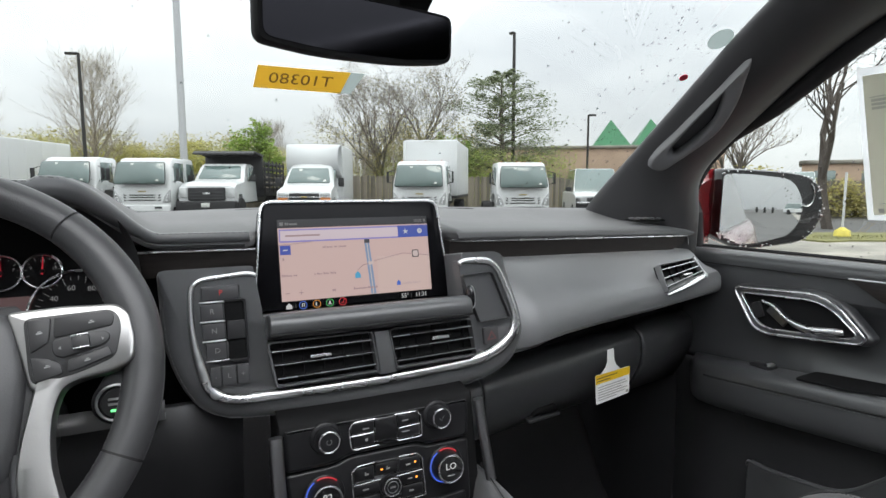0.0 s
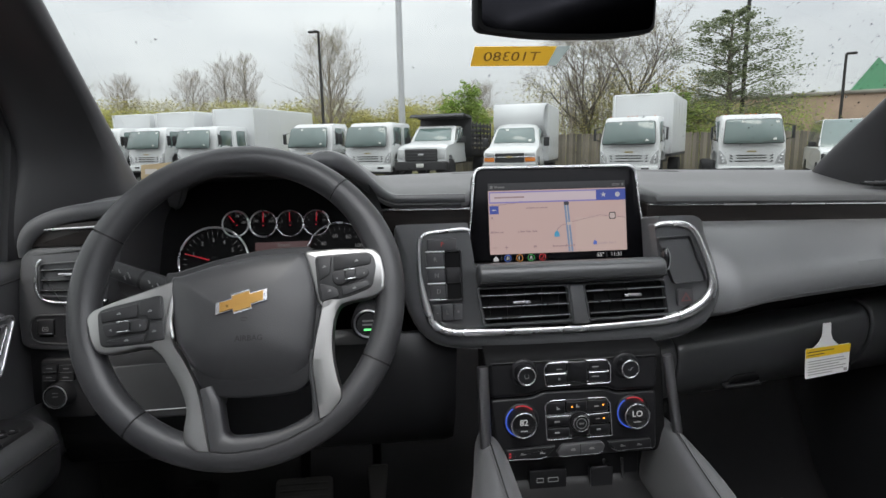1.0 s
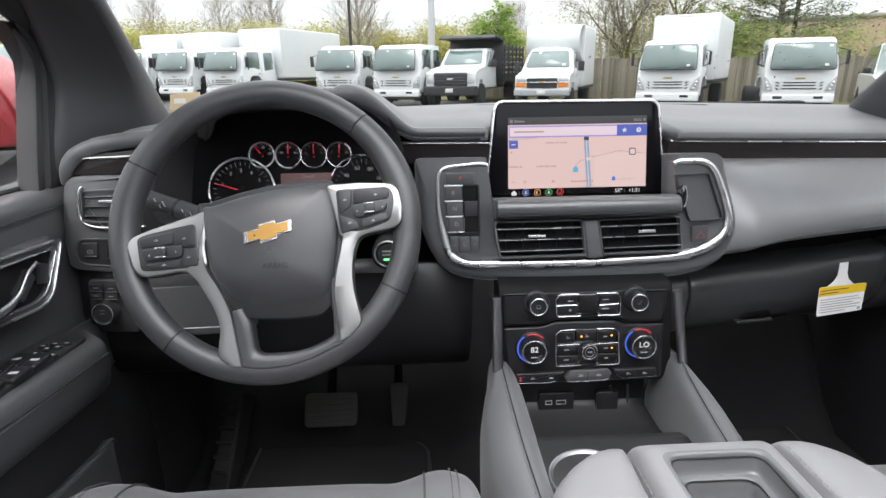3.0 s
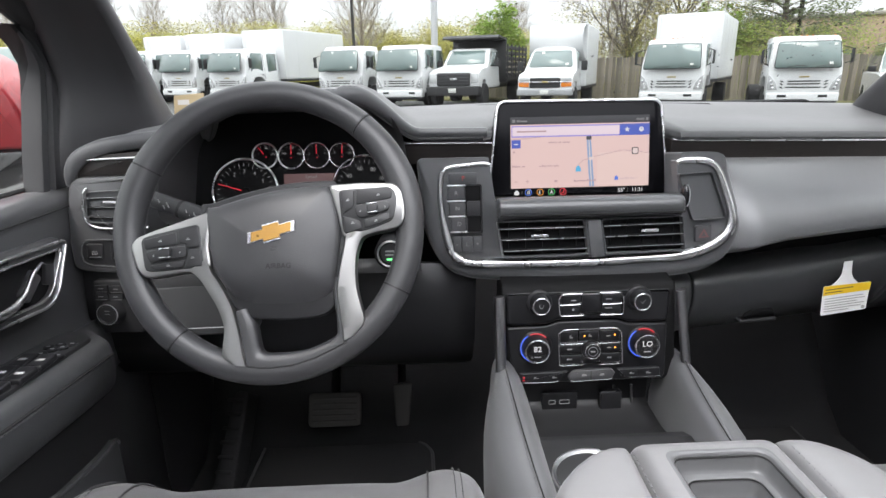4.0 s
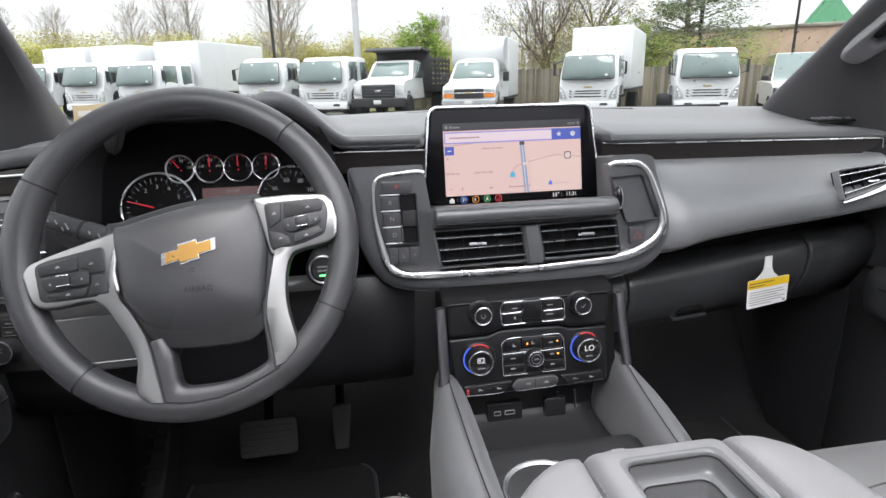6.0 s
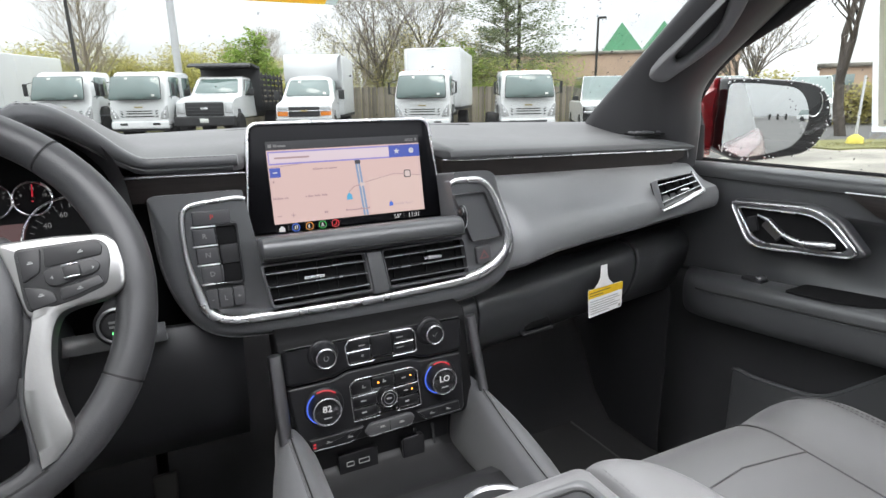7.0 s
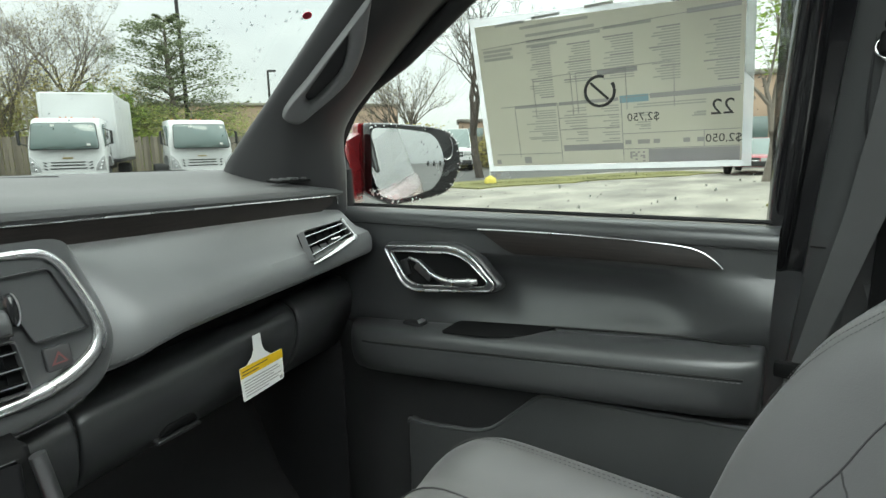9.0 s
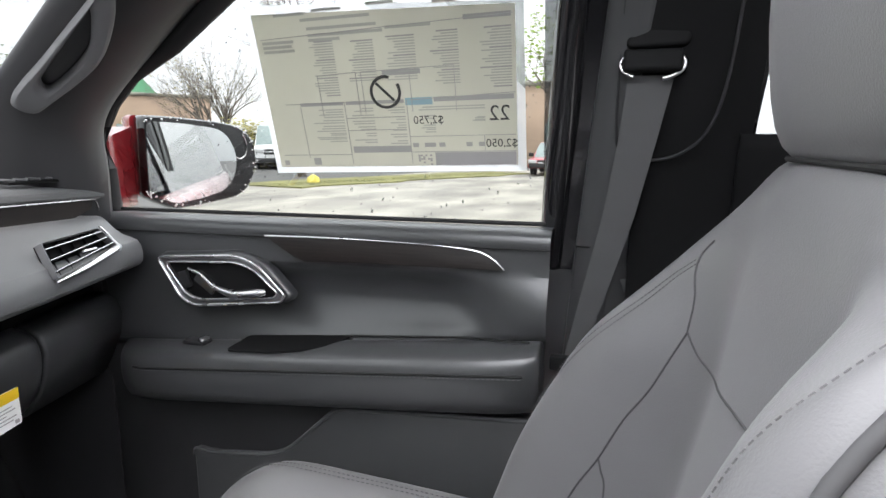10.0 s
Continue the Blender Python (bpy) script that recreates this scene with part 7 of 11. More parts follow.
    for k, j in ((0, 0), (1, -1)):
        for i in range(1, len(grid)):
            bm.faces.new((grid[i - 1][j], grid[i][j], lo[k][i], lo[k][i - 1]))
    fr = [bm.verts.new((v.co.x, v.co.y - 0.02, 0.74)) for v in grid[-1]]
    for j in range(1, len(us)):
        bm.faces.new((grid[-1][j - 1], grid[-1][j], fr[j], fr[j - 1]))
    cu = part("cushion", bm, M_LEATHER, seat, subd=1)
    bm = bm_new()
    for s in (-1, 1):
        line = [cush(s * ins, t) + Vector((0, 0, 0.0006)) for t in [i / 30 for i in range(29)]]
        add_tube(bm, line, 0.0012, 6)
    add_tube(bm, [cush(-ins + 2 * ins * i / 12, 0.60 - 0.02 * abs(i - 6) / 6) + Vector((0, 0, 0.0006)) for i in range(13)], 0.0012, 6)
    part("cushion_seam", bm, M_LEATHERSEAM, cu)
    bm = bm_new()
    for s in (-1, 1):
        for w in (0.80, 0.83):
            pts = [cush(s * w, 0.12 + 0.7 * i / 70) + Vector((0, 0.0006, 0.0014)) for i in range(71)]
            for p, q in zip(pts, pts[1:]):
                add_tube(bm, [p, p.lerp(q, 0.55)], 0.0007, 4)
    tagged(part("cushion_stitching", bm, M_SEATSTITCH, cu), kind="stuff")
    bm = bm_new()
    add_box(bm, (xc, 0.08 + dy, 0.66), (0.46, 0.50, 0.17), 0.02)
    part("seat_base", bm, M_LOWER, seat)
    return seat


front_seat(0.44, 0.0, "grey-black leather passenger seat with stitched bolsters and headrest", 0.42, 0.935, 0.045)
front_seat(-0.37, -0.12, "grey-black leather driver seat with a flat cushion edge", 0.68, 0.953, 0.030)


# ---- doors ----
def door(sgn):
    """One front door from inside; built for the passenger's side and turned over for the other."""
    fix = (lambda b: b) if sgn > 0 else (lambda b: (bmesh.ops.translate(b, vec=(-CX, 0, 0), verts=b.verts), mirrored(b), bmesh.ops.translate(b, vec=(CX, 0, 0), verts=b.verts))[1])
    d = thing("door_1" if sgn > 0 else "door_2", "closed black car door with armrest, wood strip and chrome-framed handle", "car door", (CX + sgn * 0.80, 0.3, 0.5), "front doors")
    ys = [0.78, 0.72, 0.66, 0.60, 0.52, 0.44, 0.36, 0.28, 0.20, 0.16, 0.13, 0.10, 0.075, 0.05, 0.0, -0.02]

    def zt(y):
        return 1.111 - 0.105 * y

    # upper panel with the belt roll
    bm = bm_new()
    rings = []
    for y in ys:
        b = 1.266 - 0.012 * y
        dish = 0.040 * sstep(0.045, 0.14, y) * sstep(0.66, 0.40, y) - 0.024 * sstep(0.085, 0.015, y)
        rings.append([(0.875, y, b - 0.008), (0.840, y, b + 0.002), (0.815, y, b), (0.803, y, b - 0.008), (0.800, y, b - 0.020), (0.804, y, b - 0.028), (0.803, y, b - 0.045), (0.803, y, b - 0.066), (0.803 + 0.3 * dish, y, b - 0.072), (0.806 + dish, y, 1.165), (0.808 + dish, y, 1.140), (0.804 + 0.5 * dish, y, zt(y) + 0.014), (0.800, y, zt(y)), (0.83, y, zt(y) - 0.02)])
    add_loft(bm, rings, closed=False)
    part("upper_panel", fix(bm), M_DOOR, d, subd=1)
    bm = bm_new()
    add_tube(bm, [(0.7995, y, 1.266 - 0.012 * y - 0.0255) for y in ys], 0.0011, 5)
    part("belt_seam", fix(bm), M_SEAM, d)
    bm = bm_new()
    add_tube(bm, [(0.846, y, 1.266 - 0.012 * y + 0.0035) for y in ys], 0.0036, 6)
    part("glass_wiper", fix(bm), M_RUBBER, d)
    bm = bm_new()
    add_tube(bm, smooth_path([(0.808, 0.285, zt(0.285) + 0.0055), (0.806, 0.19, zt(0.19) + 0.0055), (0.800, 0.09, zt(0.09) + 0.0060), (0.786, 0.03, zt(0.03) + 0.0055), (0.782, 0.0, zt(0.0) + 0.0050)], 5), 0.0018, 6)
    part("armrest_crease", fix(bm), M_SEAM, d)
    # armrest
    bm = bm_new()
    rings = []
    for y in [0.70, 0.685, 0.66, 0.60, 0.575, 0.56, 0.545, 0.53, 0.50, 0.42, 0.34, 0.26, 0.15, 0.05, 0.0, -0.012, -0.02]:
        t = zt(y) + 0.004
        k = (sstep(0.72, 0.64, y) if sgn > 0 else 0.35 + 0.65 * sstep(0.575, 0.525, y)) * (1 - 0.25 * sstep(0.02, -0.02, y)) * (1.0 if sgn > 0 else sstep(0.70, 0.575, y) * 0.6 + 0.4)
        e = 0.800 - 0.075 * k
        rings.append([(0.82, y, t - 0.012), (0.800, y, t), (0.80 - 0.03 * k, y, t + 0.001), (e + 0.014, y, t - 0.002), (e + 0.004, y, t - 0.008), (e, y, t - 0.020), (e - 0.001, y, t - 0.045), (e + 0.003, y, t - 0.068), (e + 0.010, y, t - 0.084), (0.80 - 0.042 * k, y, t - 0.092), (0.80 - 0.018 * k, y, t - 0.095), (0.82, y, t - 0.096)])
    add_loft(bm, rings)
    ar = part("armrest", fix(bm), M_DOOR, d, subd=1)
    bm, bs = bm_new(), bm_new()
    line = [(0.7240 + 0.003 * sstep(0.6, 0.68, y) * 8, y, zt(y) - 0.020) for y in ([0.62 - 0.02 * i for i in range(32)] if sgn > 0 else [0.52 - 0.02 * i for i in range(27)])]
    add_tube(bm, line, 0.0017, 5)
    for p, q in zip(line, line[1:]):
        p, q = Vector(p), Vector(q)
        for f in (0, 0.34, 0.67):
            add_tube(bs, [p.lerp(q, f) + Vector((-0.0004, 0, -0.004)), p.lerp(q, f + 0.2) + Vector((-0.0004, 0, -0.004))], 0.0006, 4)
    part("armrest_seam", fix(bm), M_SEAM, ar)
    tagged(part("armrest_stitching", fix(bs), M_STITCH, ar), kind="stuff")
    # black patch for the shade in the armrest's pull cup, and window switches
    bm = bm_new()
    cup = rpoly([(0.742, 0.455), (0.812, 0.460), (0.812, 0.275), (0.792, 0.283), (0.762, 0.300), (0.744, 0.330), (0.736, 0.371)] if sgn > 0 else [(0.752, 0.30), (0.796, 0.30), (0.796, 0.16), (0.770, 0.18), (0.752, 0.22)], 0.010, 4)
    add_prism(bm, [(p[0], p[1]) for p in cup], 0.003, Matrix(((1, 0, 0, 0), (0, 1, 0, 0), (0, -0.105, 1, 1.1140), (0, 0, 0, 1))), 0, 1, 0.0022)
    part("pull_cup", fix(bm), M_BLACK, d)
    if sgn > 0:
        bm = bm_new()
        add_box(bm, (0.772, 0.53, zt(0.53) + 0.0075), (0.022, 0.040, 0.006), 0.002, 2)
        sw = part("window_switch", bm, M_BUTTON, d)
        bm = bm_new()
        add_box(bm, (0.772, 0.518, zt(0.53) + 0.0125), (0.018, 0.010, 0.004), 0.001, 1)
        part("switch_lever", bm, M_CHROME, sw, "bright lever")
    else:
        bm = bm_new()
        add_prism(bm, rpoly([(0.742, 0.30), (0.808, 0.30), (0.808, 0.545), (0.780, 0.548), (0.748, 0.520)], 0.012, 4), 0.006, Matrix(((1, 0, 0, 0), (0, 1, 0, 0), (0, -0.105, 1, 1.111), (0, 0, 0, 1))), 0.002, 2, 0.0075)
        sp = part("switch_plate", fix(bm), M_GLOSSKEY, d)
        for i, (x, y) in enumerate(((0.754, 0.421), (0.778, 0.425), (0.752, 0.381), (0.776, 0.386), (0.765, 0.345))):
                bm = bm_new()
                add_box(bm, (x, y, zt(y) + 0.0105), (0.021 if i < 4 else 0.040, 0.034 if i < 4 else 0.024, 0.009), 0.003, 3)
                k = part("window_switch", fix(bm), M_STACK, sp)
                bm = bm_new()
                add_box(bm, (x, y - 0.001, zt(y) + 0.0152), (0.010, 0.005, 0.0006), 0, 1)
                part("switch_mark", fix(bm), M_PAPERMARK, k)
        for x, y in ((0.777, 0.455), (0.750, 0.447), (0.757, 0.489), (0.762, 0.476), (0.772, 0.470), (0.772, 0.488), (0.783, 0.480)):
            bm = bm_new()
            add_lathe(bm, [(0.0003, 0.006), (0.0075, 0.006), (0.0065, 0.0095), (0.0003, 0.010)], Matrix.Translation((x, y, zt(y))), 14)
            mk_ = part("mirror_key", fix(bm), M_STACK, sp)
            bm = bm_new()
            add_box(bm, (x, y, zt(y) + 0.0103), (0.005, 0.0022, 0.0005), 0, 1)
            part("key_mark", fix(bm), M_PAPERMARK, mk_)
    # lower panel and map pocket
    bm = bm_new()
    add_loft(bm, [[(0.803, y, 1.03), (0.806, y, 1.00), (0.812, y, 0.95), (0.812, y, 0.85), (0.812, y, 0.60), (0.82, y, 0.50)] for y in (0.80, 0.6, 0.3, 0.0, -0.02)], closed=False)
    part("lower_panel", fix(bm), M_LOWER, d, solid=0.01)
    bm = bm_new()
    SDp = side_face((0.800, 0.0, 0.0))
    pocket = rpoly([(-0.54, 0.55), (0.02, 0.55), (0.02, 1.016), (-0.278, 0.992), (-0.376, 0.898), (-0.505, 0.881), (-0.54, 0.884)], [0.02, 0.005, 0.005, 0.018, 0.04, 0.03, 0.01], 6)
    add_prism(bm, pocket, 0.012, SDp, 0.005, 3, 0.045)
    pk = part("map_pocket", fix(bm), M_DOOR, d)
    # Paler than the pocket, to stand in for a highlight along the lip.
    bm = bm_new()
    edge = [p for p in pocket if p[1] > 0.86 and p[0] < 0.019]
    add_tube(bm, [SDp @ Vector((p[0], p[1] - 0.001, 0.0425)) for p in edge], 0.0036, 8)
    part("pocket_lip", fix(bm), M_DASHTOP, pk)
    # wood strip
    bm = bm_new()
    strip = [(-0.412, 1.2375), (-0.30, 1.2400), (-0.20, 1.2400), (-0.13, 1.2385), (-0.080, 1.2345), (-0.056, 1.2245), (-0.040, 1.2105), (-0.098, 1.2085), (-0.18, 1.207), (-0.26, 1.2055), (-0.345, 1.2015), (-0.365, 1.209)]
    add_prism(bm, strip, 0.012, side_face((0.799, 0, 0)), 0.0012, 2, 0.0035)
    wd = part("wood_strip", fix(bm), M_WOOD, d, "dark wood-look strip")
    bm = bm_new()
    add_tube(bm, [side_face((0.799, 0, 0)) @ Vector((p[0], p[1] + 0.0008, 0.004)) for p in smooth_path([(*q, 0) for q in strip[:7]], 5)], 0.0012, 6)
    part("chrome_line", fix(bm), M_CHROME, wd, "thin chrome line")
    # handle in its bright frame
    SDh = side_face((0.796, 0.4 if sgn > 0 else 0.36, 1.15))
    hf = [(-0.208, 0.045), (-0.055, 0.056), (-0.020, 0.044), (0.026, -0.001), (0.018, -0.0125), (-0.140, -0.031), (-0.165, -0.022)]
    out = rpoly(hf, [0.014, 0.03, 0.02, 0.010, 0.012, 0.03, 0.02], 6)
    c = Vector((-0.085, 0.012))
    inn = rpoly([tuple(c + Vector(((p[0] - c.x) * 0.88, (p[1] - c.y) * 0.76))) for p in hf], [0.012, 0.026, 0.018, 0.008, 0.010, 0.026, 0.018], 6)
    bm = bm_new()
    add_prism(bm, rpoly([tuple(c + Vector(((p[0] - c.x) * 1.07, (p[1] - c.y) * 1.14))) for p in hf], 0.02, 5), 0.02, SDh, 0.008, 3, 0.004)
    hs = part("handle_bezel", fix(bm), M_DOOR, d)
    bm = bm_new()
    add_ring(bm, out, inn, 0.010, SDh, 0.012)
    part("handle_band", fix(bm), M_SATIN, hs, "satin band")
    for loop_, r_ in ((out, 0.0024), (inn, 0.0016)):
        bm = bm_new()
        add_tube(bm, [SDh @ Vector((p[0], p[1], 0.0125)) for p in loop_], r_, 8, closed=True)
        part("chrome_frame", fix(bm), M_CHROME, hs, "chrome frame")
    bm = bm_new()
    add_prism(bm, inn, 0.002, SDh, 0, 1, 0.0055)
    part("handle_recess", fix(bm), M_BLACK, hs)
    bm = bm_new()
    lev = smooth_path([(-0.150, 0.028, 0.009), (-0.125, 0.022, 0.013), (-0.095, 0.004, 0.017), (-0.06, -0.004, 0.019), (-0.03, -0.001, 0.018), (-0.006, 0.003, 0.013)], 6)
    add_tube(bm, [SDh @ p for p in lev], [0.003 + 0.0045 * sstep(8, 22, i) - 0.003 * sstep(26, 30, i) for i in range(len(lev))], 10, flat=1.0)
    part("door_handle", fix(bm), M_CHROME, d, "chrome pull handle")
    bm = bm_new()
    add_box(bm, (0, 0, 0), (0.040, 0.020, 0.008), 0.003, 2, SDh @ Matrix.Translation((-0.118, 0.008, 0.009)) @ Matrix.Rotation(radians(-35), 4, "Z"))
    part("handle_plate", fix(bm), M_SATIN, d, "satin plate behind the handle")
    bm = bm_new()
    add_box(bm, (0, 0, 0), (0.018, 0.028, 0.006), 0.002, 2, SDh @ Matrix.Translation((-0.158, 0.010, 0.009)) @ Matrix.Rotation(radians(20), 4, "Z"))
    part("lock_key", fix(bm), M_BUTTON, d)
    # pane and sash
    bm = bm_new()
    pts = []
    for y0, y1 in ((0.86, 0.60), (-0.03, -0.05)):
        pts.append([(0.888 - 0.32 * (z - 1.255), y0 + (y1 - y0) * f, z) for f, z in ((0, 1.24), (0.33, 1.36), (0.66, 1.48), (1.0, 1.62))])
    add_loft(bm, pts, closed=False)
    pane = part("pane", fix(bm), M_SIDEGLASS, d, "side window tinted to dim the view")
    pane.visible_shadow = False
    bm = bm_new()
    add_tube(bm, [(0.872, -0.018, 1.20), (0.850, -0.022, 1.32), (0.812, -0.030, 1.45), (0.765, -0.040, 1.62), (0.745, -0.045, 1.68)], 0.020, 8)
    part("window_sash", fix(bm), M_GLOSSBLK, d)
    bm = bm_new()
    add_tube(bm, [(0.840, 0.746, 1.24), (0.840, 0.752, 1.33), (0.838, 0.752, 1.405), (0.832, 0.722, 1.443), (0.820, 0.665, 1.484), (0.805, 0.565, 1.525), (0.775, 0.42, 1.60), (0.745, 0.26, 1.67), (0.735, 0.0, 1.70)], 0.017, 8)
    part("window_seal", fix(bm), M_RUBBER, d)
    return d


door(1)
door(-1)


# ---- door mirrors ----
def door_mirror(sgn):
    dm = thing("door_mirror", "red and black door mirror wet with rain drops", "mirror", (CX + sgn * 0.97, 0.70, 1.24), "door mirrors")
    fix = (lambda b: b) if sgn > 0 else (lambda b: (bmesh.ops.translate(b, vec=(-CX, 0, 0), verts=b.verts), mirrored(b), bmesh.ops.translate(b, vec=(CX - 0.05, -0.02, 0), verts=b.verts))[1])
    MM = face((1.097, 0.749, 1.330), 1.0, -28.3) @ Matrix.Scale(1.09, 4)
    out = rpoly([(-0.114, 0.089), (-0.0654, 0.089), (0.0281, 0.082), (0.071, 0.074), (0.098, 0.053), (0.1075, 0.020), (0.103, -0.020), (0.086, -0.053), (0.058, -0.071), (-0.0216, -0.0825), (-0.0656, -0.086), (-0.1002, -0.069), (-0.118, -0.058)], [0.008, 0.02, 0.02, 0.02, 0.02, 0.02, 0.02, 0.02, 0.02, 0.02, 0.012, 0.01, 0.008], 4)
    bm = bm_new()
    rings = []
    for s, z in ((0.965, 0.0), (1.0, -0.006), (1.02, -0.03), (0.98, -0.07), (0.80, -0.11), (0.45, -0.135)):
        rings.append([MM @ Vector((p[0] * s, p[1] * s, z)) for p in out])
    add_loft(bm, rings)
    part("housing", fix(bm), M_GLOSSBLK, dm, "gloss black housing")
    bm = bm_new()
    rings = []
    cap = [p for p in out]
    for s, z in ((0.975, -0.04), (0.99, -0.06), (0.97, -0.085), (0.85, -0.12), (0.5, -0.15)):
        rings.append([MM @ Vector((p[0] * s - 0.012, p[1] * s + 0.004, z)) for p in cap])
    add_loft(bm, rings)
    part("cap", fix(bm), M_REDPAINT, dm, "deep red painted cap")
    bm = bm_new()
    gl = rpoly([(-0.1085, 0.0790), (-0.0467, 0.0765), (0.024, 0.0680), (0.0447, 0.0534), (0.058, 0.0244), (0.0606, -0.0017), (0.0504, -0.0341), (0.0291, -0.0561), (-0.0209, -0.0690), (-0.0672, -0.0755), (-0.0985, -0.0605), (-0.1130, -0.0500)], 0.012, 4)
    add_prism(bm, gl, 0.003, MM, 0.0, 1, 0.0025)
    part("mirror_glass", fix(bm), M_MIRROR, dm, "mirror glass")
    bm = bm_new()
    add_tube(bm, [MM @ Vector((0.068 + 0.016 * math.cos(a), 0.034 + 0.026 * math.sin(a), 0.002)) for a in (radians(-120 + 180 * i / 20) for i in range(21))], 0.0014, 5)
    part("blind_spot_mark", fix(bm), M_CHROME, dm)
    if sgn > 0:
        bm = bm_new()
        add_loft(bm, [[(0.87, 0.86, 1.25), (0.87, 0.772, 1.25), (0.87, 0.772, 1.385), (0.87, 0.86, 1.385)], [(1.00, 0.90, 1.25), (0.978, 0.826, 1.25), (0.978, 0.826, 1.405), (1.00, 0.90, 1.405)]])
        part("mirror_arm", bm, M_REDPAINT, dm, "deep red painted foot")
    else:
        PM = face((-0.85, 0.76, 1.33), 0, 0)
        for nm, pts, m_, lb in (("mirror_arm", [(-0.095, 0.135), (-0.062, 0.115), (-0.0252, 0.0765), (-0.0104, 0.045), (-0.0013, -0.0055), (-0.0049, -0.0288), (-0.1071, -0.0311)], M_REDPAINT, "deep red painted foot"), ("mirror_foot", [(-0.0065, -0.0308), (-0.018, -0.0812), (-0.0679, -0.0965), (-0.1278, -0.1097), (-0.1071, -0.0331)], M_GLOSSBLK, "gloss black foot")):
            bm = bm_new()
            add_prism(bm, rpoly(pts, 0.012, 4), 0.10, PM, 0.008, 3, 0.0)
            part(nm, bm, m_, dm, lb)
    rnd = random.Random(5)
    bm = bm_new()
    for i in range(70):
        e = rnd.random()
        a = out[int(e * len(out)) % len(out)]
        s = rnd.uniform(0.90, 1.0)
        bmesh.ops.create_icosphere(bm, subdivisions=1, radius=rnd.uniform(0.0012, 0.0028), matrix=MM @ Matrix.Translation((a[0] * s, a[1] * s, 0.0015)))
    tagged(part("rain_drops", fix(bm), M_DROP, dm), "clear rain drops", kind="stuff")


M_DROP = mat("water_drop", (0.75, 0.77, 0.78), 0.05, 0.0, vary=0.0, coat=1.0)
door_mirror(1)
door_mirror(-1)

# ---- B pillar and belt ----
bm = bm_new()
rings = []
for z, x, y0, y1 in ((0.60, 0.83, -0.03, -0.26), (1.05, 0.835, -0.035, -0.255), (1.25, 0.840, -0.05, -0.250), (1.40, 0.815, -0.062, -0.245), (1.55, 0.780, -0.075, -0.25), (1.68, 0.73, -0.085, -0.26)):
    rings.append([(x + 0.05, y0 + 0.012, z), (x, y0, z), (x - 0.008, y0 - 0.022, z), (x - 0.006, y0 - 0.055, z), (x + 0.010, y0 - 0.065, z), (x + 0.012, (y0 + y1) / 2 - 0.02, z), (x + 0.002, y1 + 0.05, z), (x, y1 + 0.02, z), (x + 0.012, y1, z), (x + 0.06, y1, z)])
add_loft(bm, rings)
tagged(part("wall_pillar_middle_right", bm, M_BPILLAR, subd=1), "charcoal plastic middle pillar trim with the belt guide", "pillar", "", "structure")
bm = bm_new()
add_tube(bm, [(0.825, -0.052, 1.245), (0.832, -0.075, 1.243), (0.835, -0.105, 1.241)], 0.0012, 5)
tagged(part("trim_pillar_joint", bm, M_SEAM), "dark joint line in the pillar trim", "trim joint", "", "structure")
bm = bm_new()
add_tube(bm, smooth_path([(0.752, -0.098, 1.62), (0.786, -0.094, 1.50), (0.806, -0.094, 1.40), (0.812, -0.102, 1.372), (0.812, -0.125, 1.362), (0.806, -0.165, 1.368), (0.790, -0.195, 1.395), (0.772, -0.210, 1.45), (0.745, -0.215, 1.55)], 6), 0.0018, 8)
tagged(part("trim_pillar_groove", bm, M_KNEE), "curved edge of the belt recess in the pillar trim", "trim edge", "", "structure")
# Matt black plate that paints the shade in the belt recess.
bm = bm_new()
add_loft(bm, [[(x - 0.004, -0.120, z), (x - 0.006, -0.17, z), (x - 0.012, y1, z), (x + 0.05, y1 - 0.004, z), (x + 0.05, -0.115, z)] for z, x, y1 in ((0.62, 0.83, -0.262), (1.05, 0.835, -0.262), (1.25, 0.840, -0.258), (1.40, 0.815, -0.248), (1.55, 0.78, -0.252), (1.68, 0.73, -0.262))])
tagged(part("wall_pillar_shade", bm, M_BLACK), "matt black plate for the shade in the middle pillar's belt recess", "pillar", "", "structure")
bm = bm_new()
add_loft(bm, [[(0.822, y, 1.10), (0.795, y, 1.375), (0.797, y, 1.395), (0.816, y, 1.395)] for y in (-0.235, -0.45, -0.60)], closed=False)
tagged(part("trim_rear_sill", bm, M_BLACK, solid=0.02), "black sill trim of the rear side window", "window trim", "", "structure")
bm = bm_new()
add_box(bm, (CX * 2 - 0.86, -0.14, 1.2), (0.05, 0.22, 1.1), 0.02)
tagged(part("wall_pillar_middle_left", bm, M_PILLAR), "charcoal plastic middle pillar trim", "pillar", "", "structure")

belt = thing("seat_belt", "dark grey seat belt webbing hanging from a chrome guide", "seat belt", (0.80, -0.14, 1.0))
bm = bm_new()
w0 = [((0.792, -0.104, 1.462), (0.792, -0.156, 1.462)), ((0.800, -0.097, 1.385), (0.800, -0.142, 1.385)), ((0.805, -0.084, 1.29), (0.806, -0.123, 1.29)), ((0.802, -0.064, 1.19), (0.806, -0.096, 1.19)), ((0.79, -0.046, 1.10), (0.80, -0.068, 1.10)), ((0.785, -0.040, 1.02), (0.795, -0.060, 1.02))]
add_loft(bm, [[Vector(a) + Vector((-0.001, 0, 0)), Vector(b) + Vector((-0.001, 0, 0)), Vector(b) + Vector((0.001, 0, 0)), Vector(a) + Vector((0.001, 0, 0))] for a, b in w0])
part("webbing", bm, M_BELT, belt)
bm = bm_new()
MD = side_face((0.788, -0.130, 1.474), 16)
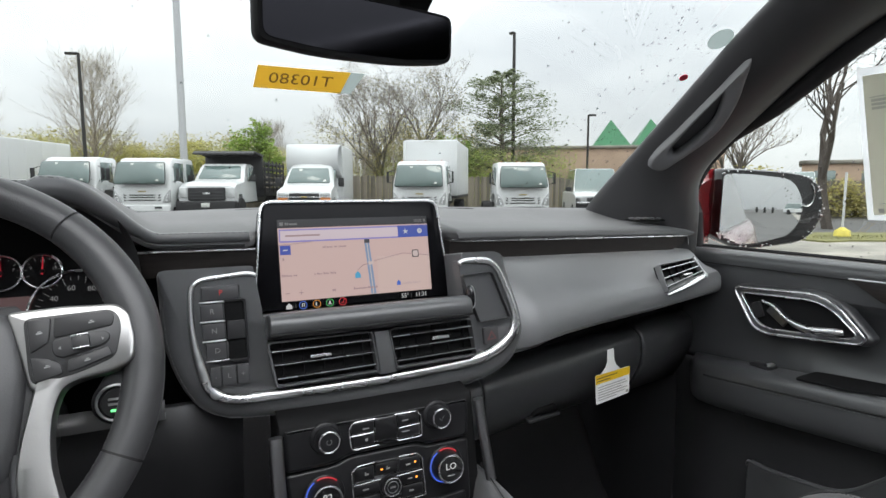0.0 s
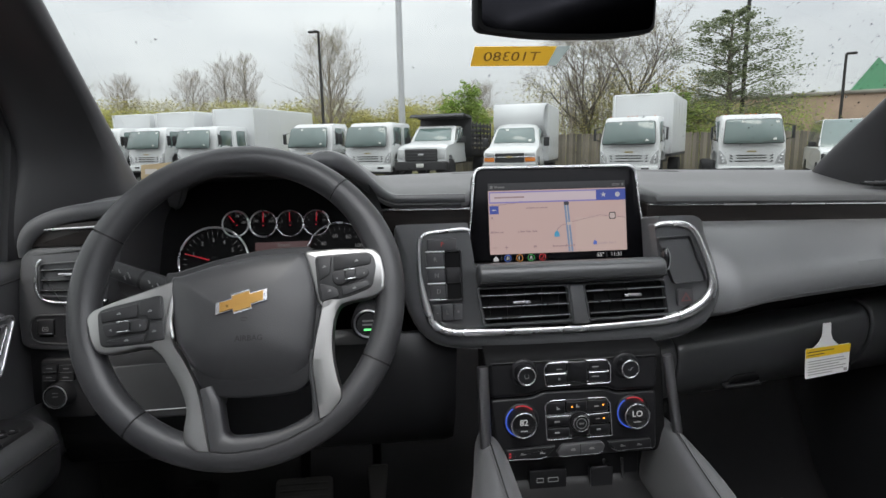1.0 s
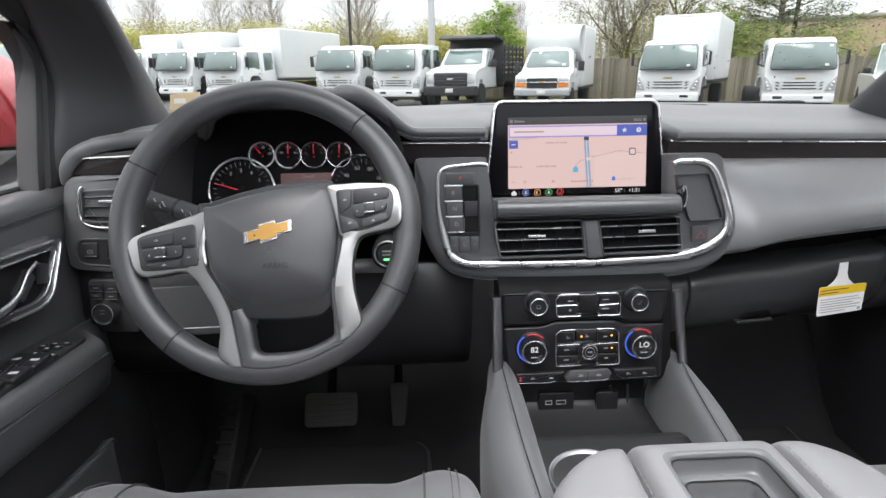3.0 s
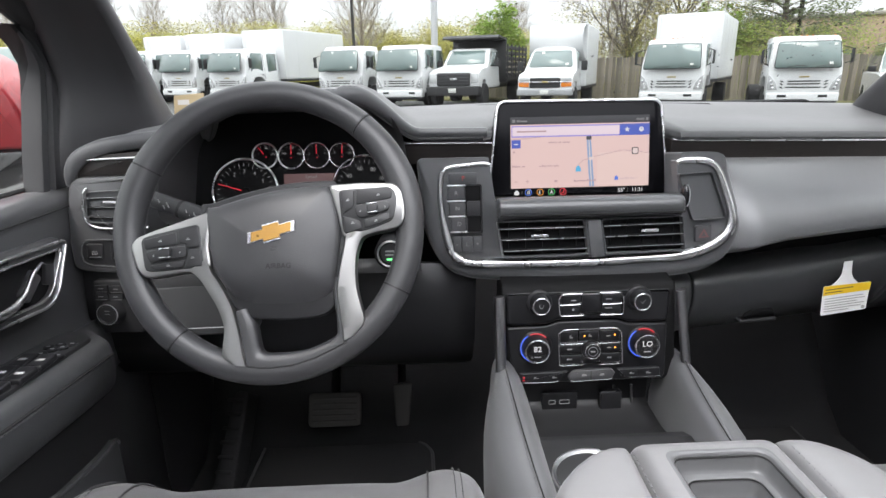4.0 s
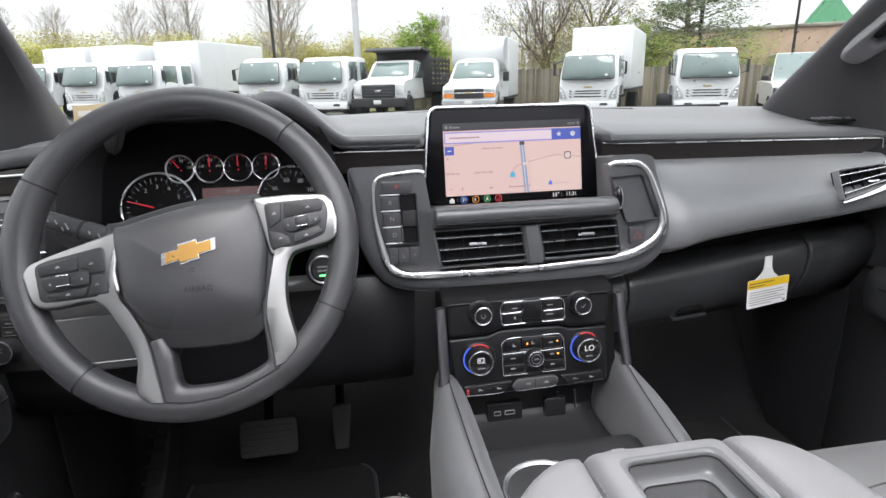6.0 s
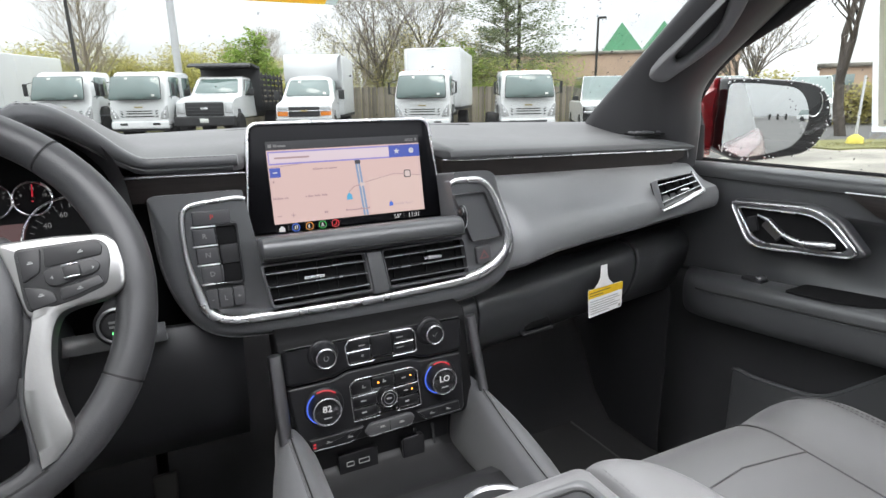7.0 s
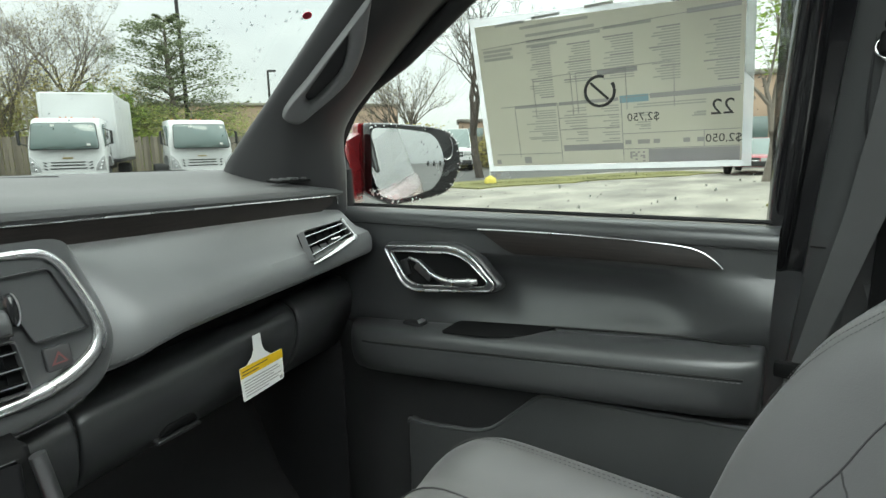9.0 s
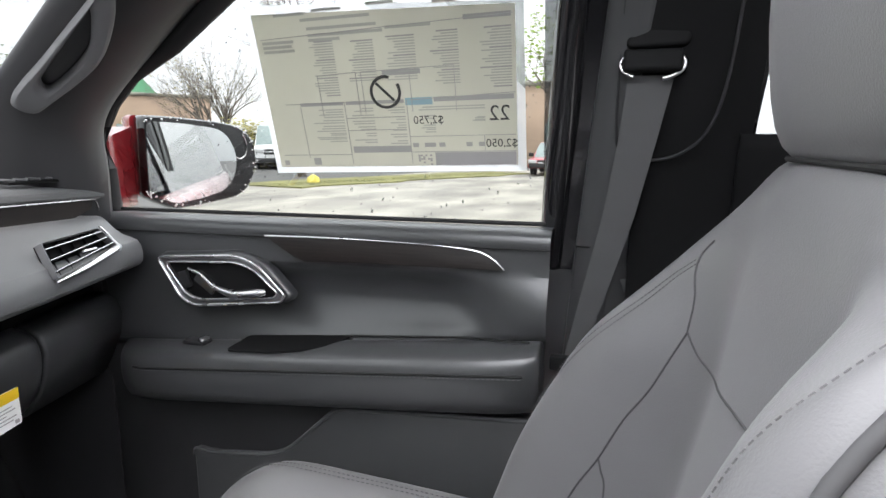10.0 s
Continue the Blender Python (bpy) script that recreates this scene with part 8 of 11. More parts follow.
for a0, a1 in ((140, 235), (-70, 30)):
    bm = bm_new()
    add_tube(bm, [MD @ Vector((0.036 * math.cos(a), 0.019 * math.sin(a), 0.002)) for a in (radians(a0 + (a1 - a0) * i / 14) for i in range(15))], 0.0024, 8)
    part("guide_loop", bm, M_CHROME, belt, "chrome loop end")
bm = bm_new()
add_box(bm, (0, 0.002, 0.006), (0.066, 0.026, 0.014), 0.005, 3, MD)
part("guide_bar", bm, M_BLACK, belt)
bm = bm_new()
add_prism(bm, rpoly([(-0.032, 0.016), (0.040, 0.018), (0.046, 0.090), (-0.026, 0.090)], 0.01, 4), 0.02, MD, 0.005, 3, 0.014)
part("guide_cover", bm, M_BLACK, belt)
bm = bm_new()
add_box(bm, (0.778, -0.045, 1.095), (0.014, 0.034, 0.020), 0.004, 2)
part("belt_slot", bm, M_BLACK, belt)

# ---- grab handle on the pillar ----
gh = thing("grab_handle", "charcoal plastic grab handle on the windscreen pillar", "grab handle", (0.68, 0.65, 1.42))
HX, HY, HZ = Vector((-0.1285, -0.8126, 0.5685)), Vector((0.808, -0.4181, -0.4151)), Vector((-0.575, -0.406, -0.7103))
HM = Matrix(((HX.x, HY.x, HZ.x, 0.6505), (HX.y, HY.y, HZ.y, 0.603), (HX.z, HY.z, HZ.z, 1.5015), (0, 0, 0, 1)))
outer = smooth_path([(*p, 0) for p in ((-0.1305, -0.013), (-0.134, 0.018), (-0.095, 0.029), (-0.033, 0.042), (0.015, 0.046), (0.070, 0.034), (0.106, 0.019), (0.141, 0.004), (0.118, 0.001), (0.072, -0.001), (0.015, -0.0045), (-0.050, -0.008))], 4, closed=True)
slot = smooth_path([(*p, 0) for p in ((-0.068, 0.003), (-0.078, 0.018), (-0.038, 0.025), (0.013, 0.026), (0.050, 0.014), (0.072, 0.0025), (0.055, 0.002), (-0.002, 0.0015))], 6, closed=True)
bm = bm_new()
add_ring(bm, [(p.x, p.y) for p in outer], [(p.x, p.y) for p in slot], 0.030, HM, 0.010)
part("grip", bm, M_HANDLE, gh, subd=1)
bm = bm_new()
add_prism(bm, [(p.x, p.y) for p in slot], 0.004, HM, 0, 1, -0.012)
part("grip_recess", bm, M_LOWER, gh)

# ---- inner mirror ----
rm = thing("rear_view_mirror", "black rear-view mirror on the windscreen", "mirror", (0.03, 0.55, 1.57))
MI = face((0.026, 0.522, 1.570), -1, 10)
out = rpoly([(-0.124, -0.033), (-0.05, -0.040), (0.06, -0.037), (0.122, -0.028), (0.123, 0.028), (0.05, 0.030), (-0.05, 0.029), (-0.124, 0.020)], [0.012, 0.05, 0.05, 0.012, 0.012, 0.05, 0.05, 0.012], 5)
bm = bm_new()
rings = []
for s, z in ((0.985, 0.0), (1.0, -0.004), (1.0, -0.018), (0.94, -0.030), (0.7, -0.042)):
    rings.append([MI @ Vector((p[0] * s, p[1] * s, z)) for p in out])
add_loft(bm, rings)
part("housing", bm, M_BLACK, rm)
bm = bm_new()
add_prism(bm, [(p[0] * 0.95, p[1] * 0.86) for p in out], 0.001, MI, 0, 1, 0.0015)
part("mirror_glass", bm, M_DARKMIRROR, rm, "dark mirror glass")
bm = bm_new()
add_loft(bm, [[MI @ Vector((x, y, z)) for x, y in ((-0.055, 0.02), (0.055, 0.02), (0.055, 0.05), (-0.055, 0.05))] for z in (-0.015, -0.045)] + [[Vector((0.075, 0.60, 1.60)), Vector((-0.02, 0.60, 1.60)), Vector((-0.02, 0.58, 1.65)), Vector((0.075, 0.58, 1.65))][::-1]])
part("mirror_foot", bm, M_BLACK, rm)
cover_bm = bm_new()
add_loft(cover_bm, [[windscreen_at(u, v) + Vector((0, -0.02 - 0.03 * k, -0.015)) for u, v in ((0.42, 0.80), (0.56, 0.80), (0.56, 0.99), (0.42, 0.99))] for k in (0, 1)])
tagged(part("camera_cover", cover_bm, M_BLACK), "black sensor cover on the windscreen behind the mirror", "sensor cover")

# ---- pedals, mats ----
bp = thing("brake_pedal", "wide ribbed black rubber brake pedal", "pedal", (-0.40, 0.87, 0.62))
MP = face((-0.40, 0.855, 0.714), 32)
bm = bm_new()
add_prism(bm, rpoly(rect(-0.057, -0.036, 0.057, 0.036), 0.012, 4), 0.012, MP, 0.004, 2, 0)
pd = part("pedal_pad", bm, M_PEDAL, bp)
for i in range(5):
    bm = bm_new()
    add_box(bm, (0, -0.024 + 0.012 * i, 0.001), (0.096, 0.004, 0.003), 0.001, 1, MP)
    part("rib", bm, M_PEDAL, pd)
bm = bm_new()
add_tube(bm, [(-0.40, 0.87, 0.72), (-0.40, 0.95, 0.82), (-0.40, 0.96, 0.98)], 0.010, 8)
part("pedal_arm", bm, M_BLACK, bp)
ap = thing("accelerator_pedal", "narrow black rubber accelerator pedal", "pedal", (-0.25, 0.88, 0.60))
MP2 = face((-0.252, 0.858, 0.70), 26)
bm = bm_new()
add_prism(bm, rpoly([(-0.016, -0.030), (0.012, -0.030), (0.022, 0.06), (-0.020, 0.06)], 0.006, 3), 0.014, MP2, 0.003, 2, 0)
part("pedal_pad", bm, M_PEDAL, ap)
bm = bm_new()
add_tube(bm, [(-0.252, 0.88, 0.76), (-0.252, 0.94, 0.84), (-0.252, 0.95, 0.95)], 0.009, 8)
part("pedal_arm", bm, M_BLACK, ap)
fr_ = thing("foot_rest", "ribbed black plastic foot rest beside the pedals", "foot rest", (-0.64, 0.84, 0.58))
MP3 = face((-0.63, 0.845, 0.66), 38, -8)
bm = bm_new()
add_prism(bm, rpoly([(-0.022, -0.13), (0.026, -0.13), (0.026, 0.10), (-0.005, 0.10)], 0.01, 3), 0.06, MP3, 0.004, 2, 0)
fb = part("rest_plate", bm, M_RUBBER, fr_)
for i in range(7):
    bm = bm_new()
    add_box(bm, (0, -0.10 + 0.030 * i, 0.002), (0.036, 0.008, 0.006), 0.002, 1, MP3 @ Matrix.Rotation(radians(0), 4, "Z"))
    part("rib", bm, M_RUBBER, fb)
for nm, pts in (("floor_mat", [(-0.60, 0.30), (-0.18, 0.30), (-0.19, 0.90), (-0.24, 0.935), (-0.32, 0.94), (-0.335, 0.985), (-0.58, 0.985)]), ("floor_mat", [(0.24, 0.20), (0.70, 0.20), (0.68, 0.95), (0.30, 0.95)])):
    bm = bm_new()
    o = rpoly(pts, 0.03, 4)
    add_prism(bm, o, 0.008, Matrix.Translation((0, 0, 0.575)), 0.002, 1, 0)
    mt = tagged(part(nm, bm, M_MAT), "black ribbed carpet floor mat with a bound edge", "floor mat", "floor mats")
    bm = bm_new()
    add_tube(bm, [(p[0], p[1], 0.573) for p in o], 0.0045, 6, closed=True)
    part("bound_edge", bm, M_LOWER, mt)

# ---- paper things ----
tag = thing("hang_tag", "white and yellow safety tag hanging below the dashboard", "paper tag", (0.527, 0.65, 1.0))
TG = face((0.527, 0.648, 1.028), 6, 6)
bm = bm_new()
tg = rpoly([(-0.045, -0.028), (0.042, -0.022), (0.046, 0.027), (-0.044, 0.024)], 0.003, 2)
add_prism(bm, tg, 0.0008, TG, 0, 1, 0)
part("card", bm, M_PAPER, tag, "white card")
flat("yellow_band", [(-0.044, 0.0075), (0.0448, 0.0125), (0.046, 0.0265), (-0.0438, 0.0238)], 0.0008, M_YELLOW, tag, TG)
bm = bm_new()
add_prism(bm, [(-0.030, 0.0245), (0.022, 0.0262), (0.010, 0.036), (0.006, 0.046), (0.006, 0.066), (-0.010, 0.0655), (-0.012, 0.044), (-0.018, 0.034)], 0.0008, TG, 0, 1, 0.0006)
part("neck", bm, M_PAPER, tag)
for i, (v, a, b) in enumerate(((0.0195, -0.041, 0.012), (0.0145, -0.041, -0.008), (0.0035, -0.040, 0.032), (-0.001, -0.040, 0.036), (-0.0055, -0.040, 0.022), (-0.010, -0.040, 0.036), (-0.0145, -0.040, 0.030), (-0.019, -0.040, 0.008))):
    s = 0.055
    flat("printed_line", [(a, v + s * a - 0.0007), (b, v + s * b - 0.0007), (b, v + s * b + 0.0007), (a, v + s * a + 0.0007)], 0.0011, M_INK if i < 2 else M_INKGREY, tag, TG)
flat("printed_square", rect(0.032, -0.0195, 0.038, -0.0145), 0.0011, M_INKGREY, tag, TG)

# window sticker, seen from behind
stk = thing("window_sticker", "large printed paper price sheet taped inside the side window", "window sticker", (0.84, 0.22, 1.33))
SKx = Vector((-0.003, -1.0, 0.028)).normalized()
SKy = Vector((-0.30, 0.0, 0.954)).normalized()
SKz = SKx.cross(SKy).normalized()
SKM = Matrix(((SKx.x, SKy.x, SKz.x, 0.861), (SKx.y, SKy.y, SKz.y, 0.425), (SKx.z, SKy.z, SKz.z, 1.330), (0, 0, 0, 1)))
SW, SH = 0.402, 0.246
bm = bm_new()
add_prism(bm, [(0, 0), (SW, 0.002), (SW - 0.002, 0.225), (0.005, SH + 0.003)], 0.0006, SKM, 0, 1, 0)
part("sleeve", bm, M_SLEEVE, stk, "clear plastic sleeve")
bm = bm_new()
add_prism(bm, [(0.010, 0.010), (SW - 0.012, 0.011), (SW - 0.013, 0.222), (0.013, SH - 0.010)], 0.0005, SKM, 0, 1, 0.0009)
sheet_p = part("paper_sheet", bm, M_STICKER, stk, "pale green-grey paper")


tan = thing("card", "tan card standing on the dashboard by the windscreen", "card", (-0.617, 0.862, 1.345))
MT = face((-0.617, 0.862, 1.368), 10, 6)
bm = bm_new()
add_prism(bm, [(-0.028, -0.024), (0.028, -0.018), (0.026, 0.016), (-0.026, 0.012)], 0.0012, MT, 0, 1, 0.0)
part("sheet_of_card", bm, M_CARD, tan)
bm = bm_new()
add_box(bm, (-0.010, 0.0, 0.0004), (0.020, 0.009, 0.0004), 0, 1, MT)
part("print_bar", bm, M_INKGREY, tan)


def ink(u0, v0, u1, v1, m=None, z=0.0012):
    flat("printed_bar", rect(SW * u0, SH * v0, SW * u1, SH * v1), z, m or M_INKPALE, sheet_p, SKM)


rnd = random.Random(11)
for u0, v0, u1, v1 in ((0.80, 0.845, 0.955, 0.87), (0.68, 0.425, 0.96, 0.452), (0.16, 0.425, 0.335, 0.445), (0.345, 0.425, 0.57, 0.445), (0.67, 0.045, 0.965, 0.125), (0.35, 0.13, 0.58, 0.17)):
    ink(u0, v0, u1, v1, M_INKGREY)
ink(0.575, 0.41, 0.675, 0.452, M_INKBLUE)
for k, (u0, u1, n, v1) in enumerate(((0.235, 0.33, 22, 0.79), (0.375, 0.48, 16, 0.78), (0.52, 0.63, 17, 0.79), (0.68, 0.78, 20, 0.80), (0.85, 0.955, 22, 0.80))):
    for i in range(n):
        w = (u1 - u0) * rnd.uniform(0.55, 1.0)
        v = v1 - 0.0145 * i
        ink(u1 - w, v - 0.0032 - 0.0015 * (i % 7 == 0), u1, v + 0.0032, M_INKGREY if i % 7 == 0 else None)
for u0, u1, v in ((0.12, 0.24, 0.945), (0.27, 0.38, 0.955), (0.47, 0.57, 0.965), (0.70, 0.78, 0.945), (0.22, 0.48, 0.91), (0.24, 0.50, 0.862), (0.24, 0.52, 0.826), (0.53, 0.69, 0.838), (0.24, 0.36, 0.80), (0.055, 0.18, 0.80), (0.055, 0.17, 0.775), (0.055, 0.18, 0.75)):
    ink(u0, v - 0.008, u1, v + 0.008)
for u0, u1, vs in ((0.20, 0.33, (0.40, 0.37, 0.335, 0.30, 0.27, 0.245, 0.22)), (0.36, 0.45, (0.40, 0.36, 0.325, 0.29, 0.25, 0.21)), (0.50, 0.57, (0.40, 0.385, 0.345, 0.31, 0.28, 0.24, 0.20)), (0.60, 0.68, (0.345, 0.29, 0.265)), (0.80, 0.86, (0.325, 0.33)), (0.62, 0.86, (0.395,))):
    for v in vs:
        for dv in (0.0, -0.015):
            w = (u1 - u0) * rnd.uniform(0.4, 1.0)
            ink(u1 - w, v + dv - 0.0034, u1, v + dv + 0.0034)
for pts in ([(0.10, 0.44), (0.34, 0.44)], [(0.34, 0.06), (0.34, 0.44)], [(0.58, 0.06), (0.58, 0.44)], [(0.16, 0.10), (0.16, 0.42)], [(0.34, 0.345), (0.57, 0.345)], [(0.34, 0.27), (0.57, 0.27)], [(0.58, 0.225), (0.965, 0.225)], [(0.58, 0.13), (0.965, 0.13)], [(0.855, 0.13), (0.855, 0.225)], [(0.05, 0.12), (0.34, 0.12)], [(0.59, 0.44), (0.965, 0.46)], [(0.05, 0.82), (0.96, 0.86)], [(0.25, 0.60), (0.40, 0.61)], [(0.25, 0.36), (0.25, 0.60)], [(0.40, 0.36), (0.40, 0.61)], [(0.42, 0.37), (0.42, 0.61)], [(0.42, 0.61), (0.76, 0.62)], [(0.76, 0.37), (0.76, 0.62)], [(0.6, 0.37), (0.6, 0.61)]):
    a, b = pts
    bm = bm_new()
    add_tube(bm, [SKM @ Vector((SW * a[0], SH * a[1], 0.0012)), SKM @ Vector((SW * b[0], SH * b[1], 0.0012))], 0.0005, 4)
    part("ruled_line", bm, M_INKGREY, sheet_p)
bm = bm_new()
cs = SKM @ Matrix.Translation((SW * 0.505, SH * 0.49, 0.0014))
add_tube(bm, [cs @ Vector((0.0215 * math.cos(a), 0.0215 * math.sin(a), 0)) for a in (radians(70 + 320 * i / 30) for i in range(31))], 0.0022, 6)
add_tube(bm, [cs @ Vector((-0.013, 0.013, 0)), cs @ Vector((0.012, -0.012, 0))], 0.0020, 6)
part("round_sign", bm, M_INK, sheet_p)
ink(0.50, 0.585, 0.64, 0.612, M_INKGREY)
ink(0.045, 0.055, 0.065, 0.085, M_INKGREY)
ink(0.175, 0.055, 0.205, 0.10, M_INKGREY)
for i in range(6):
    for k in range(6):
        if rnd.random() < 0.6:
            ink(0.604 + 0.009 * i, 0.048 + 0.011 * k, 0.612 + 0.009 * i, 0.058 + 0.011 * k, M_INKGREY)
for u in (0.60, 0.645, 0.665, 0.70, 0.80, 0.845):
    ink(u - 0.012, 0.16, u + 0.010, 0.185, M_INKGREY)
letters("22", 0.030, SKM @ Matrix.Translation((SW * 0.91, SH * 0.345, 0.0014)), M_INK, sheet_p, "big_number", flip=True)
letters("$2,750", 0.0165, SKM @ Matrix.Translation((SW * 0.655, SH * 0.32, 0.0014)), M_INK, sheet_p, "sum_text", flip=True)
letters("$2,050", 0.0165, SKM @ Matrix.Translation((SW * 0.915, SH * 0.175, 0.0014)), M_INK, sheet_p, "sum_text", flip=True)

# yellow stock label behind the windscreen, read from behind
yl_ = thing("stock_label", "yellow stock number label stuck on the windscreen", "sticker", (0.0, 0.74, 1.545))
o = windscreen_at(0.473, 0.586)
ux = (windscreen_at(0.52, 0.586) - windscreen_at(0.43, 0.586)).normalized()
uy = (windscreen_at(0.473, 0.62) - windscreen_at(0.473, 0.55)).normalized()
uz = ux.cross(uy).normalized()
o = o + uz * 0.004
YM = Matrix(((ux.x, uy.x, uz.x, o.x), (ux.y, uy.y, uz.y, o.y), (ux.z, uy.z, uz.z, o.z), (0, 0, 0, 1)))
flat("yellow_paper", [(-0.068, -0.022), (0.060, -0.022), (0.066, 0.022), (-0.066, 0.022)], 0.0006, M_YELLOWPAPER, yl_, YM)
flat("clear_end", [(0.060, -0.022), (0.076, -0.022), (0.088, 0.022), (0.066, 0.022)], 0.0004, M_GREYFILM, yl_, YM)
letters("T10380", 0.030, YM @ Matrix.Translation((-0.003, -0.001, 0.0009)), M_OCHREINK, yl_, "stock_number", flip=True)
for u, v, r, m_, lab, cat_ in ((0.924, 0.72, 0.0075, M_REDPAPER, "small red round sticker on the windscreen", "sticker"), (0.930, 0.885, 0.021, M_GREYFILM, "round grey-green inspection film on the windscreen", "sticker")):
    o = windscreen_at(u, v)
    ux = (windscreen_at(u + 0.01, v) - windscreen_at(u - 0.01, v)).normalized()
    uy = (windscreen_at(u, v + 0.01) - windscreen_at(u, v - 0.01)).normalized()
    uz = ux.cross(uy).normalized()
    o = o + uz * 0.003
    Mx = Matrix(((ux.x, uy.x, uz.x, o.x), (ux.y, uy.y, uz.y, o.y), (ux.z, uy.z, uz.z, o.z), (0, 0, 0, 1)))
    bm = bm_new()
    add_lathe(bm, [(0.0003, 0), (r, 0), (r, 0.0006), (0.0003, 0.0006)], Mx, 24)
    tagged(part("round_sticker", bm, m_), lab, cat_)
# tinted band round the mirror's foot
bm = bm_new()
add_loft(bm, [[windscreen_at(u, v) + Vector((0, -0.004, -0.002)) for u in (a + (b - a) * i / 6 for i in range(7))] for a, b, v in ((0.42, 0.608, 0.74), (0.40, 0.614, 0.81), (0.378, 0.626, 0.90), (0.355, 0.645, 1.0), (0.33, 0.67, 1.12))], closed=False)
band = tagged(part("tint_band", bm, M_FRIT), "pale grey dotted tint band on the windscreen", "tint band")
band.visible_shadow = False

# rain on the panes
def rain(name, f, n, seed, label):
    rnd = random.Random(seed)
    bm = bm_new()
    for i in range(n):
        p, q, r_ = f(rnd)
        r = 0.0007 + 0.0016 * rnd.random() ** 3
        bmesh.ops.create_icosphere(bm, subdivisions=1, radius=1.0, matrix=Matrix.Translation(p) @ q @ Matrix.Diagonal((r * rnd.uniform(0.8, 1.3), r * rnd.uniform(0.8, 2.0), r * 0.35, 1)))
    ob = part(name, bm, M_RAIN)
    ob.visible_shadow = False
    return tagged(ob, label, "rain drops", "", "stuff")


def drop_ws(rnd):
    # most drops sit high and towards the sides, where the wipers miss
    while True:
        u, v = rnd.uniform(0.02, 0.98), rnd.uniform(0.05, 0.97)
        if rnd.random() < 0.03 + 0.92 * sstep(0.66, 0.92, u) * sstep(0.12, 0.4, v) + 0.5 * sstep(0.06, 0.02, u):
            break
    o = windscreen_at(u, v)
    ux = (windscreen_at(u + 0.01, v) - windscreen_at(u - 0.01, v)).normalized()
    uy = (windscreen_at(u, v + 0.01) - windscreen_at(u, v - 0.01)).normalized()
    uz = ux.cross(uy)
    return o - uz * 0.002, Matrix((ux, uy, uz)).transposed().to_4x4(), 0


def drop_side(s):
    def f(rnd):
        z = rnd.uniform(1.26, 1.62)
        y = rnd.uniform(-0.03, 0.72 - 0.3 * (z - 1.25) / 0.36)
        x = 0.888 - 0.32 * (z - 1.255) + 0.002
        M = Matrix.Rotation(radians(-90), 4, "Z") @ Matrix.Rotation(radians(72), 4, "X")
        return Vector((CX + s * (x - CX), y, z)), M, 0
    return f


rain("rain_on_windscreen", drop_ws, 560, 3, "scattered rain drops on the windscreen")
rain("rain_on_side_window", drop_side(1), 500, 4, "scattered rain drops on the passenger window")
rain("rain_on_side_window", drop_side(-1), 350, 6, "scattered rain drops on the driver window")

# ---- outside: materials ----
M_ASPHALT = mat("worn_asphalt", (0.085, 0.083, 0.080), 0.75, grain=0.8, grain_scale=60, vary=0.35, vary_scale=0.35, speckle=0.3)
# Worn concrete, paled and streaked in colour for its wet reflections.
M_LOTPALE = mat("worn_glare_concrete", (0.270, 0.252, 0.215), 0.6, grain=0.6, grain_scale=40, vary=0.95, vary_scale=0.8, stretch=(0.45, 1.0, 1), speckle=0.3)
M_GRASS = mat("spring_grass", (0.19, 0.185, 0.070), 0.9, grain=0.9, grain_scale=30, vary=0.55, vary_scale=0.9, speckle=0.6)
M_WHITE = mat("white_truck_paint", (0.76, 0.77, 0.77), 0.3, vary=0.05, vary_scale=2.0, coat=0.5)
M_BOXWHITE = mat("white_box_panel", (0.74, 0.75, 0.76), 0.45, vary=0.06, vary_scale=1.2)
M_TRUCKGLASS = mat("truck_glass", (0.13, 0.185, 0.175), 0.08, vary=0.25, vary_scale=1.5, coat=1.0, spec=0.8)
M_TYRE = mat("tyre_rubber", (0.018, 0.018, 0.018), 0.85, grain=0.5, grain_scale=120, vary=0.2)
M_WHEELRIM = mat("wheel_steel", (0.42, 0.42, 0.43), 0.45, 0.4, vary=0.15)
M_TRIMDARK = mat("truck_black_trim", (0.022, 0.022, 0.023), 0.55, vary=0.2)
M_LAMP = mat("lamp_lens", (0.55, 0.56, 0.56), 0.15, 0.3, vary=0.1, coat=1.0)
M_ORANGE = mat("amber_lens", (0.75, 0.22, 0.02), 0.25, vary=0.1, coat=0.6)
M_PLATEBAR = mat("plate_white", (0.65, 0.66, 0.62), 0.5, vary=0.05)
M_FENCE = mat("weathered_fence_board", (0.255, 0.225, 0.185), 0.9, grain=0.5, grain_scale=60, vary=0.40, vary_scale=5, stretch=(1, 1, 0.15), per_piece=0.6)
M_BARK = mat("grey_bark", (0.20, 0.175, 0.15), 0.95, grain=0.6, grain_scale=40, vary=0.35, vary_scale=4)
M_BARKDARK = mat("dark_bark", (0.085, 0.072, 0.062), 0.95, grain=0.6, grain_scale=40, vary=0.35, vary_scale=4)
# Twigs and wood-edge leaves are paled in colour to stand for haze.
M_TWIG = mat("twig_brown_hazed", (0.32, 0.28, 0.235), 0.95, vary=0.3, vary_scale=3)
M_BUD = leafy("spring_bud", (0.36, 0.32, 0.19), 2)
M_LEAFPALE = leafy("spring_leaf_hazed", (0.54, 0.53, 0.17), 0.7)
M_LEAFOLIVE = leafy("olive_leaf_hazed", (0.47, 0.43, 0.18), 0.5)
M_LEAFGREENPALE = leafy("pale_green_leaf", (0.40, 0.47, 0.13), 0.9)
M_LEAFGREEN = leafy("fresh_green_leaf", (0.30, 0.42, 0.09), 1.0)
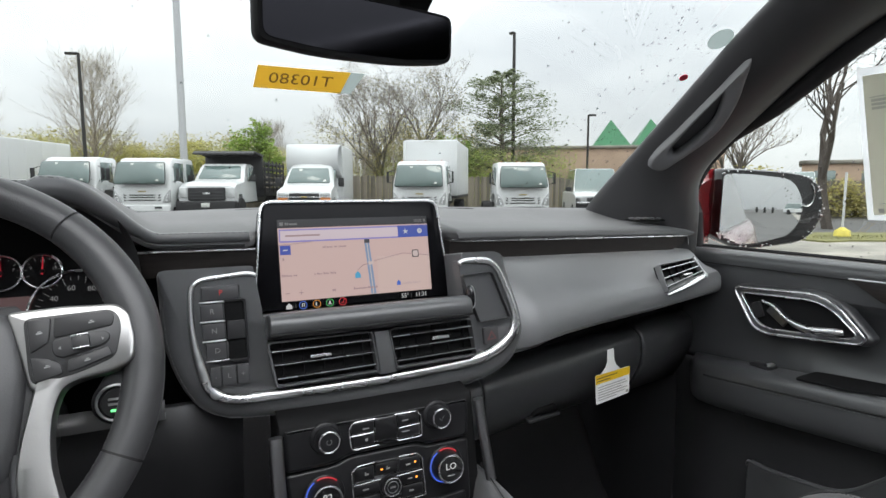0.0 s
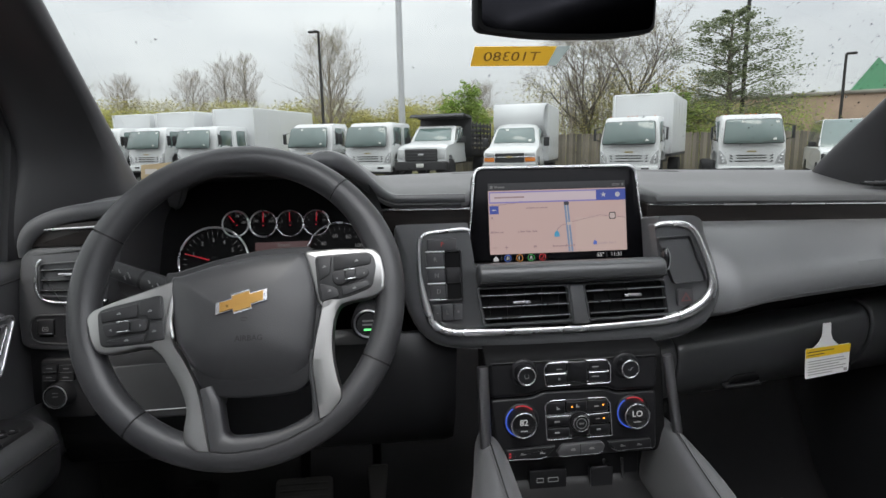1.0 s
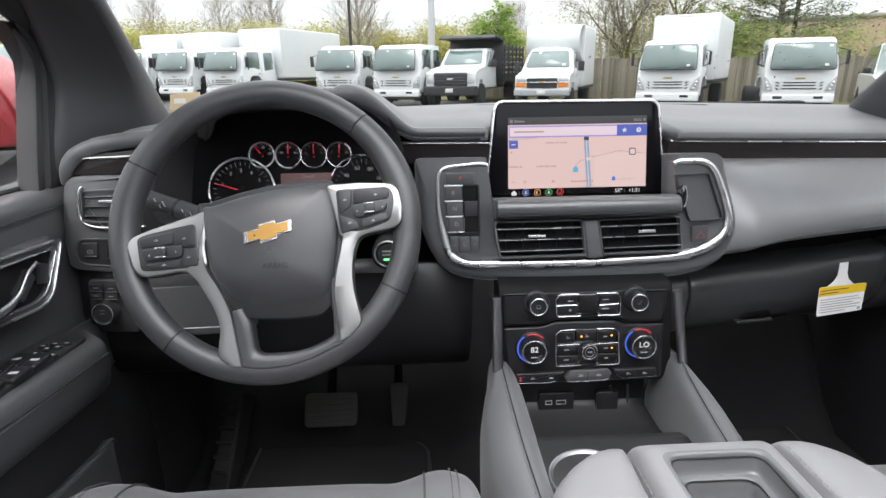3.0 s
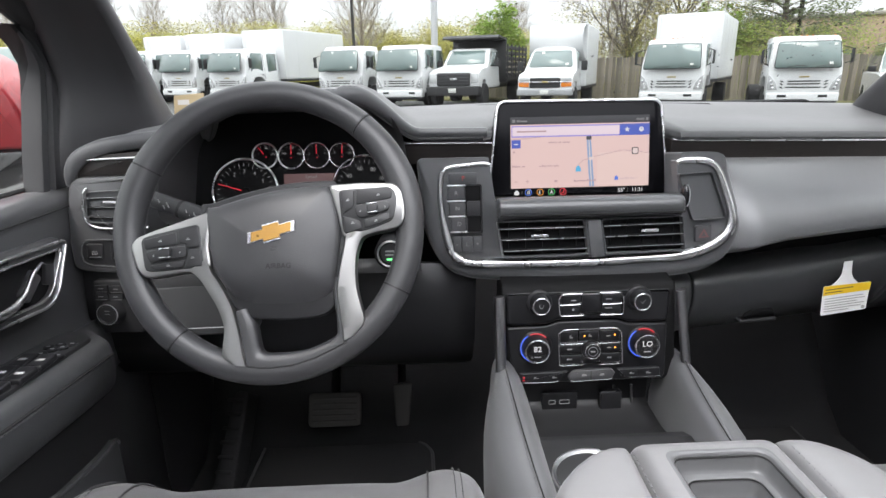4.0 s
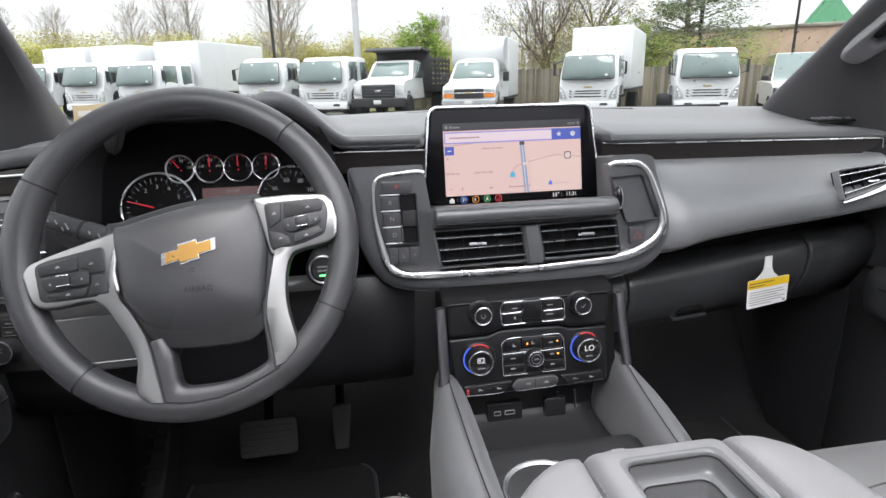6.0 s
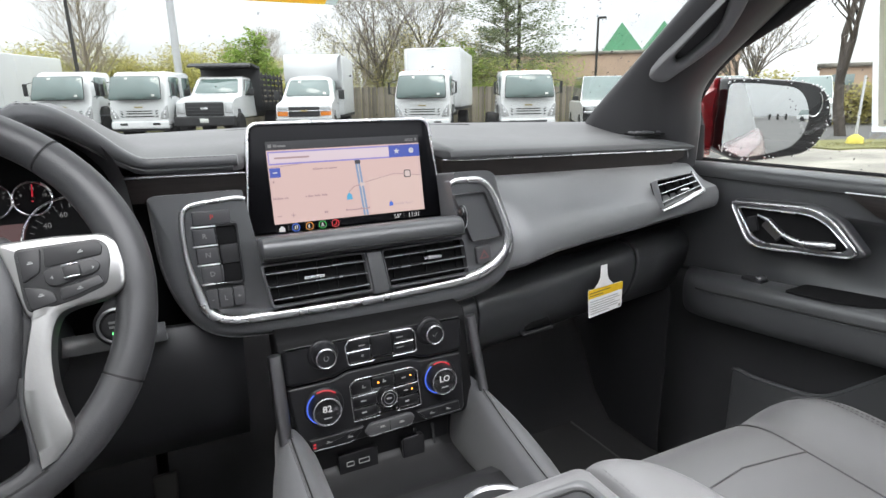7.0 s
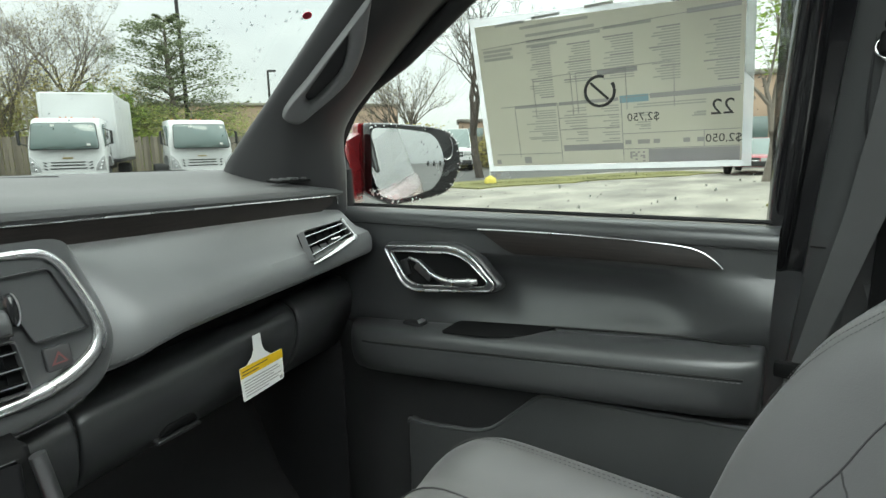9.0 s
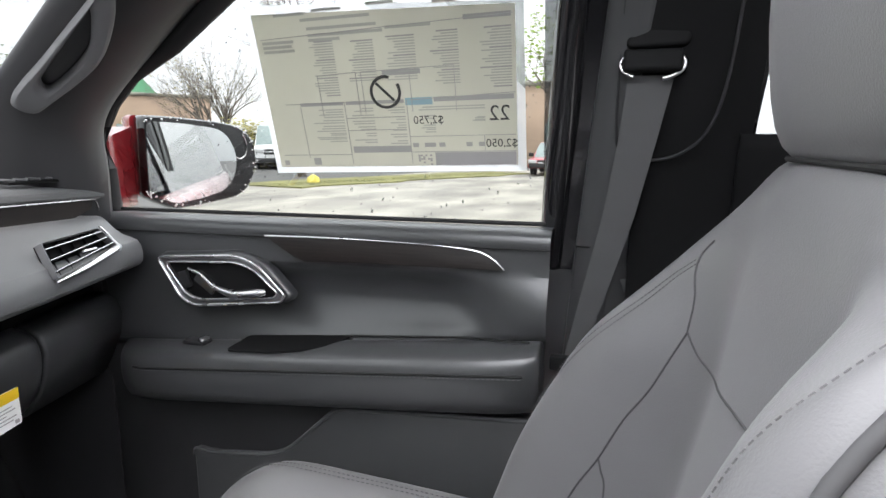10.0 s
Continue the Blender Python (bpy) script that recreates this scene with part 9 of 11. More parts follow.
# Needles greyed and paled, so distance haze sits in the colour.
M_NEEDLES = leafy("pine_needles_hazed", (0.235, 0.27, 0.16), 1.2)
M_BRICKFAR = mat("tan_building_wall", (0.44, 0.32, 0.235), 0.85, grain=0.3, grain_scale=20, vary=0.15, vary_scale=0.8)
M_GREENROOF = mat("green_metal_roof", (0.035, 0.20, 0.085), 0.5, vary=0.12, vary_scale=1.0)
M_POLEWHITE = mat("white_painted_pole", (0.55, 0.56, 0.58), 0.5, vary=0.08)
M_POLEDARK = mat("dark_bronze_pole", (0.035, 0.033, 0.032), 0.6, vary=0.15)
M_POLEYELLOW = mat("yellow_post", (0.65, 0.55, 0.10), 0.6, vary=0.15)
M_CARRED = mat("parked_red_paint", (0.35, 0.012, 0.03), 0.3, vary=0.06, coat=0.8)
M_CARBLUE = mat("parked_blue_paint", (0.03, 0.07, 0.20), 0.3, vary=0.06, coat=0.8)

# ---- ground ----
bm = bm_new()
ring = [[(x, y, ground_z(x, y) if abs(x) < 70 else ground_z(70 if x > 0 else -70, y)) for y in (-900, -60, -10, 0, 10, 20, 30, 45, 70, 900)] for x in (-900, -70, -30, -15, 0, 10, 20, 35, 70, 900)]
add_loft(bm, ring, closed=False)
tagged(part("ground", bm, M_ASPHALT), "worn dark asphalt car park", "ground", "", "structure")


def patch(name, pts, dz, material, label, kind="structure", cat="ground"):
    bm = bm_new()
    vs = [bm.verts.new((x, y, ground_z(x, y) + dz)) for x, y in pts]
    lo = [bm.verts.new((x, y, ground_z(x, y) - 0.05)) for x, y in pts]
    bm.faces.new(vs)
    for i in range(len(vs)):
        bm.faces.new((vs[i - 1], vs[i], lo[i], lo[i - 1]))
    return tagged(part(name, bm, material, smooth=False), label, cat, "", kind)


TH = radians(22.5)
ROW, BACK = Vector((math.cos(TH), -math.sin(TH), 0)), Vector((math.sin(TH), math.cos(TH), 0))
F0 = Vector((13.4, 25.4, 0))


def along(s, b):
    p = F0 + ROW * s + BACK * b
    return (p.x, p.y)


patch("grass_strip", [along(-42, -2.6), along(8, -2.6), along(8, 40), along(-42, 40)], 0.06, M_GRASS, "spring grass strip with raised edge behind the trucks", cat="grass")
patch("pavement_pale", [(2.2, -6.0), (2.6, -105), (40, -105), (30, -9), (34, 3.0), (28, 8.5), (16, 11.0), (9, 8), (2.6, 2.5)], 0.008, M_LOTPALE, "pale worn concrete of the side lane, wet glare in its colour")
rv = random.Random(21)
verge = [(15.2 + 1.0 * i, 9.0 - 0.40 * i + rv.uniform(-0.35, 0.35)) for i in range(14)]
patch("grass_verge", verge + [(29.0, 5.6), (26.5, 7.6), (22, 9.4), (18, 11.0), (15.6, 11.6)], 0.05, M_GRASS, "spring grass verge beside the lane", cat="grass")
patch("grass_island", [(3.4, -14), (6.2, -13.4), (7.4, -24), (4.2, -25)], 0.05, M_GRASS, "patch of spring grass behind the car", cat="grass")
patch("grass_corner", [(13.6, 0.9), (16.5, 0.8), (19, -2.0), (14.6, -1.6)], 0.05, M_GRASS, "small patch of spring grass", cat="grass")

# grass blades on the verges
bm = bm_new()
rnd = random.Random(2)
for i in range(7000):
    if i % 3:
        s, b = rnd.uniform(-14, 8), -2.6 + rnd.random() ** 2 * 3.5
        x, y = along(s, b)
    else:
        x, y = rnd.uniform(15.4, 28), 0
        y = 9.2 - 0.40 * (x - 15.2) + rnd.uniform(0.2, 1.6)
    h, a, w = rnd.uniform(0.02, 0.06), rnd.uniform(0, 6.3), 0.008
    z = ground_z(x, y) + 0.05
    v = [bm.verts.new((x + math.cos(a) * w, y + math.sin(a) * w, z)), bm.verts.new((x - math.cos(a) * w, y - math.sin(a) * w, z)), bm.verts.new((x + rnd.uniform(-.05, .05), y + rnd.uniform(-.05, .05), z + h))]
    bm.faces.new(v)
tagged(part("grass_blades", bm, M_GRASS, smooth=False), "short spring grass blades", "grass", "", "stuff")


# ---- vehicles ----
def wheel(parent, x, y, r, w, sx, dual=False):
    M = Matrix.Translation((x, y, r)) @ Matrix.Rotation(radians(90 * sx), 4, "Y")
    bm = bm_new()
    add_lathe(bm, [(r * 0.55, -w / 2), (r * 0.93, -w / 2), (r, -w * 0.36), (r, w * 0.36), (r * 0.93, w / 2), (r * 0.55, w / 2)], M, 24)
    ty = part("wheel", bm, M_TYRE, parent)
    bm = bm_new()
    add_lathe(bm, [(0.01, w * 0.30), (r * 0.25, w * 0.34), (r * 0.30, w * 0.20), (r * 0.50, w * 0.22), (r * 0.57, w * 0.46), (r * 0.57, -w * 0.4), (0.01, -w * 0.4)], M, 24)
    part("rim", bm, M_WHEELRIM, ty, "steel rim")


def cargo_box(parent, x0, x1, y0, y1, z0, z1, nose=0.0):
    """A van body: white panels with rounded top edge, corner posts and a dark sill."""
    bm = bm_new()
    add_box(bm, ((x0 + x1) / 2, (y0 + y1) / 2, (z0 + z1) / 2), (x1 - x0, y1 - y0, z1 - z0), 0.07, 3)
    bx = part("cargo_box", bm, M_BOXWHITE, parent)
    if nose:
        bm = bm_new()
        add_loft(bm, [[(x0 + 0.06 * k, y0 + 0.02 - nose * f, z0 + (z1 - z0) * g), (x1 - 0.06 * k, y0 + 0.02 - nose * f, z0 + (z1 - z0) * g)] for f, g, k in ((0.0, 0.42, 0), (0.45, 0.47, 0.6), (0.85, 0.60, 1.5), (1.0, 0.75, 1.8), (0.8, 0.93, 1.4), (0.3, 0.99, 0.8), (0.0, 1.0, 0.5))], closed=False)
        part("wind_deflector", bm, M_BOXWHITE, bx, solid=0.02)
    for x in (x0 + 0.02, x1 - 0.02):
        bm = bm_new()
        add_box(bm, (x, y0 + 0.0, (z0 + z1) / 2), (0.09, 0.09, z1 - z0 - 0.06), 0.02, 2)
        part("corner_post", bm, M_WHITE, bx)
    bm = bm_new()
    add_box(bm, ((x0 + x1) / 2, (y0 + y1) / 2, z0 - 0.05), (x1 - x0 + 0.01, y1 - y0, 0.10), 0.01, 1)
    part("sill_rail", bm, M_TRIMDARK, bx)
    bm = bm_new()
    add_box(bm, ((x0 + x1) / 2, y0 - 0.01, z1 - 0.06), (0.5, 0.02, 0.03), 0.005, 1)
    part("marker_bar", bm, M_PLATEBAR, bx)
    n = 5
    for i in range(1, n):
        bm = bm_new()
        add_box(bm, (x1 + 0.002, y0 + (y1 - y0) * i / n, (z0 + z1) / 2), (0.010, 0.03, z1 - z0 - 0.2), 0.002, 1)
        part("side_rib", bm, M_WHITE, bx)


def cab_over(label, crew=False, box=None, lights=False):
    """A cab-over truck, its front at y = 0, looking along -y."""
    t = thing("truck", label, "truck", (0, 0, 0), "parked trucks")
    W, L = 2.0, 2.55 if crew else 1.75
    prof = [(0.02, 0.52), (-0.02, 0.62), (-0.01, 1.18), (0.10, 1.55), (0.30, 2.14), (0.42, 2.28), (0.62, 2.33), (L - 0.12, 2.33), (L, 2.24), (L, 0.80), (1.38, 0.80), (1.28, 1.02), (1.05, 1.14), (0.62, 1.12), (0.45, 0.95), (0.40, 0.52)]
    bm = bm_new()
    rings = []
    for x, s in ((0.0, 0.955), (0.03, 0.985), (0.10, 1.0), (W - 0.10, 1.0), (W - 0.03, 0.985), (W, 0.955)):
        ring = []
        for y, z in prof:
            cy, cz = L / 2, 1.4
            # the cab narrows towards its roof
            inx = 0.10 * sstep(1.5, 2.33, z) * (1 if x < W / 2 else -1)
            ring.append((x + inx, cy + (y - cy) * s, cz + (z - cz) * s))
        rings.append(ring)
    add_loft(bm, rings)
    cab = part("cab", bm, M_WHITE, t)
    # windscreen with dark surround, wipers
    FM = face((W / 2, 0.055, 1.72), 18.5)
    bm = bm_new()
    add_prism(bm, rpoly([(-0.905, -0.43), (0.905, -0.43), (0.835, 0.415), (-0.835, 0.415)], 0.10, 5), 0.02, FM, 0.006, 1, 0.160)
    part("windscreen_surround", bm, M_TRIMDARK, cab)
    bm = bm_new()
    add_prism(bm, rpoly([(-0.885, -0.405), (0.885, -0.405), (0.815, 0.395), (-0.815, 0.395)], 0.09, 5), 0.02, FM, 0.004, 1, 0.166)
    part("windscreen", bm, M_TRUCKGLASS, cab, "greenish windscreen")
    for u in (-0.55, 0.25):
        bm = bm_new()
        add_tube(bm, [FM @ Vector((u, -0.39, 0.175)), FM @ Vector((u + 0.25, -0.35, 0.185)), FM @ Vector((u + 0.52, -0.36, 0.180))], 0.010, 6)
        part("wiper", bm, M_TRIMDARK, cab)
    for u, v in ((-0.30, 0.33), (0.62, -0.28), (0.70, 0.30)):
        flat("screen_sticker", rect(u - 0.05, v - 0.035, u + 0.05, v + 0.035), 0.171, M_PLATEBAR, cab, FM)
    # front panel: badge, grille slots, lamps, bumper
    FF = face((W / 2, -0.012, 0.9), 0)
    bm = bm_new()
    add_prism(bm, rpoly(rect(-0.14, 0.185, 0.14, 0.235), 0.02, 3), 0.02, FF, 0.004, 1, 0.030)
    part("badge", bm, mat("dull_gold_badge", (0.45, 0.36, 0.16), 0.4, 0.5), cab, "dull gold badge")
    for v, w in ((0.080, 0.84), (-0.005, 0.84), (-0.105, 0.92)):
        bm = bm_new()
        add_prism(bm, rpoly([(-w / 2, v - 0.017), (w / 2, v - 0.017), (w / 2 + 0.05, v + 0.017), (-w / 2 - 0.05, v + 0.017)], 0.012, 3), 0.03, FF, 0.004, 1, 0.024)
        part("grille_slot", bm, M_TRIMDARK, cab)
        for s in (-1, 1):
            bm = bm_new()
            add_prism(bm, [(s * 0.535, v - 0.03), (s * 0.60, v - 0.03), (s * 0.665, v + 0.02), (s * 0.60, v + 0.02)][::s], 0.03, FF, 0.003, 1, 0.026)
            part("air_slash", bm, M_TRIMDARK, cab)
    for s in (-1, 1):
        bm = bm_new()
        add_prism(bm, rpoly([(s * 0.70, -0.19), (s * 0.985, -0.19), (s * 0.985, 0.27), (s * 0.94, 0.24), (s * 0.76, 0.02)], 0.03, 4), 0.06, FF, 0.01, 2, 0.026)
        hl = part("headlamp", bm, M_LAMP, cab, "clear headlamp")
        for k in range(3):
            bm = bm_new()
            bmesh.ops.create_icosphere(bm, subdivisions=2, radius=0.05, matrix=FF @ Matrix.Translation((s * (0.84 + 0.035 * k), -0.12 + 0.10 * k, 0.02)))
            part("reflector", bm, M_CHROME, hl)
    bm = bm_new()
    add_box(bm, (W / 2, 0.06, 0.50), (W * 1.0, 0.26, 0.26), 0.05, 3)
    bp_ = part("bumper", bm, M_WHITE, t)
    for s in (-1, 1):
        bm = bm_new()
        add_box(bm, (W / 2 + s * 0.56, -0.07, 0.53), (0.26, 0.02, 0.08), 0.01, 1)
        part("fog_lamp_slot", bm, M_TRIMDARK, bp_)
    bm = bm_new()
    add_box(bm, (W / 2, 0.10, 0.335), (W * 0.97, 0.20, 0.10), 0.02, 2)
    part("lower_valance", bm, M_TRIMDARK, bp_)
    # side glass on the visible and the hidden side, mirrors, doors
    for s in (0, 1):
        x = (0.085 if s == 0 else W - 0.085)
        o = -1 if s == 0 else 1
        for y0, y1 in ((0.34, 1.30),) + (((1.66, 2.30),) if crew else ()):
            bm = bm_new()
            add_prism(bm, rpoly([(y0 + (0.10 if y0 < 1 else 0.0), 1.34), (y0 + 0.42, 1.40), (y1, 1.40), (y1 - 0.02, 2.14), (y0 + (0.18 if y0 < 1 else 0.02), 2.14)], 0.05, 3), 0.03, Matrix(((0, 0, o, x + o * 0.055), (1, 0, 0, 0), (0, 1, 0, 0), (0, 0, 0, 1))) @ Matrix.Rotation(0, 4, "X"), 0.004, 1, 0.0)
            ob = part("side_window", bm, M_TRUCKGLASS, cab)
        bm = bm_new()
        add_box(bm, (x + o * 0.085, 1.22, 1.22), (0.02, 0.14, 0.05), 0.008, 1)
        part("door_handle", bm, M_TRIMDARK, cab)
        for y in (1.36,) + ((2.38,) if crew else ()):
            bm = bm_new()
            add_tube(bm, [(x + o * 0.083, y, 0.95), (x + o * 0.083, y, 1.40), (x + o * 0.035, y, 2.15)], 0.006, 5)
            part("door_gap", bm, M_TRIMDARK, cab)
        bm = bm_new()
        add_box(bm, (x + o * 0.30, 0.12, 1.72), (0.06, 0.20, 0.42), 0.03, 2)
        mr = part("mirror", bm, M_TRIMDARK, t)
        bm = bm_new()
        for z in (1.45, 2.0):
            add_tube(bm, [(x + o * 0.05, 0.30, z), (x + o * 0.28, 0.14, 1.55 if z < 1.7 else 1.92)], 0.014, 6)
        part("mirror_arm", bm, M_TRIMDARK, mr)
    if lights:
        for k in range(5):
            bm = bm_new()
            add_box(bm, (0.70 + 0.15 * k if 0 < k < 4 else 0.25 + 0.375 * k, 0.50, 2.34), (0.05, 0.05, 0.035), 0.010, 2)
            part("roof_marker", bm, M_ORANGE, cab, "amber roof marker")
    # chassis and wheels
    y_end = box[3] if box else L + 3.2
    bm = bm_new()
    for x in (0.62, W - 0.62):
        add_box(bm, (x, (0.3 + y_end) / 2, 0.68), (0.10, y_end - 0.3, 0.22), 0.01, 1)
    part("chassis", bm, M_TRIMDARK, t)
    for x, s in ((0.14, -1), (W - 0.14, 1)):
        wheel(t, x, 0.95, 0.40, 0.24, s)
        wheel(t, x, y_end - 1.35, 0.40, 0.42, s)
    if box:
        cargo_box(t, *box)
    return t


def place(t, x, y, turn=0.0):
    t.matrix_basis = pose(x, y, ground_z(x, y), 0, 0, -22.5 + turn)


place(cab_over("white cab-over box truck at the end of the row", box=(-0.10, 2.15, 1.95, 6.3, 1.0, 3.05)), -14.45, 28.55)
place(cab_over("white cab-over box truck with plain white box", box=(-0.10, 2.15, 1.95, 6.3, 1.0, 3.10)), -12.05, 27.6)
place(cab_over("white crew-cab box truck with a long white box", crew=True, box=(-0.08, 2.20, 2.72, 8.3, 1.0, 3.25)), -9.55, 26.6)
place(cab_over("white cab-over truck without a body"), -4.30, 24.4)
place(cab_over("white crew-cab cab-over truck without a body", crew=True), -1.90, 23.4)
place(cab_over("white cab-over truck with tall white box beside the fence", box=(0.02, 2.16, 2.0, 7.2, 1.0, 3.22), lights=True), 7.36, 19.7, -11)
place(cab_over("white cab-over truck with amber roof markers beside the fence", lights=True), 10.85, 18.1)


def hood_truck(label):
    """A white conventional truck with black dump body."""
    t = thing("dump_truck", label, "truck", (0, 0, 0), "parked trucks")
    W = 2.1
    bm = bm_new()
    rings = []
    for x, k in ((0.06, 0.93), (0.22, 1.0), (0.6, 1.02), (W - 0.6, 1.02), (W - 0.22, 1.0), (W - 0.06, 0.93)):
        rings.append([(x, y, 0.62 + (z - 0.62) * k) for y, z in ((0.0, 0.75), (-0.03, 1.0), (0.02, 1.32), (0.30, 1.44), (1.25, 1.55), (1.40, 1.55), (1.40, 0.75), (1.0, 0.75), (0.9, 1.05), (0.5, 1.05), (0.4, 0.75))])
    add_loft(bm, rings)
    part("bonnet", bm, M_WHITE, t)
    bm = bm_new()
    rings = []
    for x, k in ((0.10, 0.97), (0.18, 1.0), (W - 0.18, 1.0), (W - 0.10, 0.97)):
        rings.append([(x + (0.10 if x < 1 else -0.10) * sstep(1.5, 2.2, z), y, z * k + 0.06 * (1 - k)) for y, z in ((1.36, 0.72), (1.36, 1.52), (1.95, 2.12), (2.15, 2.20), (3.0, 2.20), (3.15, 2.1), (3.18, 0.72))])
    add_loft(bm, rings)
    cab = part("cab", bm, M_WHITE, t)
    FM = face((W / 2, 1.66, 1.83), 44)
    bm = bm_new()
    add_prism(bm, rpoly([(-0.80, -0.34), (0.80, -0.34), (0.70, 0.36), (-0.70, 0.36)], 0.08, 4), 0.03, FM, 0.004, 1, 0.03)
    part("windscreen", bm, M_TRUCKGLASS, cab, "greenish windscreen")
    for o, x in ((-1, 0.10), (1, W - 0.10)):
        bm = bm_new()
        add_prism(bm, rpoly([(1.75, 1.50), (2.85, 1.50), (2.85, 2.06), (2.12, 2.06)], 0.05, 3), 0.03, Matrix(((0, 0, o, x + o * 0.0), (1, 0, 0, 0), (0, 1, 0, 0), (0, 0, 0, 1))), 0.004, 1, 0.0)
        part("side_window", bm, M_TRUCKGLASS, cab)
        bm = bm_new()
        add_box(bm, (x + o * 0.26, 1.80, 1.62), (0.20, 0.12, 0.26), 0.03, 2)
        part("mirror", bm, M_TRIMDARK, cab)
    FF = face((W / 2, -0.03, 1.05), 2)
    bm = bm_new()
    add_prism(bm, rpoly(rect(-0.66, -0.25, 0.66, 0.22), 0.05, 4), 0.06, FF, 0.01, 2, 0.03)
    gr = part("grille", bm, M_TRIMDARK, t)
    for k in range(4):
        bm = bm_new()
        add_box(bm, (0, -0.17 + 0.11 * k, 0.035), (1.25, 0.02, 0.02), 0.004, 1, FF)
        part("grille_bar", bm, mat("grille_grey", (0.08, 0.08, 0.085), 0.4) if k == 0 else bpy.data.materials["grille_grey"], gr)
    bm = bm_new()
    add_prism(bm, rpoly([(-0.13, -0.035), (0.13, -0.035), (0.13, 0.035), (-0.13, 0.035)], 0.01, 2), 0.02, FF, 0.003, 1, 0.055)
    part("badge", bm, M_CHROME, gr, "bright badge")
    for s in (-1, 1):
        bm = bm_new()
        add_prism(bm, rpoly([(s * 0.69, -0.16), (s * 0.97, -0.14), (s * 0.97, 0.20), (s * 0.69, 0.20)], 0.03, 3), 0.08, FF, 0.008, 2, 0.02)
        part("headlamp", bm, M_LAMP, t, "clear headlamp")
    bm = bm_new()
    add_box(bm, (W / 2, -0.06, 0.62), (W, 0.30, 0.34), 0.05, 3)
    bp_ = part("bumper", bm, M_TRIMDARK, t)
    bm = bm_new()
    add_box(bm, (W / 2, -0.215, 0.64), (0.30, 0.012, 0.15), 0.004, 1)
    part("plate", bm, M_PLATEBAR, bp_, "pale plate")
    # black dump body with cab shield and slatted sides
    bm = bm_new()
    add_box(bm, (W / 2, 3.40, 1.75), (2.35, 0.10, 1.75), 0.02, 1)
    add_loft(bm, [[(x, 3.42, 2.62), (x, 2.2, 2.70), (x, 1.95, 2.60), (x, 1.95, 2.54), (x, 2.2, 2.62), (x, 3.42, 2.52)] for x in (-0.12, W + 0.12)])
    part("headboard", bm, M_TRIMDARK, t, "black steel headboard with cab shield")
    bm = bm_new()
    add_box(bm, (W / 2, 5.4, 0.98), (2.35, 4.0, 0.20), 0.02, 1)
    part("dump_floor", bm, M_TRIMDARK, t)
    for x in (-0.10, W + 0.10):
        for k in range(6):
            bm = bm_new()
            add_box(bm, (x, 5.4, 1.15 + 0.22 * k), (0.05, 4.0, 0.15), 0.01, 1)
            part("side_board", bm, M_TRIMDARK, t)
        for k in range(6):
            bm = bm_new()
            add_box(bm, (x * 1.0 + (0.03 if x > 1 else -0.03), 3.6 + 0.72 * k, 1.70), (0.06, 0.08, 1.4), 0.01, 1)
            part("stake", bm, M_TRIMDARK, t)
    bm = bm_new()
    for x in (0.62, W - 0.62):
        add_box(bm, (x, 3.8, 0.72), (0.10, 7.0, 0.24), 0.01, 1)
    part("chassis", bm, M_TRIMDARK, t)
    for x, s in ((0.12, -1), (W - 0.12, 1)):
        wheel(t, x, 0.70, 0.44, 0.28, s)
        wheel(t, x, 5.8, 0.44, 0.46, s)
    return t


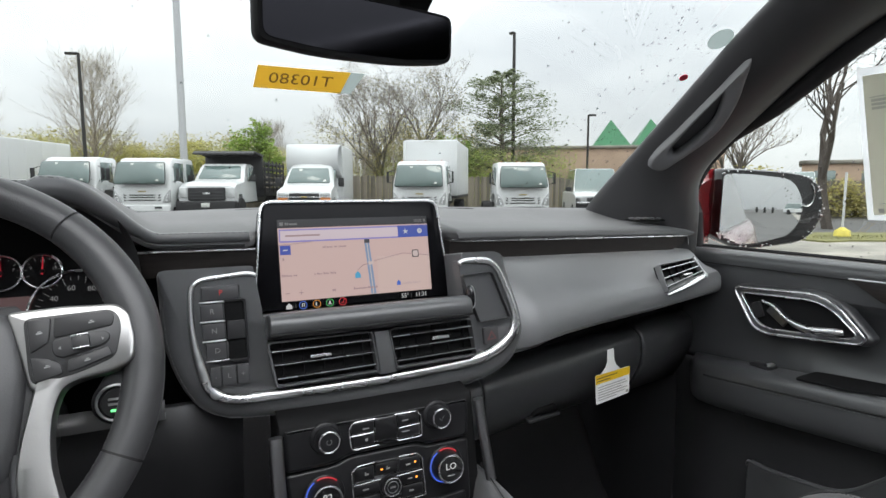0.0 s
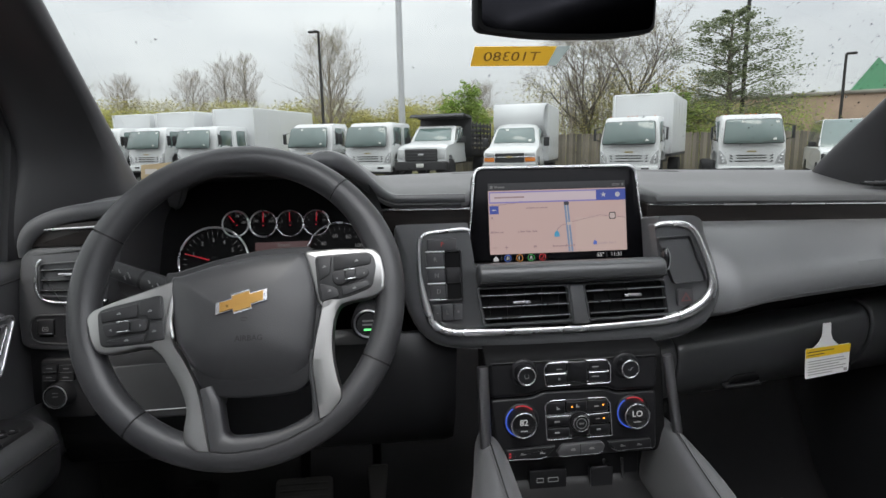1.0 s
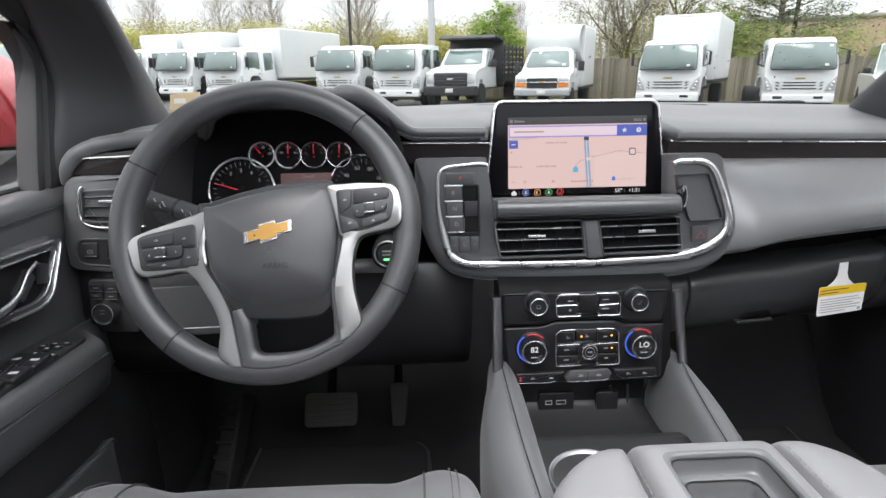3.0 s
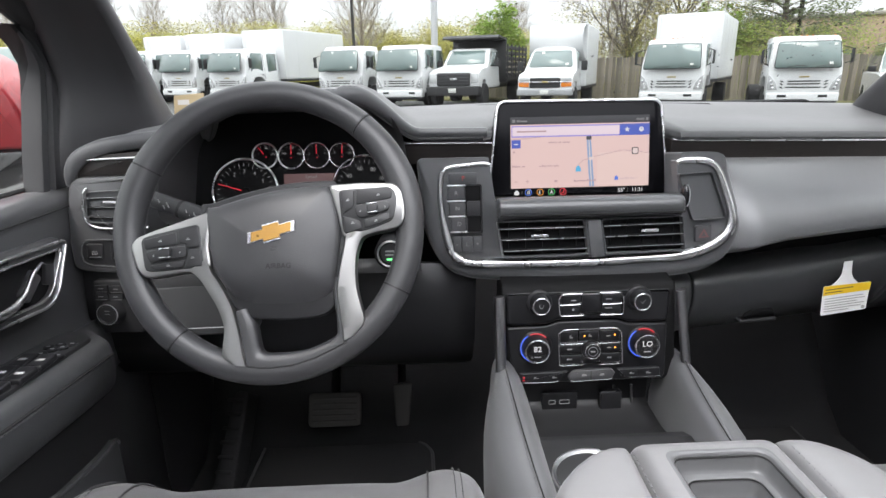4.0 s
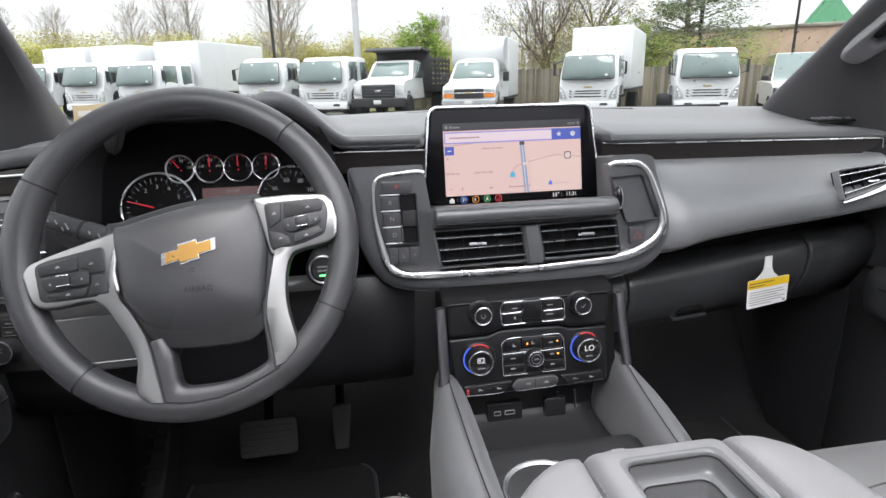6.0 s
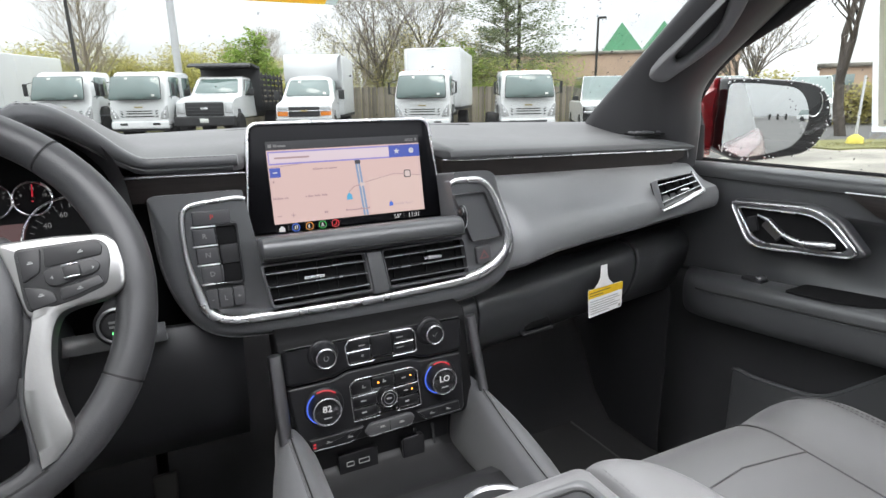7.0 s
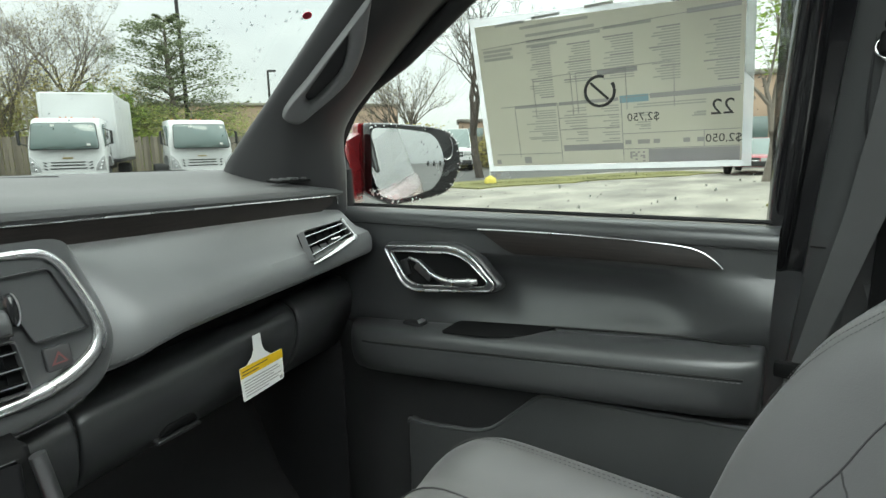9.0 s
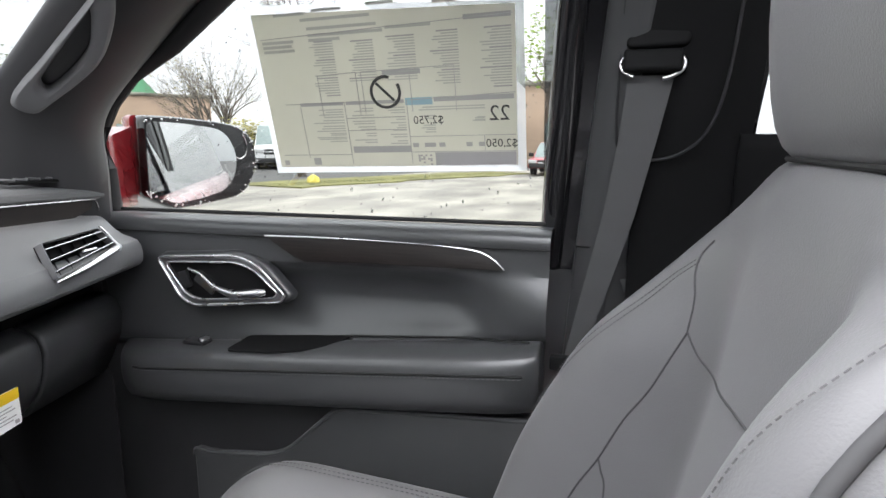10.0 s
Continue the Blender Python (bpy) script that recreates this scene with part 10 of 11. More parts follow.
def box_van(label):
    """A white cutaway van with a cargo box."""
    t = thing("box_van", label, "van", (0, 0, 0), "parked trucks")
    W = 2.0
    bm = bm_new()
    rings = []
    for x, k in ((0.02, 0.92), (0.12, 0.99), (0.5, 1.03), (W - 0.5, 1.03), (W - 0.12, 0.99), (W - 0.02, 0.92)):
        rings.append([(x + (0.14 if x < 1 else -0.14) * sstep(1.3, 2.0, z), y, 0.5 + (z - 0.5) * k) for y, z in ((0.04, 0.62), (-0.02, 0.80), (0.0, 1.10), (0.10, 1.24), (0.85, 1.38), (1.0, 1.42), (1.55, 2.05), (1.75, 2.16), (2.5, 2.18), (2.5, 0.62), (1.25, 0.62), (1.15, 0.98), (0.60, 0.98), (0.50, 0.62))])
    add_loft(bm, rings)
    cab = part("cab", bm, M_WHITE, t)
    FM = face((W / 2, 1.27, 1.74), 41)
    bm = bm_new()
    add_prism(bm, rpoly([(-0.82, -0.37), (0.82, -0.37), (0.70, 0.37), (-0.70, 0.37)], 0.09, 4), 0.04, FM, 0.004, 1, 0.045)
    part("windscreen", bm, M_TRUCKGLASS, cab, "greenish windscreen")
    for u, v in ((-0.35, 0.28), (0.60, -0.28)):
        flat("screen_sticker", rect(u - 0.06, v - 0.05, u + 0.06, v + 0.05), 0.048, M_PLATEBAR, cab, FM)
    for o, x in ((-1, 0.04), (1, W - 0.04)):
        bm = bm_new()
        add_prism(bm, rpoly([(1.35, 1.40), (2.20, 1.40), (2.20, 2.0), (1.72, 2.0)], 0.05, 3), 0.10, Matrix(((0, 0, o, x - o * 0.03), (1, 0, 0, 0), (0, 1, 0, 0), (0, 0, 0, 1))), 0.004, 1, 0.0)
        part("side_window", bm, M_TRUCKGLASS, cab)
        bm = bm_new()
        add_box(bm, (x + o * 0.24, 1.30, 1.50), (0.22, 0.12, 0.34), 0.03, 2)
        part("mirror", bm, M_TRIMDARK, cab)
        bm = bm_new()
        add_box(bm, (x + o * 0.01, 2.05, 1.18), (0.02, 0.14, 0.05), 0.006, 1)
        part("door_handle", bm, M_TRIMDARK, cab)
    FF = face((W / 2, -0.02, 0.95), 0)
    bm = bm_new()
    add_prism(bm, rpoly(rect(-0.55, -0.20, 0.55, 0.14), 0.03, 3), 0.06, FF, 0.01, 2, 0.02)
    gr = part("grille", bm, M_TRIMDARK, t)
    bm = bm_new()
    add_box(bm, (0, 0.0, 0.03), (1.85, 0.035, 0.03), 0.008, 1, FF)
    part("grille_bar", bm, M_CHROME, gr, "bright bar")
    bm = bm_new()
    add_prism(bm, rpoly(rect(-0.11, -0.03, 0.11, 0.03), 0.01, 2), 0.02, FF, 0.003, 1, 0.05)
    part("badge", bm, bpy.data.materials["dull_gold_badge"], gr, "dull gold badge")
    for s in (-1, 1):
        bm = bm_new()
        add_prism(bm, rpoly([(s * 0.58, 0.03), (s * 0.95, 0.03), (s * 0.93, 0.16), (s * 0.58, 0.14)], 0.02, 3), 0.08, FF, 0.008, 2, 0.02)
        part("headlamp", bm, M_LAMP, t, "clear headlamp")
        bm = bm_new()
        add_prism(bm, rpoly([(s * 0.58, -0.18), (s * 0.95, -0.16), (s * 0.95, -0.02), (s * 0.58, -0.02)], 0.02, 3), 0.08, FF, 0.008, 2, 0.02)
        part("turn_signal", bm, M_ORANGE, t, "amber turn signal")
    bm = bm_new()
    add_box(bm, (W / 2, -0.03, 0.60), (W, 0.24, 0.24), 0.05, 3)
    bp_ = part("bumper", bm, mat("bumper_grey", (0.40, 0.41, 0.42), 0.4, 0.3), t, "grey bumper")
    bm = bm_new()
    add_box(bm, (W / 2, -0.155, 0.60), (0.30, 0.012, 0.14), 0.004, 1)
    part("plate", bm, M_PLATEBAR, bp_, "pale plate")
    cargo_box(t, -0.06, 2.14, 2.4, 6.6, 0.72, 3.02, nose=0.75)
    bm = bm_new()
    add_box(bm, (W / 2, 4.0, 0.55), (1.2, 5.0, 0.2), 0.01, 1)
    part("chassis", bm, M_TRIMDARK, t)
    for x, s in ((0.12, -1), (W - 0.12, 1)):
        wheel(t, x, 0.86, 0.38, 0.24, s)
        wheel(t, x, 5.3, 0.38, 0.40, s)
    return t


place(hood_truck("white dump truck with black steel bed and cab shield"), 0.15, 22.5)
place(box_van("white cutaway van with white cargo box and amber signals"), 3.40, 21.2)


def parked_car(label, paint, L=4.9, W=1.95, H=1.9, cargo=False, name="parked_car", cat="car", wide=False):
    """A plain modern car, its front at y = 0."""
    t = thing(name, label, cat, (0, 0, 0), "parked cars")
    bm = bm_new()
    rings = []
    belt, hood_ = H * 0.56, H * 0.52
    for x, k in ((0.0, 0.93), (0.08, 1.0), (W / 2, 1.02), (W - 0.08, 1.0), (W, 0.93)):
        rings.append([(x, y, 0.3 + (z - 0.3) * k) for y, z in ((0.05, 0.35), (-0.03, 0.60), (0.02, hood_ * 0.93), (0.15, hood_), (1.15, belt), (L - 0.9, belt), (L - 0.02, belt * 0.98), (L, 0.5), (L - 0.1, 0.35))])
    add_loft(bm, rings)
    part("body", bm, paint, t)
    bm = bm_new()
    rings = []
    for f, z in ((0.0, belt - 0.04), (0.55, H * 0.86), (0.8, H * 0.97), (1.0, H)):
        i = 0.18 * f
        y0, y1 = 1.05 + 0.85 * min(1, f * 1.15), (L * 0.62 if cargo else L - 0.15 - 0.45 * f)
        rings.append([(0.06 + i, y0, z), (W - 0.06 - i, y0, z), (W - 0.06 - i, y1, z), (0.06 + i, y1, z)])
    add_loft(bm, rings)
    part("cabin_glass", bm, M_TRUCKGLASS, t)
    bm = bm_new()
    add_box(bm, (W / 2, (1.95 + (L * 0.62 if cargo else L - 0.65)) / 2, H - 0.01), (W - 0.46, (L * 0.62 if cargo else L - 0.65) - 1.95, 0.06), 0.03, 2)
    for x in (0.16, W - 0.16):
        add_tube(bm, [(x - (0.1 if x < 1 else -0.1), 1.10, belt), (x + (0.06 if x < 1 else -0.06), 1.92, H - 0.03)], 0.035, 6)
    part("roof", bm, paint, t)
    FF = face((W / 2, -0.02, hood_ * 0.78), 0)
    bm = bm_new()
    add_prism(bm, rpoly(rect(-0.98, -0.34, 0.98, 0.12) if wide else rect(-0.50, -0.14, 0.50, 0.12), 0.03, 3), 0.05, FF, 0.01, 2, 0.02)
    gr = part("grille", bm, M_TRIMDARK, t)
    bm = bm_new()
    add_box(bm, (0, -0.10 if wide else -0.01, 0.03), (1.9 if wide else 1.0, 0.09 if wide else 0.05, 0.02), 0.006, 1, FF)
    part("grille_bar", bm, M_CHROME, gr)
    for s in (-1, 1):
        bm = bm_new()
        add_prism(bm, rpoly([(s * 0.54, -0.08), (s * 0.92, -0.06), (s * 0.92, 0.13), (s * 0.54, 0.11)], 0.03, 3), 0.08, FF, 0.008, 2, 0.02)
        part("headlamp", bm, M_LAMP, t)
        bm = bm_new()
        add_box(bm, (W / 2 + s * (W / 2 + 0.13), 1.45, belt + 0.10), (0.24, 0.10, 0.18), 0.04, 2)
        part("mirror", bm, M_TRIMDARK, t)
    bm = bm_new()
    add_box(bm, (W / 2, 0.0, 0.48), (W * 0.96, 0.16, 0.22), 0.05, 2)
    part("bumper", bm, M_TRIMDARK, t)
    for x, s in ((0.10, -1), (W - 0.10, 1)):
        wheel(t, x, 0.95, 0.36, 0.25, s)
        wheel(t, x, L - 1.0, 0.36, 0.25, s)
    return t


place(parked_car("white van with wide windscreen parked beside the fence", M_WHITE, 5.6, 2.0, 2.2, False, "van", "van", True), 14.7, 18.3, -10)
place(parked_car("white van with dark windows far beside the fence", M_WHITE, 5.4, 2.0, 2.3, False, "van", "van"), 22.4, 19.6, -35)
place(parked_car("white van with dark windows far beside the fence", M_WHITE, 5.4, 2.0, 2.25, False, "van", "van"), 25.4, 17.4, -35)
place(parked_car("white pickup truck with black grille parked beyond the driver's side", M_WHITE, 5.6, 2.0, 1.95, True, "pickup", "pickup truck"), -10.5, 12.2, 55)
place(parked_car("small red car parked far off", M_CARRED, 4.6, 1.85, 1.5), 26.6, 3.6, -70)
place(parked_car("small blue car parked far off", M_CARBLUE, 4.6, 1.85, 1.45), 27.2, 1.6, -70)
place(parked_car("white car parked behind in the lot", M_WHITE, 4.8, 1.9, 1.6), 6.0, -92.0, 160)
place(parked_car("white car parked behind in the lot", M_WHITE, 4.8, 1.9, 1.6), 14.0, -94, 160)

# white block added far behind, to fill the door mirror with a pale area
bm = bm_new()
add_box(bm, (16.0, -112, 6.6), (90, 2.6, 12.0), 0.08, 2)
tr = tagged(part("trailer", bm, M_BOXWHITE), "long plain white block added behind for the door mirror", "trailer")
for k in range(6):
    bm = bm_new()
    add_lathe(bm, [(0.01, -0.15), (0.5, -0.15), (0.5, 0.15), (0.01, 0.15)], Matrix.Translation((-2.5 + 1.2 * k + (8 if k > 2 else 0), -110.6, 0.5)) @ Matrix.Rotation(radians(90), 4, "Y"), 16)
    part("wheel", bm, M_TYRE, tr)


# ---- poles ----
def lamp_post(x, y, h, material, r, arm, label, turn=0.0):
    t = thing("street_lamp" if arm else "sign_pole", label, "lamp post" if arm else "pole", (x, y, ground_z(x, y)))
    z0 = ground_z(x, y)
    bm = bm_new()
    add_tube(bm, [(x, y, z0), (x, y, z0 + h * 0.5), (x, y, z0 + h)], [r, r * 0.9, r * 0.75], 12)
    part("pole", bm, material, t)
    bm = bm_new()
    add_lathe(bm, [(0.01, 0), (r * 1.9, 0), (r * 1.9, 0.5), (r * 1.2, 0.55), (0.01, 0.55)], Matrix.Translation((x, y, z0)), 16)
    part("base", bm, material, t)
    if arm:
        bm = bm_new()
        add_box(bm, (0, 0.35 * arm, 0), (0.28, 0.7 * abs(arm), 0.14), 0.04, 2, Matrix.Translation((x, y, z0 + h)) @ Matrix.Rotation(radians(turn), 4, "Z"))
        part("lamp_head", bm, material, t)
    return t


lamp_post(-4.4, 39.6, 8.9, M_POLEDARK, 0.11, 1.0, "dark lamp post with flat head behind the trucks", 70)
lamp_post(0.72, 32.8, 16.0, M_POLEWHITE, 0.20, 0, "tall thick white painted pole behind the trucks")
lamp_post(20.4, 31.8, 11.3, M_POLEDARK, 0.13, 0.5, "tall dark lamp post behind the pine", 20)
lamp_post(28.65, 34.25, 6.9, M_POLEDARK, 0.10, 0.8, "dark lamp post before the green-roofed building", -120)
bm = bm_new()
add_tube(bm, [(17.4, 9.6, ground_z(17.4, 9.6)), (17.4, 9.6, 1.75)], 0.035, 8)
ps = tagged(part("marker_post", bm, M_POLEWHITE), "thin pale post with yellow foot on the verge", "post")
bm = bm_new()
add_lathe(bm, [(0.01, 0.0), (0.22, 0.0), (0.20, 0.18), (0.05, 0.28), (0.01, 0.28)], Matrix.Translation((17.4, 9.6, ground_z(17.4, 9.6) + 0.03)), 14)
part("yellow_foot", bm, M_POLEYELLOW, ps, "yellow foot")


# ---- buildings ----
def far_building(label, x, y, turn, w, d, h, roofs=0):
    b = thing("building", label, "building", (x, y, ground_z(x, y)))
    M = pose(x, y, 0, 0, 0, turn)
    bm = bm_new()
    add_box(bm, (0, 0, h / 2 - 0.5), (w, d, h + 1), 0.05, 1, M)
    part("wall", bm, M_BRICKFAR, b)
    bm = bm_new()
    add_box(bm, (0, 0, h + 0.1), (w + 0.4, d + 0.4, 0.3), 0.05, 1, M)
    part("cornice", bm, M_LOTPALE, b)
    for k in range(2, roofs):
        bm = bm_new()
        cx = -w / 2 + 6.0 + k * 3.9
        add_loft(bm, [[M @ Vector((cx + sx * s, -d / 2 + 3.0 + sy * s, h + 0.2 + (1.9 - s) * 1.5)) for sx, sy in ((-1, -1), (1, -1), (1, 1), (-1, 1))] for s in (1.9, 1.0, 0.02)])
        part("pyramid_roof", bm, M_GREENROOF, b, "green pyramid roof")
    n = int(w // 3)
    for k in range(n):
        bm = bm_new()
        add_box(bm, (-w / 2 + 1.5 + 3 * k, -d / 2 - 0.02, 1.7), (1.4, 0.08, 1.5), 0.03, 1, M)
        part("window", bm, M_TRUCKGLASS, b)
    return b


far_building("low tan building with green pyramid roofs", 42.0, 49.9, -36, 24, 14, 5.0, 4)
far_building("low tan brick building beyond the lane", 44.0, 4.0, -80, 16, 10, 4.9)
far_building("low tan brick building beyond the fence", 50.0, 26.0, -58, 9, 8, 3.0)

# ---- trees ----
def branchy(bm, rnd, p, d, length, r, depth, out, spread=0.55, up=0.12, kids=3):
    """One limb, tapered and bent, with its own limbs; the twig tips go to out."""
    n = 4 if depth > 1 else 3
    pts, rad = [p.copy()], [r]
    dd = d.copy()
    for i in range(n):
        dd = (dd + Vector((rnd.gauss(0, 0.10), rnd.gauss(0, 0.10), up * 0.5 + rnd.gauss(0, 0.06)))).normalized()
        pts.append(pts[-1] + dd * (length / n))
        rad.append(max(0.006, r * (1 - 0.62 * (i + 1) / n)))
    add_tube(bm, pts, rad, 6 if depth > 2 else (4 if depth > 1 else 3))
    if depth <= 1:
        out.append(pts[-1])
        out.append(pts[len(pts) // 2])
    if depth == 0:
        return
    m = kids + (1 if depth > 2 else 0)
    for k in range(m):
        f = 0.35 + 0.65 * (k + rnd.random()) / m
        i = min(n - 1, int(f * n))
        q = pts[i].lerp(pts[i + 1], f * n - i)
        a = rnd.uniform(0, 2 * math.pi)
        side = Vector((math.cos(a), math.sin(a), 0))
        side = (side - dd * side.dot(dd)).normalized()
        nd = (dd * (1 - spread * 0.45) + side * spread * rnd.uniform(0.7, 1.3) + Vector((0, 0, up))).normalized()
        branchy(bm, rnd, q, nd, length * rnd.uniform(0.55, 0.75), rad[i] * 0.62, depth - 1, out, spread, up, kids)


def leaf_card(bm, p, r, rnd):
    a, b = rnd.uniform(0, 6.28), rnd.uniform(-1.2, 1.2)
    u = Vector((math.cos(a), math.sin(a), 0)) * r
    v = Vector((-math.sin(a) * math.cos(b), math.cos(a) * math.cos(b), math.sin(b))) * r * rnd.uniform(0.5, 0.9)
    vs = [bm.verts.new(p - u), bm.verts.new(p + v * 0.8), bm.verts.new(p + u), bm.verts.new(p - v * 0.8)]
    bm.faces.new(vs)


def bare_tree(label, x, y, h, seed, width=0.5, leaves=None, n_leaf=900, leaf=0.10, stems=1, depth=4, name="tree", bark=None):
    rnd = random.Random(seed)
    z = ground_z(x, y)
    t = thing(name, label, "tree", (x, y, z))
    bm, out = bm_new(), []
    for s in range(stems):
        a = rnd.uniform(0, 6.28)
        d = Vector((math.cos(a) * 0.25 * (stems > 1), math.sin(a) * 0.25 * (stems > 1), 1)).normalized()
        branchy(bm, rnd, Vector((x, y, z - 0.1)), d, h * 0.52, h * 0.020 + 0.03, depth, out, width, 0.10, 3 if depth > 3 else 4)
    for q in list(out):
        for k in range(2):
            d = Vector((rnd.gauss(0, 1), rnd.gauss(0, 1), rnd.gauss(0.5, 0.7))).normalized()
            e = q + d * (h * rnd.uniform(0.03, 0.07))
            add_tube(bm, [q, e], [0.007, 0.004], 3)
            out.append(e)
    part("trunk", bm, bark or M_BARK, t)
    bm = bm_new()
    for i in range(n_leaf):
        p = out[rnd.randrange(len(out))] + Vector((rnd.gauss(0, 0.16), rnd.gauss(0, 0.16), rnd.gauss(0, 0.14))) * (h / 9)
        leaf_card(bm, p, leaf * rnd.uniform(0.5, 1.2), rnd)
    part("crown", bm, leaves or M_BUD, t, smooth=False)
    return t


def twiggy(label, x, y, h, seed, wide, material=None, n_leaf=1500):
    """An upright bare tree with a rounded head of fine twigs rising from low limbs."""
    rnd = random.Random(seed)
    z = ground_z(x, y)
    t = thing("tree", label, "tree", (x, y, z))
    bm, out = bm_new(), []
    trunk = Vector((x, y, z - 0.1))
    add_tube(bm, [trunk, trunk + Vector((0.05, 0, h * 0.22)), trunk + Vector((0, 0.05, h * 0.45)), trunk + Vector((0.05, 0, h * 0.80)), trunk + Vector((0, 0, h * 0.97))], [h * 0.026, h * 0.021, h * 0.014, h * 0.006, 0.015], 8)
    for k in range(64):
        f = 0.14 + 0.78 * (k / 64)
        a = k * 2.4 + rnd.uniform(-0.4, 0.4)
        L = wide * (0.50 + 0.50 * math.sin(math.pi * min(1, f * 1.12))) * rnd.uniform(0.85, 1.1)
        d = Vector((math.cos(a), math.sin(a), 0.75 + 0.9 * f)).normalized()
        branchy(bm, rnd, trunk + Vector((0, 0, h * f)), d, L, h * 0.006 * (1.15 - f), 2, out, 0.48, 0.14, 4)
    part("trunk", bm, M_TWIG, t)
    bm = bm_new()
    for i in range(n_leaf):
        p = out[rnd.randrange(len(out))] + Vector((rnd.gauss(0, 0.2), rnd.gauss(0, 0.2), rnd.gauss(0, 0.2)))
        leaf_card(bm, p, rnd.uniform(0.02, 0.05), rnd)
    part("crown", bm, material or M_BUD, t, smooth=False)
    return t


def pine(label, x, y, h, seed):
    """A broad old pine: level limbs with flat pads of needles and gaps between them."""
    rnd = random.Random(seed)
    z = ground_z(x, y)
    t = thing("tree", label, "tree", (x, y, z))
    bm, bl_ = bm_new(), bm_new()
    base = Vector((x, y, z - 0.1))
    add_tube(bm, [base, base + Vector((0.1, 0, h * 0.3)), base + Vector((0, 0.1, h * 0.7)), base + Vector((0, 0, h * 0.97))], [0.26, 0.22, 0.12, 0.03], 8)
    for k in range(74):
        f = 0.12 + 0.86 * k / 74
        a = k * 2.39996 + rnd.uniform(-0.3, 0.3)
        L = h * (0.47 * (1 - f) ** 0.55 + 0.03) * rnd.uniform(0.45, 1.25)
        p0 = base + Vector((0, 0, h * f))
        d = Vector((math.cos(a), math.sin(a), 0.10 + 0.25 * f))
        pts = [p0 + d * (L * i / 4) + Vector((0, 0, 0.07 * L * math.sin(math.pi * i / 4))) for i in range(5)]
        add_tube(bm, pts, [0.05 * (1.1 - f) + 0.012, 0.04 * (1.1 - f) + 0.01, 0.03 * (1.1 - f) + 0.008, 0.015, 0.008], 5)
        for j in range(int(170 + 330 * (1 - f))):
            g = 0.34 + 0.72 * rnd.random() ** 0.7
            c = p0 + d * (L * g) + Vector((rnd.gauss(0, 0.13 * L), rnd.gauss(0, 0.13 * L), rnd.gauss(0.08 * L, 0.060 * L)))
            leaf_card(bl_, c, rnd.uniform(0.04, 0.10), rnd)
    part("trunk", bm, M_BARK, t)
    part("crown", bl_, M_NEEDLES, t, smooth=False)
    return t


def bush_wall(name, label, pts, h, n, material, seed, leaf=0.22, depth=3.0, cards=720, twigs=0):
    """A wood edge: heaped leaf clumps of uneven height along a line, with thin bare stems standing out of it."""
    rnd = random.Random(seed)
    verts, faces = [], []
    bt_ = bm_new()
    for i in range(n):
        f = i / (n - 1) * (len(pts) - 1)
        k = min(int(f), len(pts) - 2)
        a, b = Vector(pts[k]), Vector(pts[k + 1])
        p = a.lerp(b, f - k) + Vector((rnd.gauss(0, depth / 2), rnd.gauss(0, depth / 2)))
        hh = h * rnd.uniform(0.55, 1.12)
        gz = ground_z(p.x, p.y)
        for j in range(cards):
            t = rnd.random()
            rr = hh * 0.30 * (1.1 - 0.6 * t)
            c = Vector((p.x + rnd.gauss(0, rr), p.y + rnd.gauss(0, rr), gz + hh * t ** 0.8 + rnd.gauss(0, 0.15)))
            al, be, r = rnd.uniform(0, 6.28), rnd.uniform(-1.2, 1.2), leaf * rnd.uniform(0.5, 1.3)
            u = Vector((math.cos(al), math.sin(al), 0)) * r
            v = Vector((-math.sin(al) * math.cos(be), math.cos(al) * math.cos(be), math.sin(be))) * (r * rnd.uniform(0.4, 0.75))
            o = len(verts)
            verts += [c - u, c + v, c + u, c - v]
            faces.append((o, o + 1, o + 2, o + 3))
        for j in range(twigs):
            q = Vector((p.x + rnd.gauss(0, hh * 0.25), p.y + rnd.gauss(0, hh * 0.25), gz))
            tip = q + Vector((rnd.gauss(0, 0.3), rnd.gauss(0, 0.3), hh * rnd.uniform(0.8, 1.15)))
            add_tube(bt_, [q, q.lerp(tip, 0.5) + Vector((rnd.gauss(0, 0.1), 0, 0)), tip], [0.035, 0.02, 0.008], 3)
            for m in range(4):
                e = q.lerp(tip, rnd.uniform(0.45, 0.9))
                add_tube(bt_, [e, e + Vector((rnd.gauss(0, 0.35), rnd.gauss(0, 0.35), rnd.uniform(0.3, 0.8)))], [0.012, 0.006], 3)
    me = bpy.data.meshes.new(name)
    me.from_pydata(verts, [], faces)
    me.materials.append(material)
    ob = tagged(new(name, me), label, "woods", "", "stuff")
    if twigs:
        part("bare_stems", bt_, M_TWIG, ob)
    else:
        bt_.free()
    return ob


twiggy("tall bare tree with a rounded head of pale twigs", -4.4, 45.5, 8.9, 31, 3.1, None, 6000)
for i, (x, y, h) in enumerate(((-18.5, 58, 8.2), (-15.8, 59, 9.6), (-13.6, 58, 10.0), (-24.5, 57, 7.4), (-29.5, 58, 7.6), (-37, 56, 7.4), (8.0, 52, 6.2))):
    twiggy("bare slender tree at the wood edge", x, y, h, 40 + i, 2.2, n_leaf=500)
bare_tree("spreading bare tree with budding twigs behind the trucks", 11.6, 32.6, 8.2, 7, 0.62, M_BUD, 4000, 0.05, 3, 4)
bare_tree("spreading bare tree with budding twigs behind the trucks", 14.6, 33.5, 8.8, 19, 0.55, M_BUD, 4000, 0.05, 2, 4)
pine("broad dark green pine behind the fence", 18.9, 30.8, 8.7, 3)
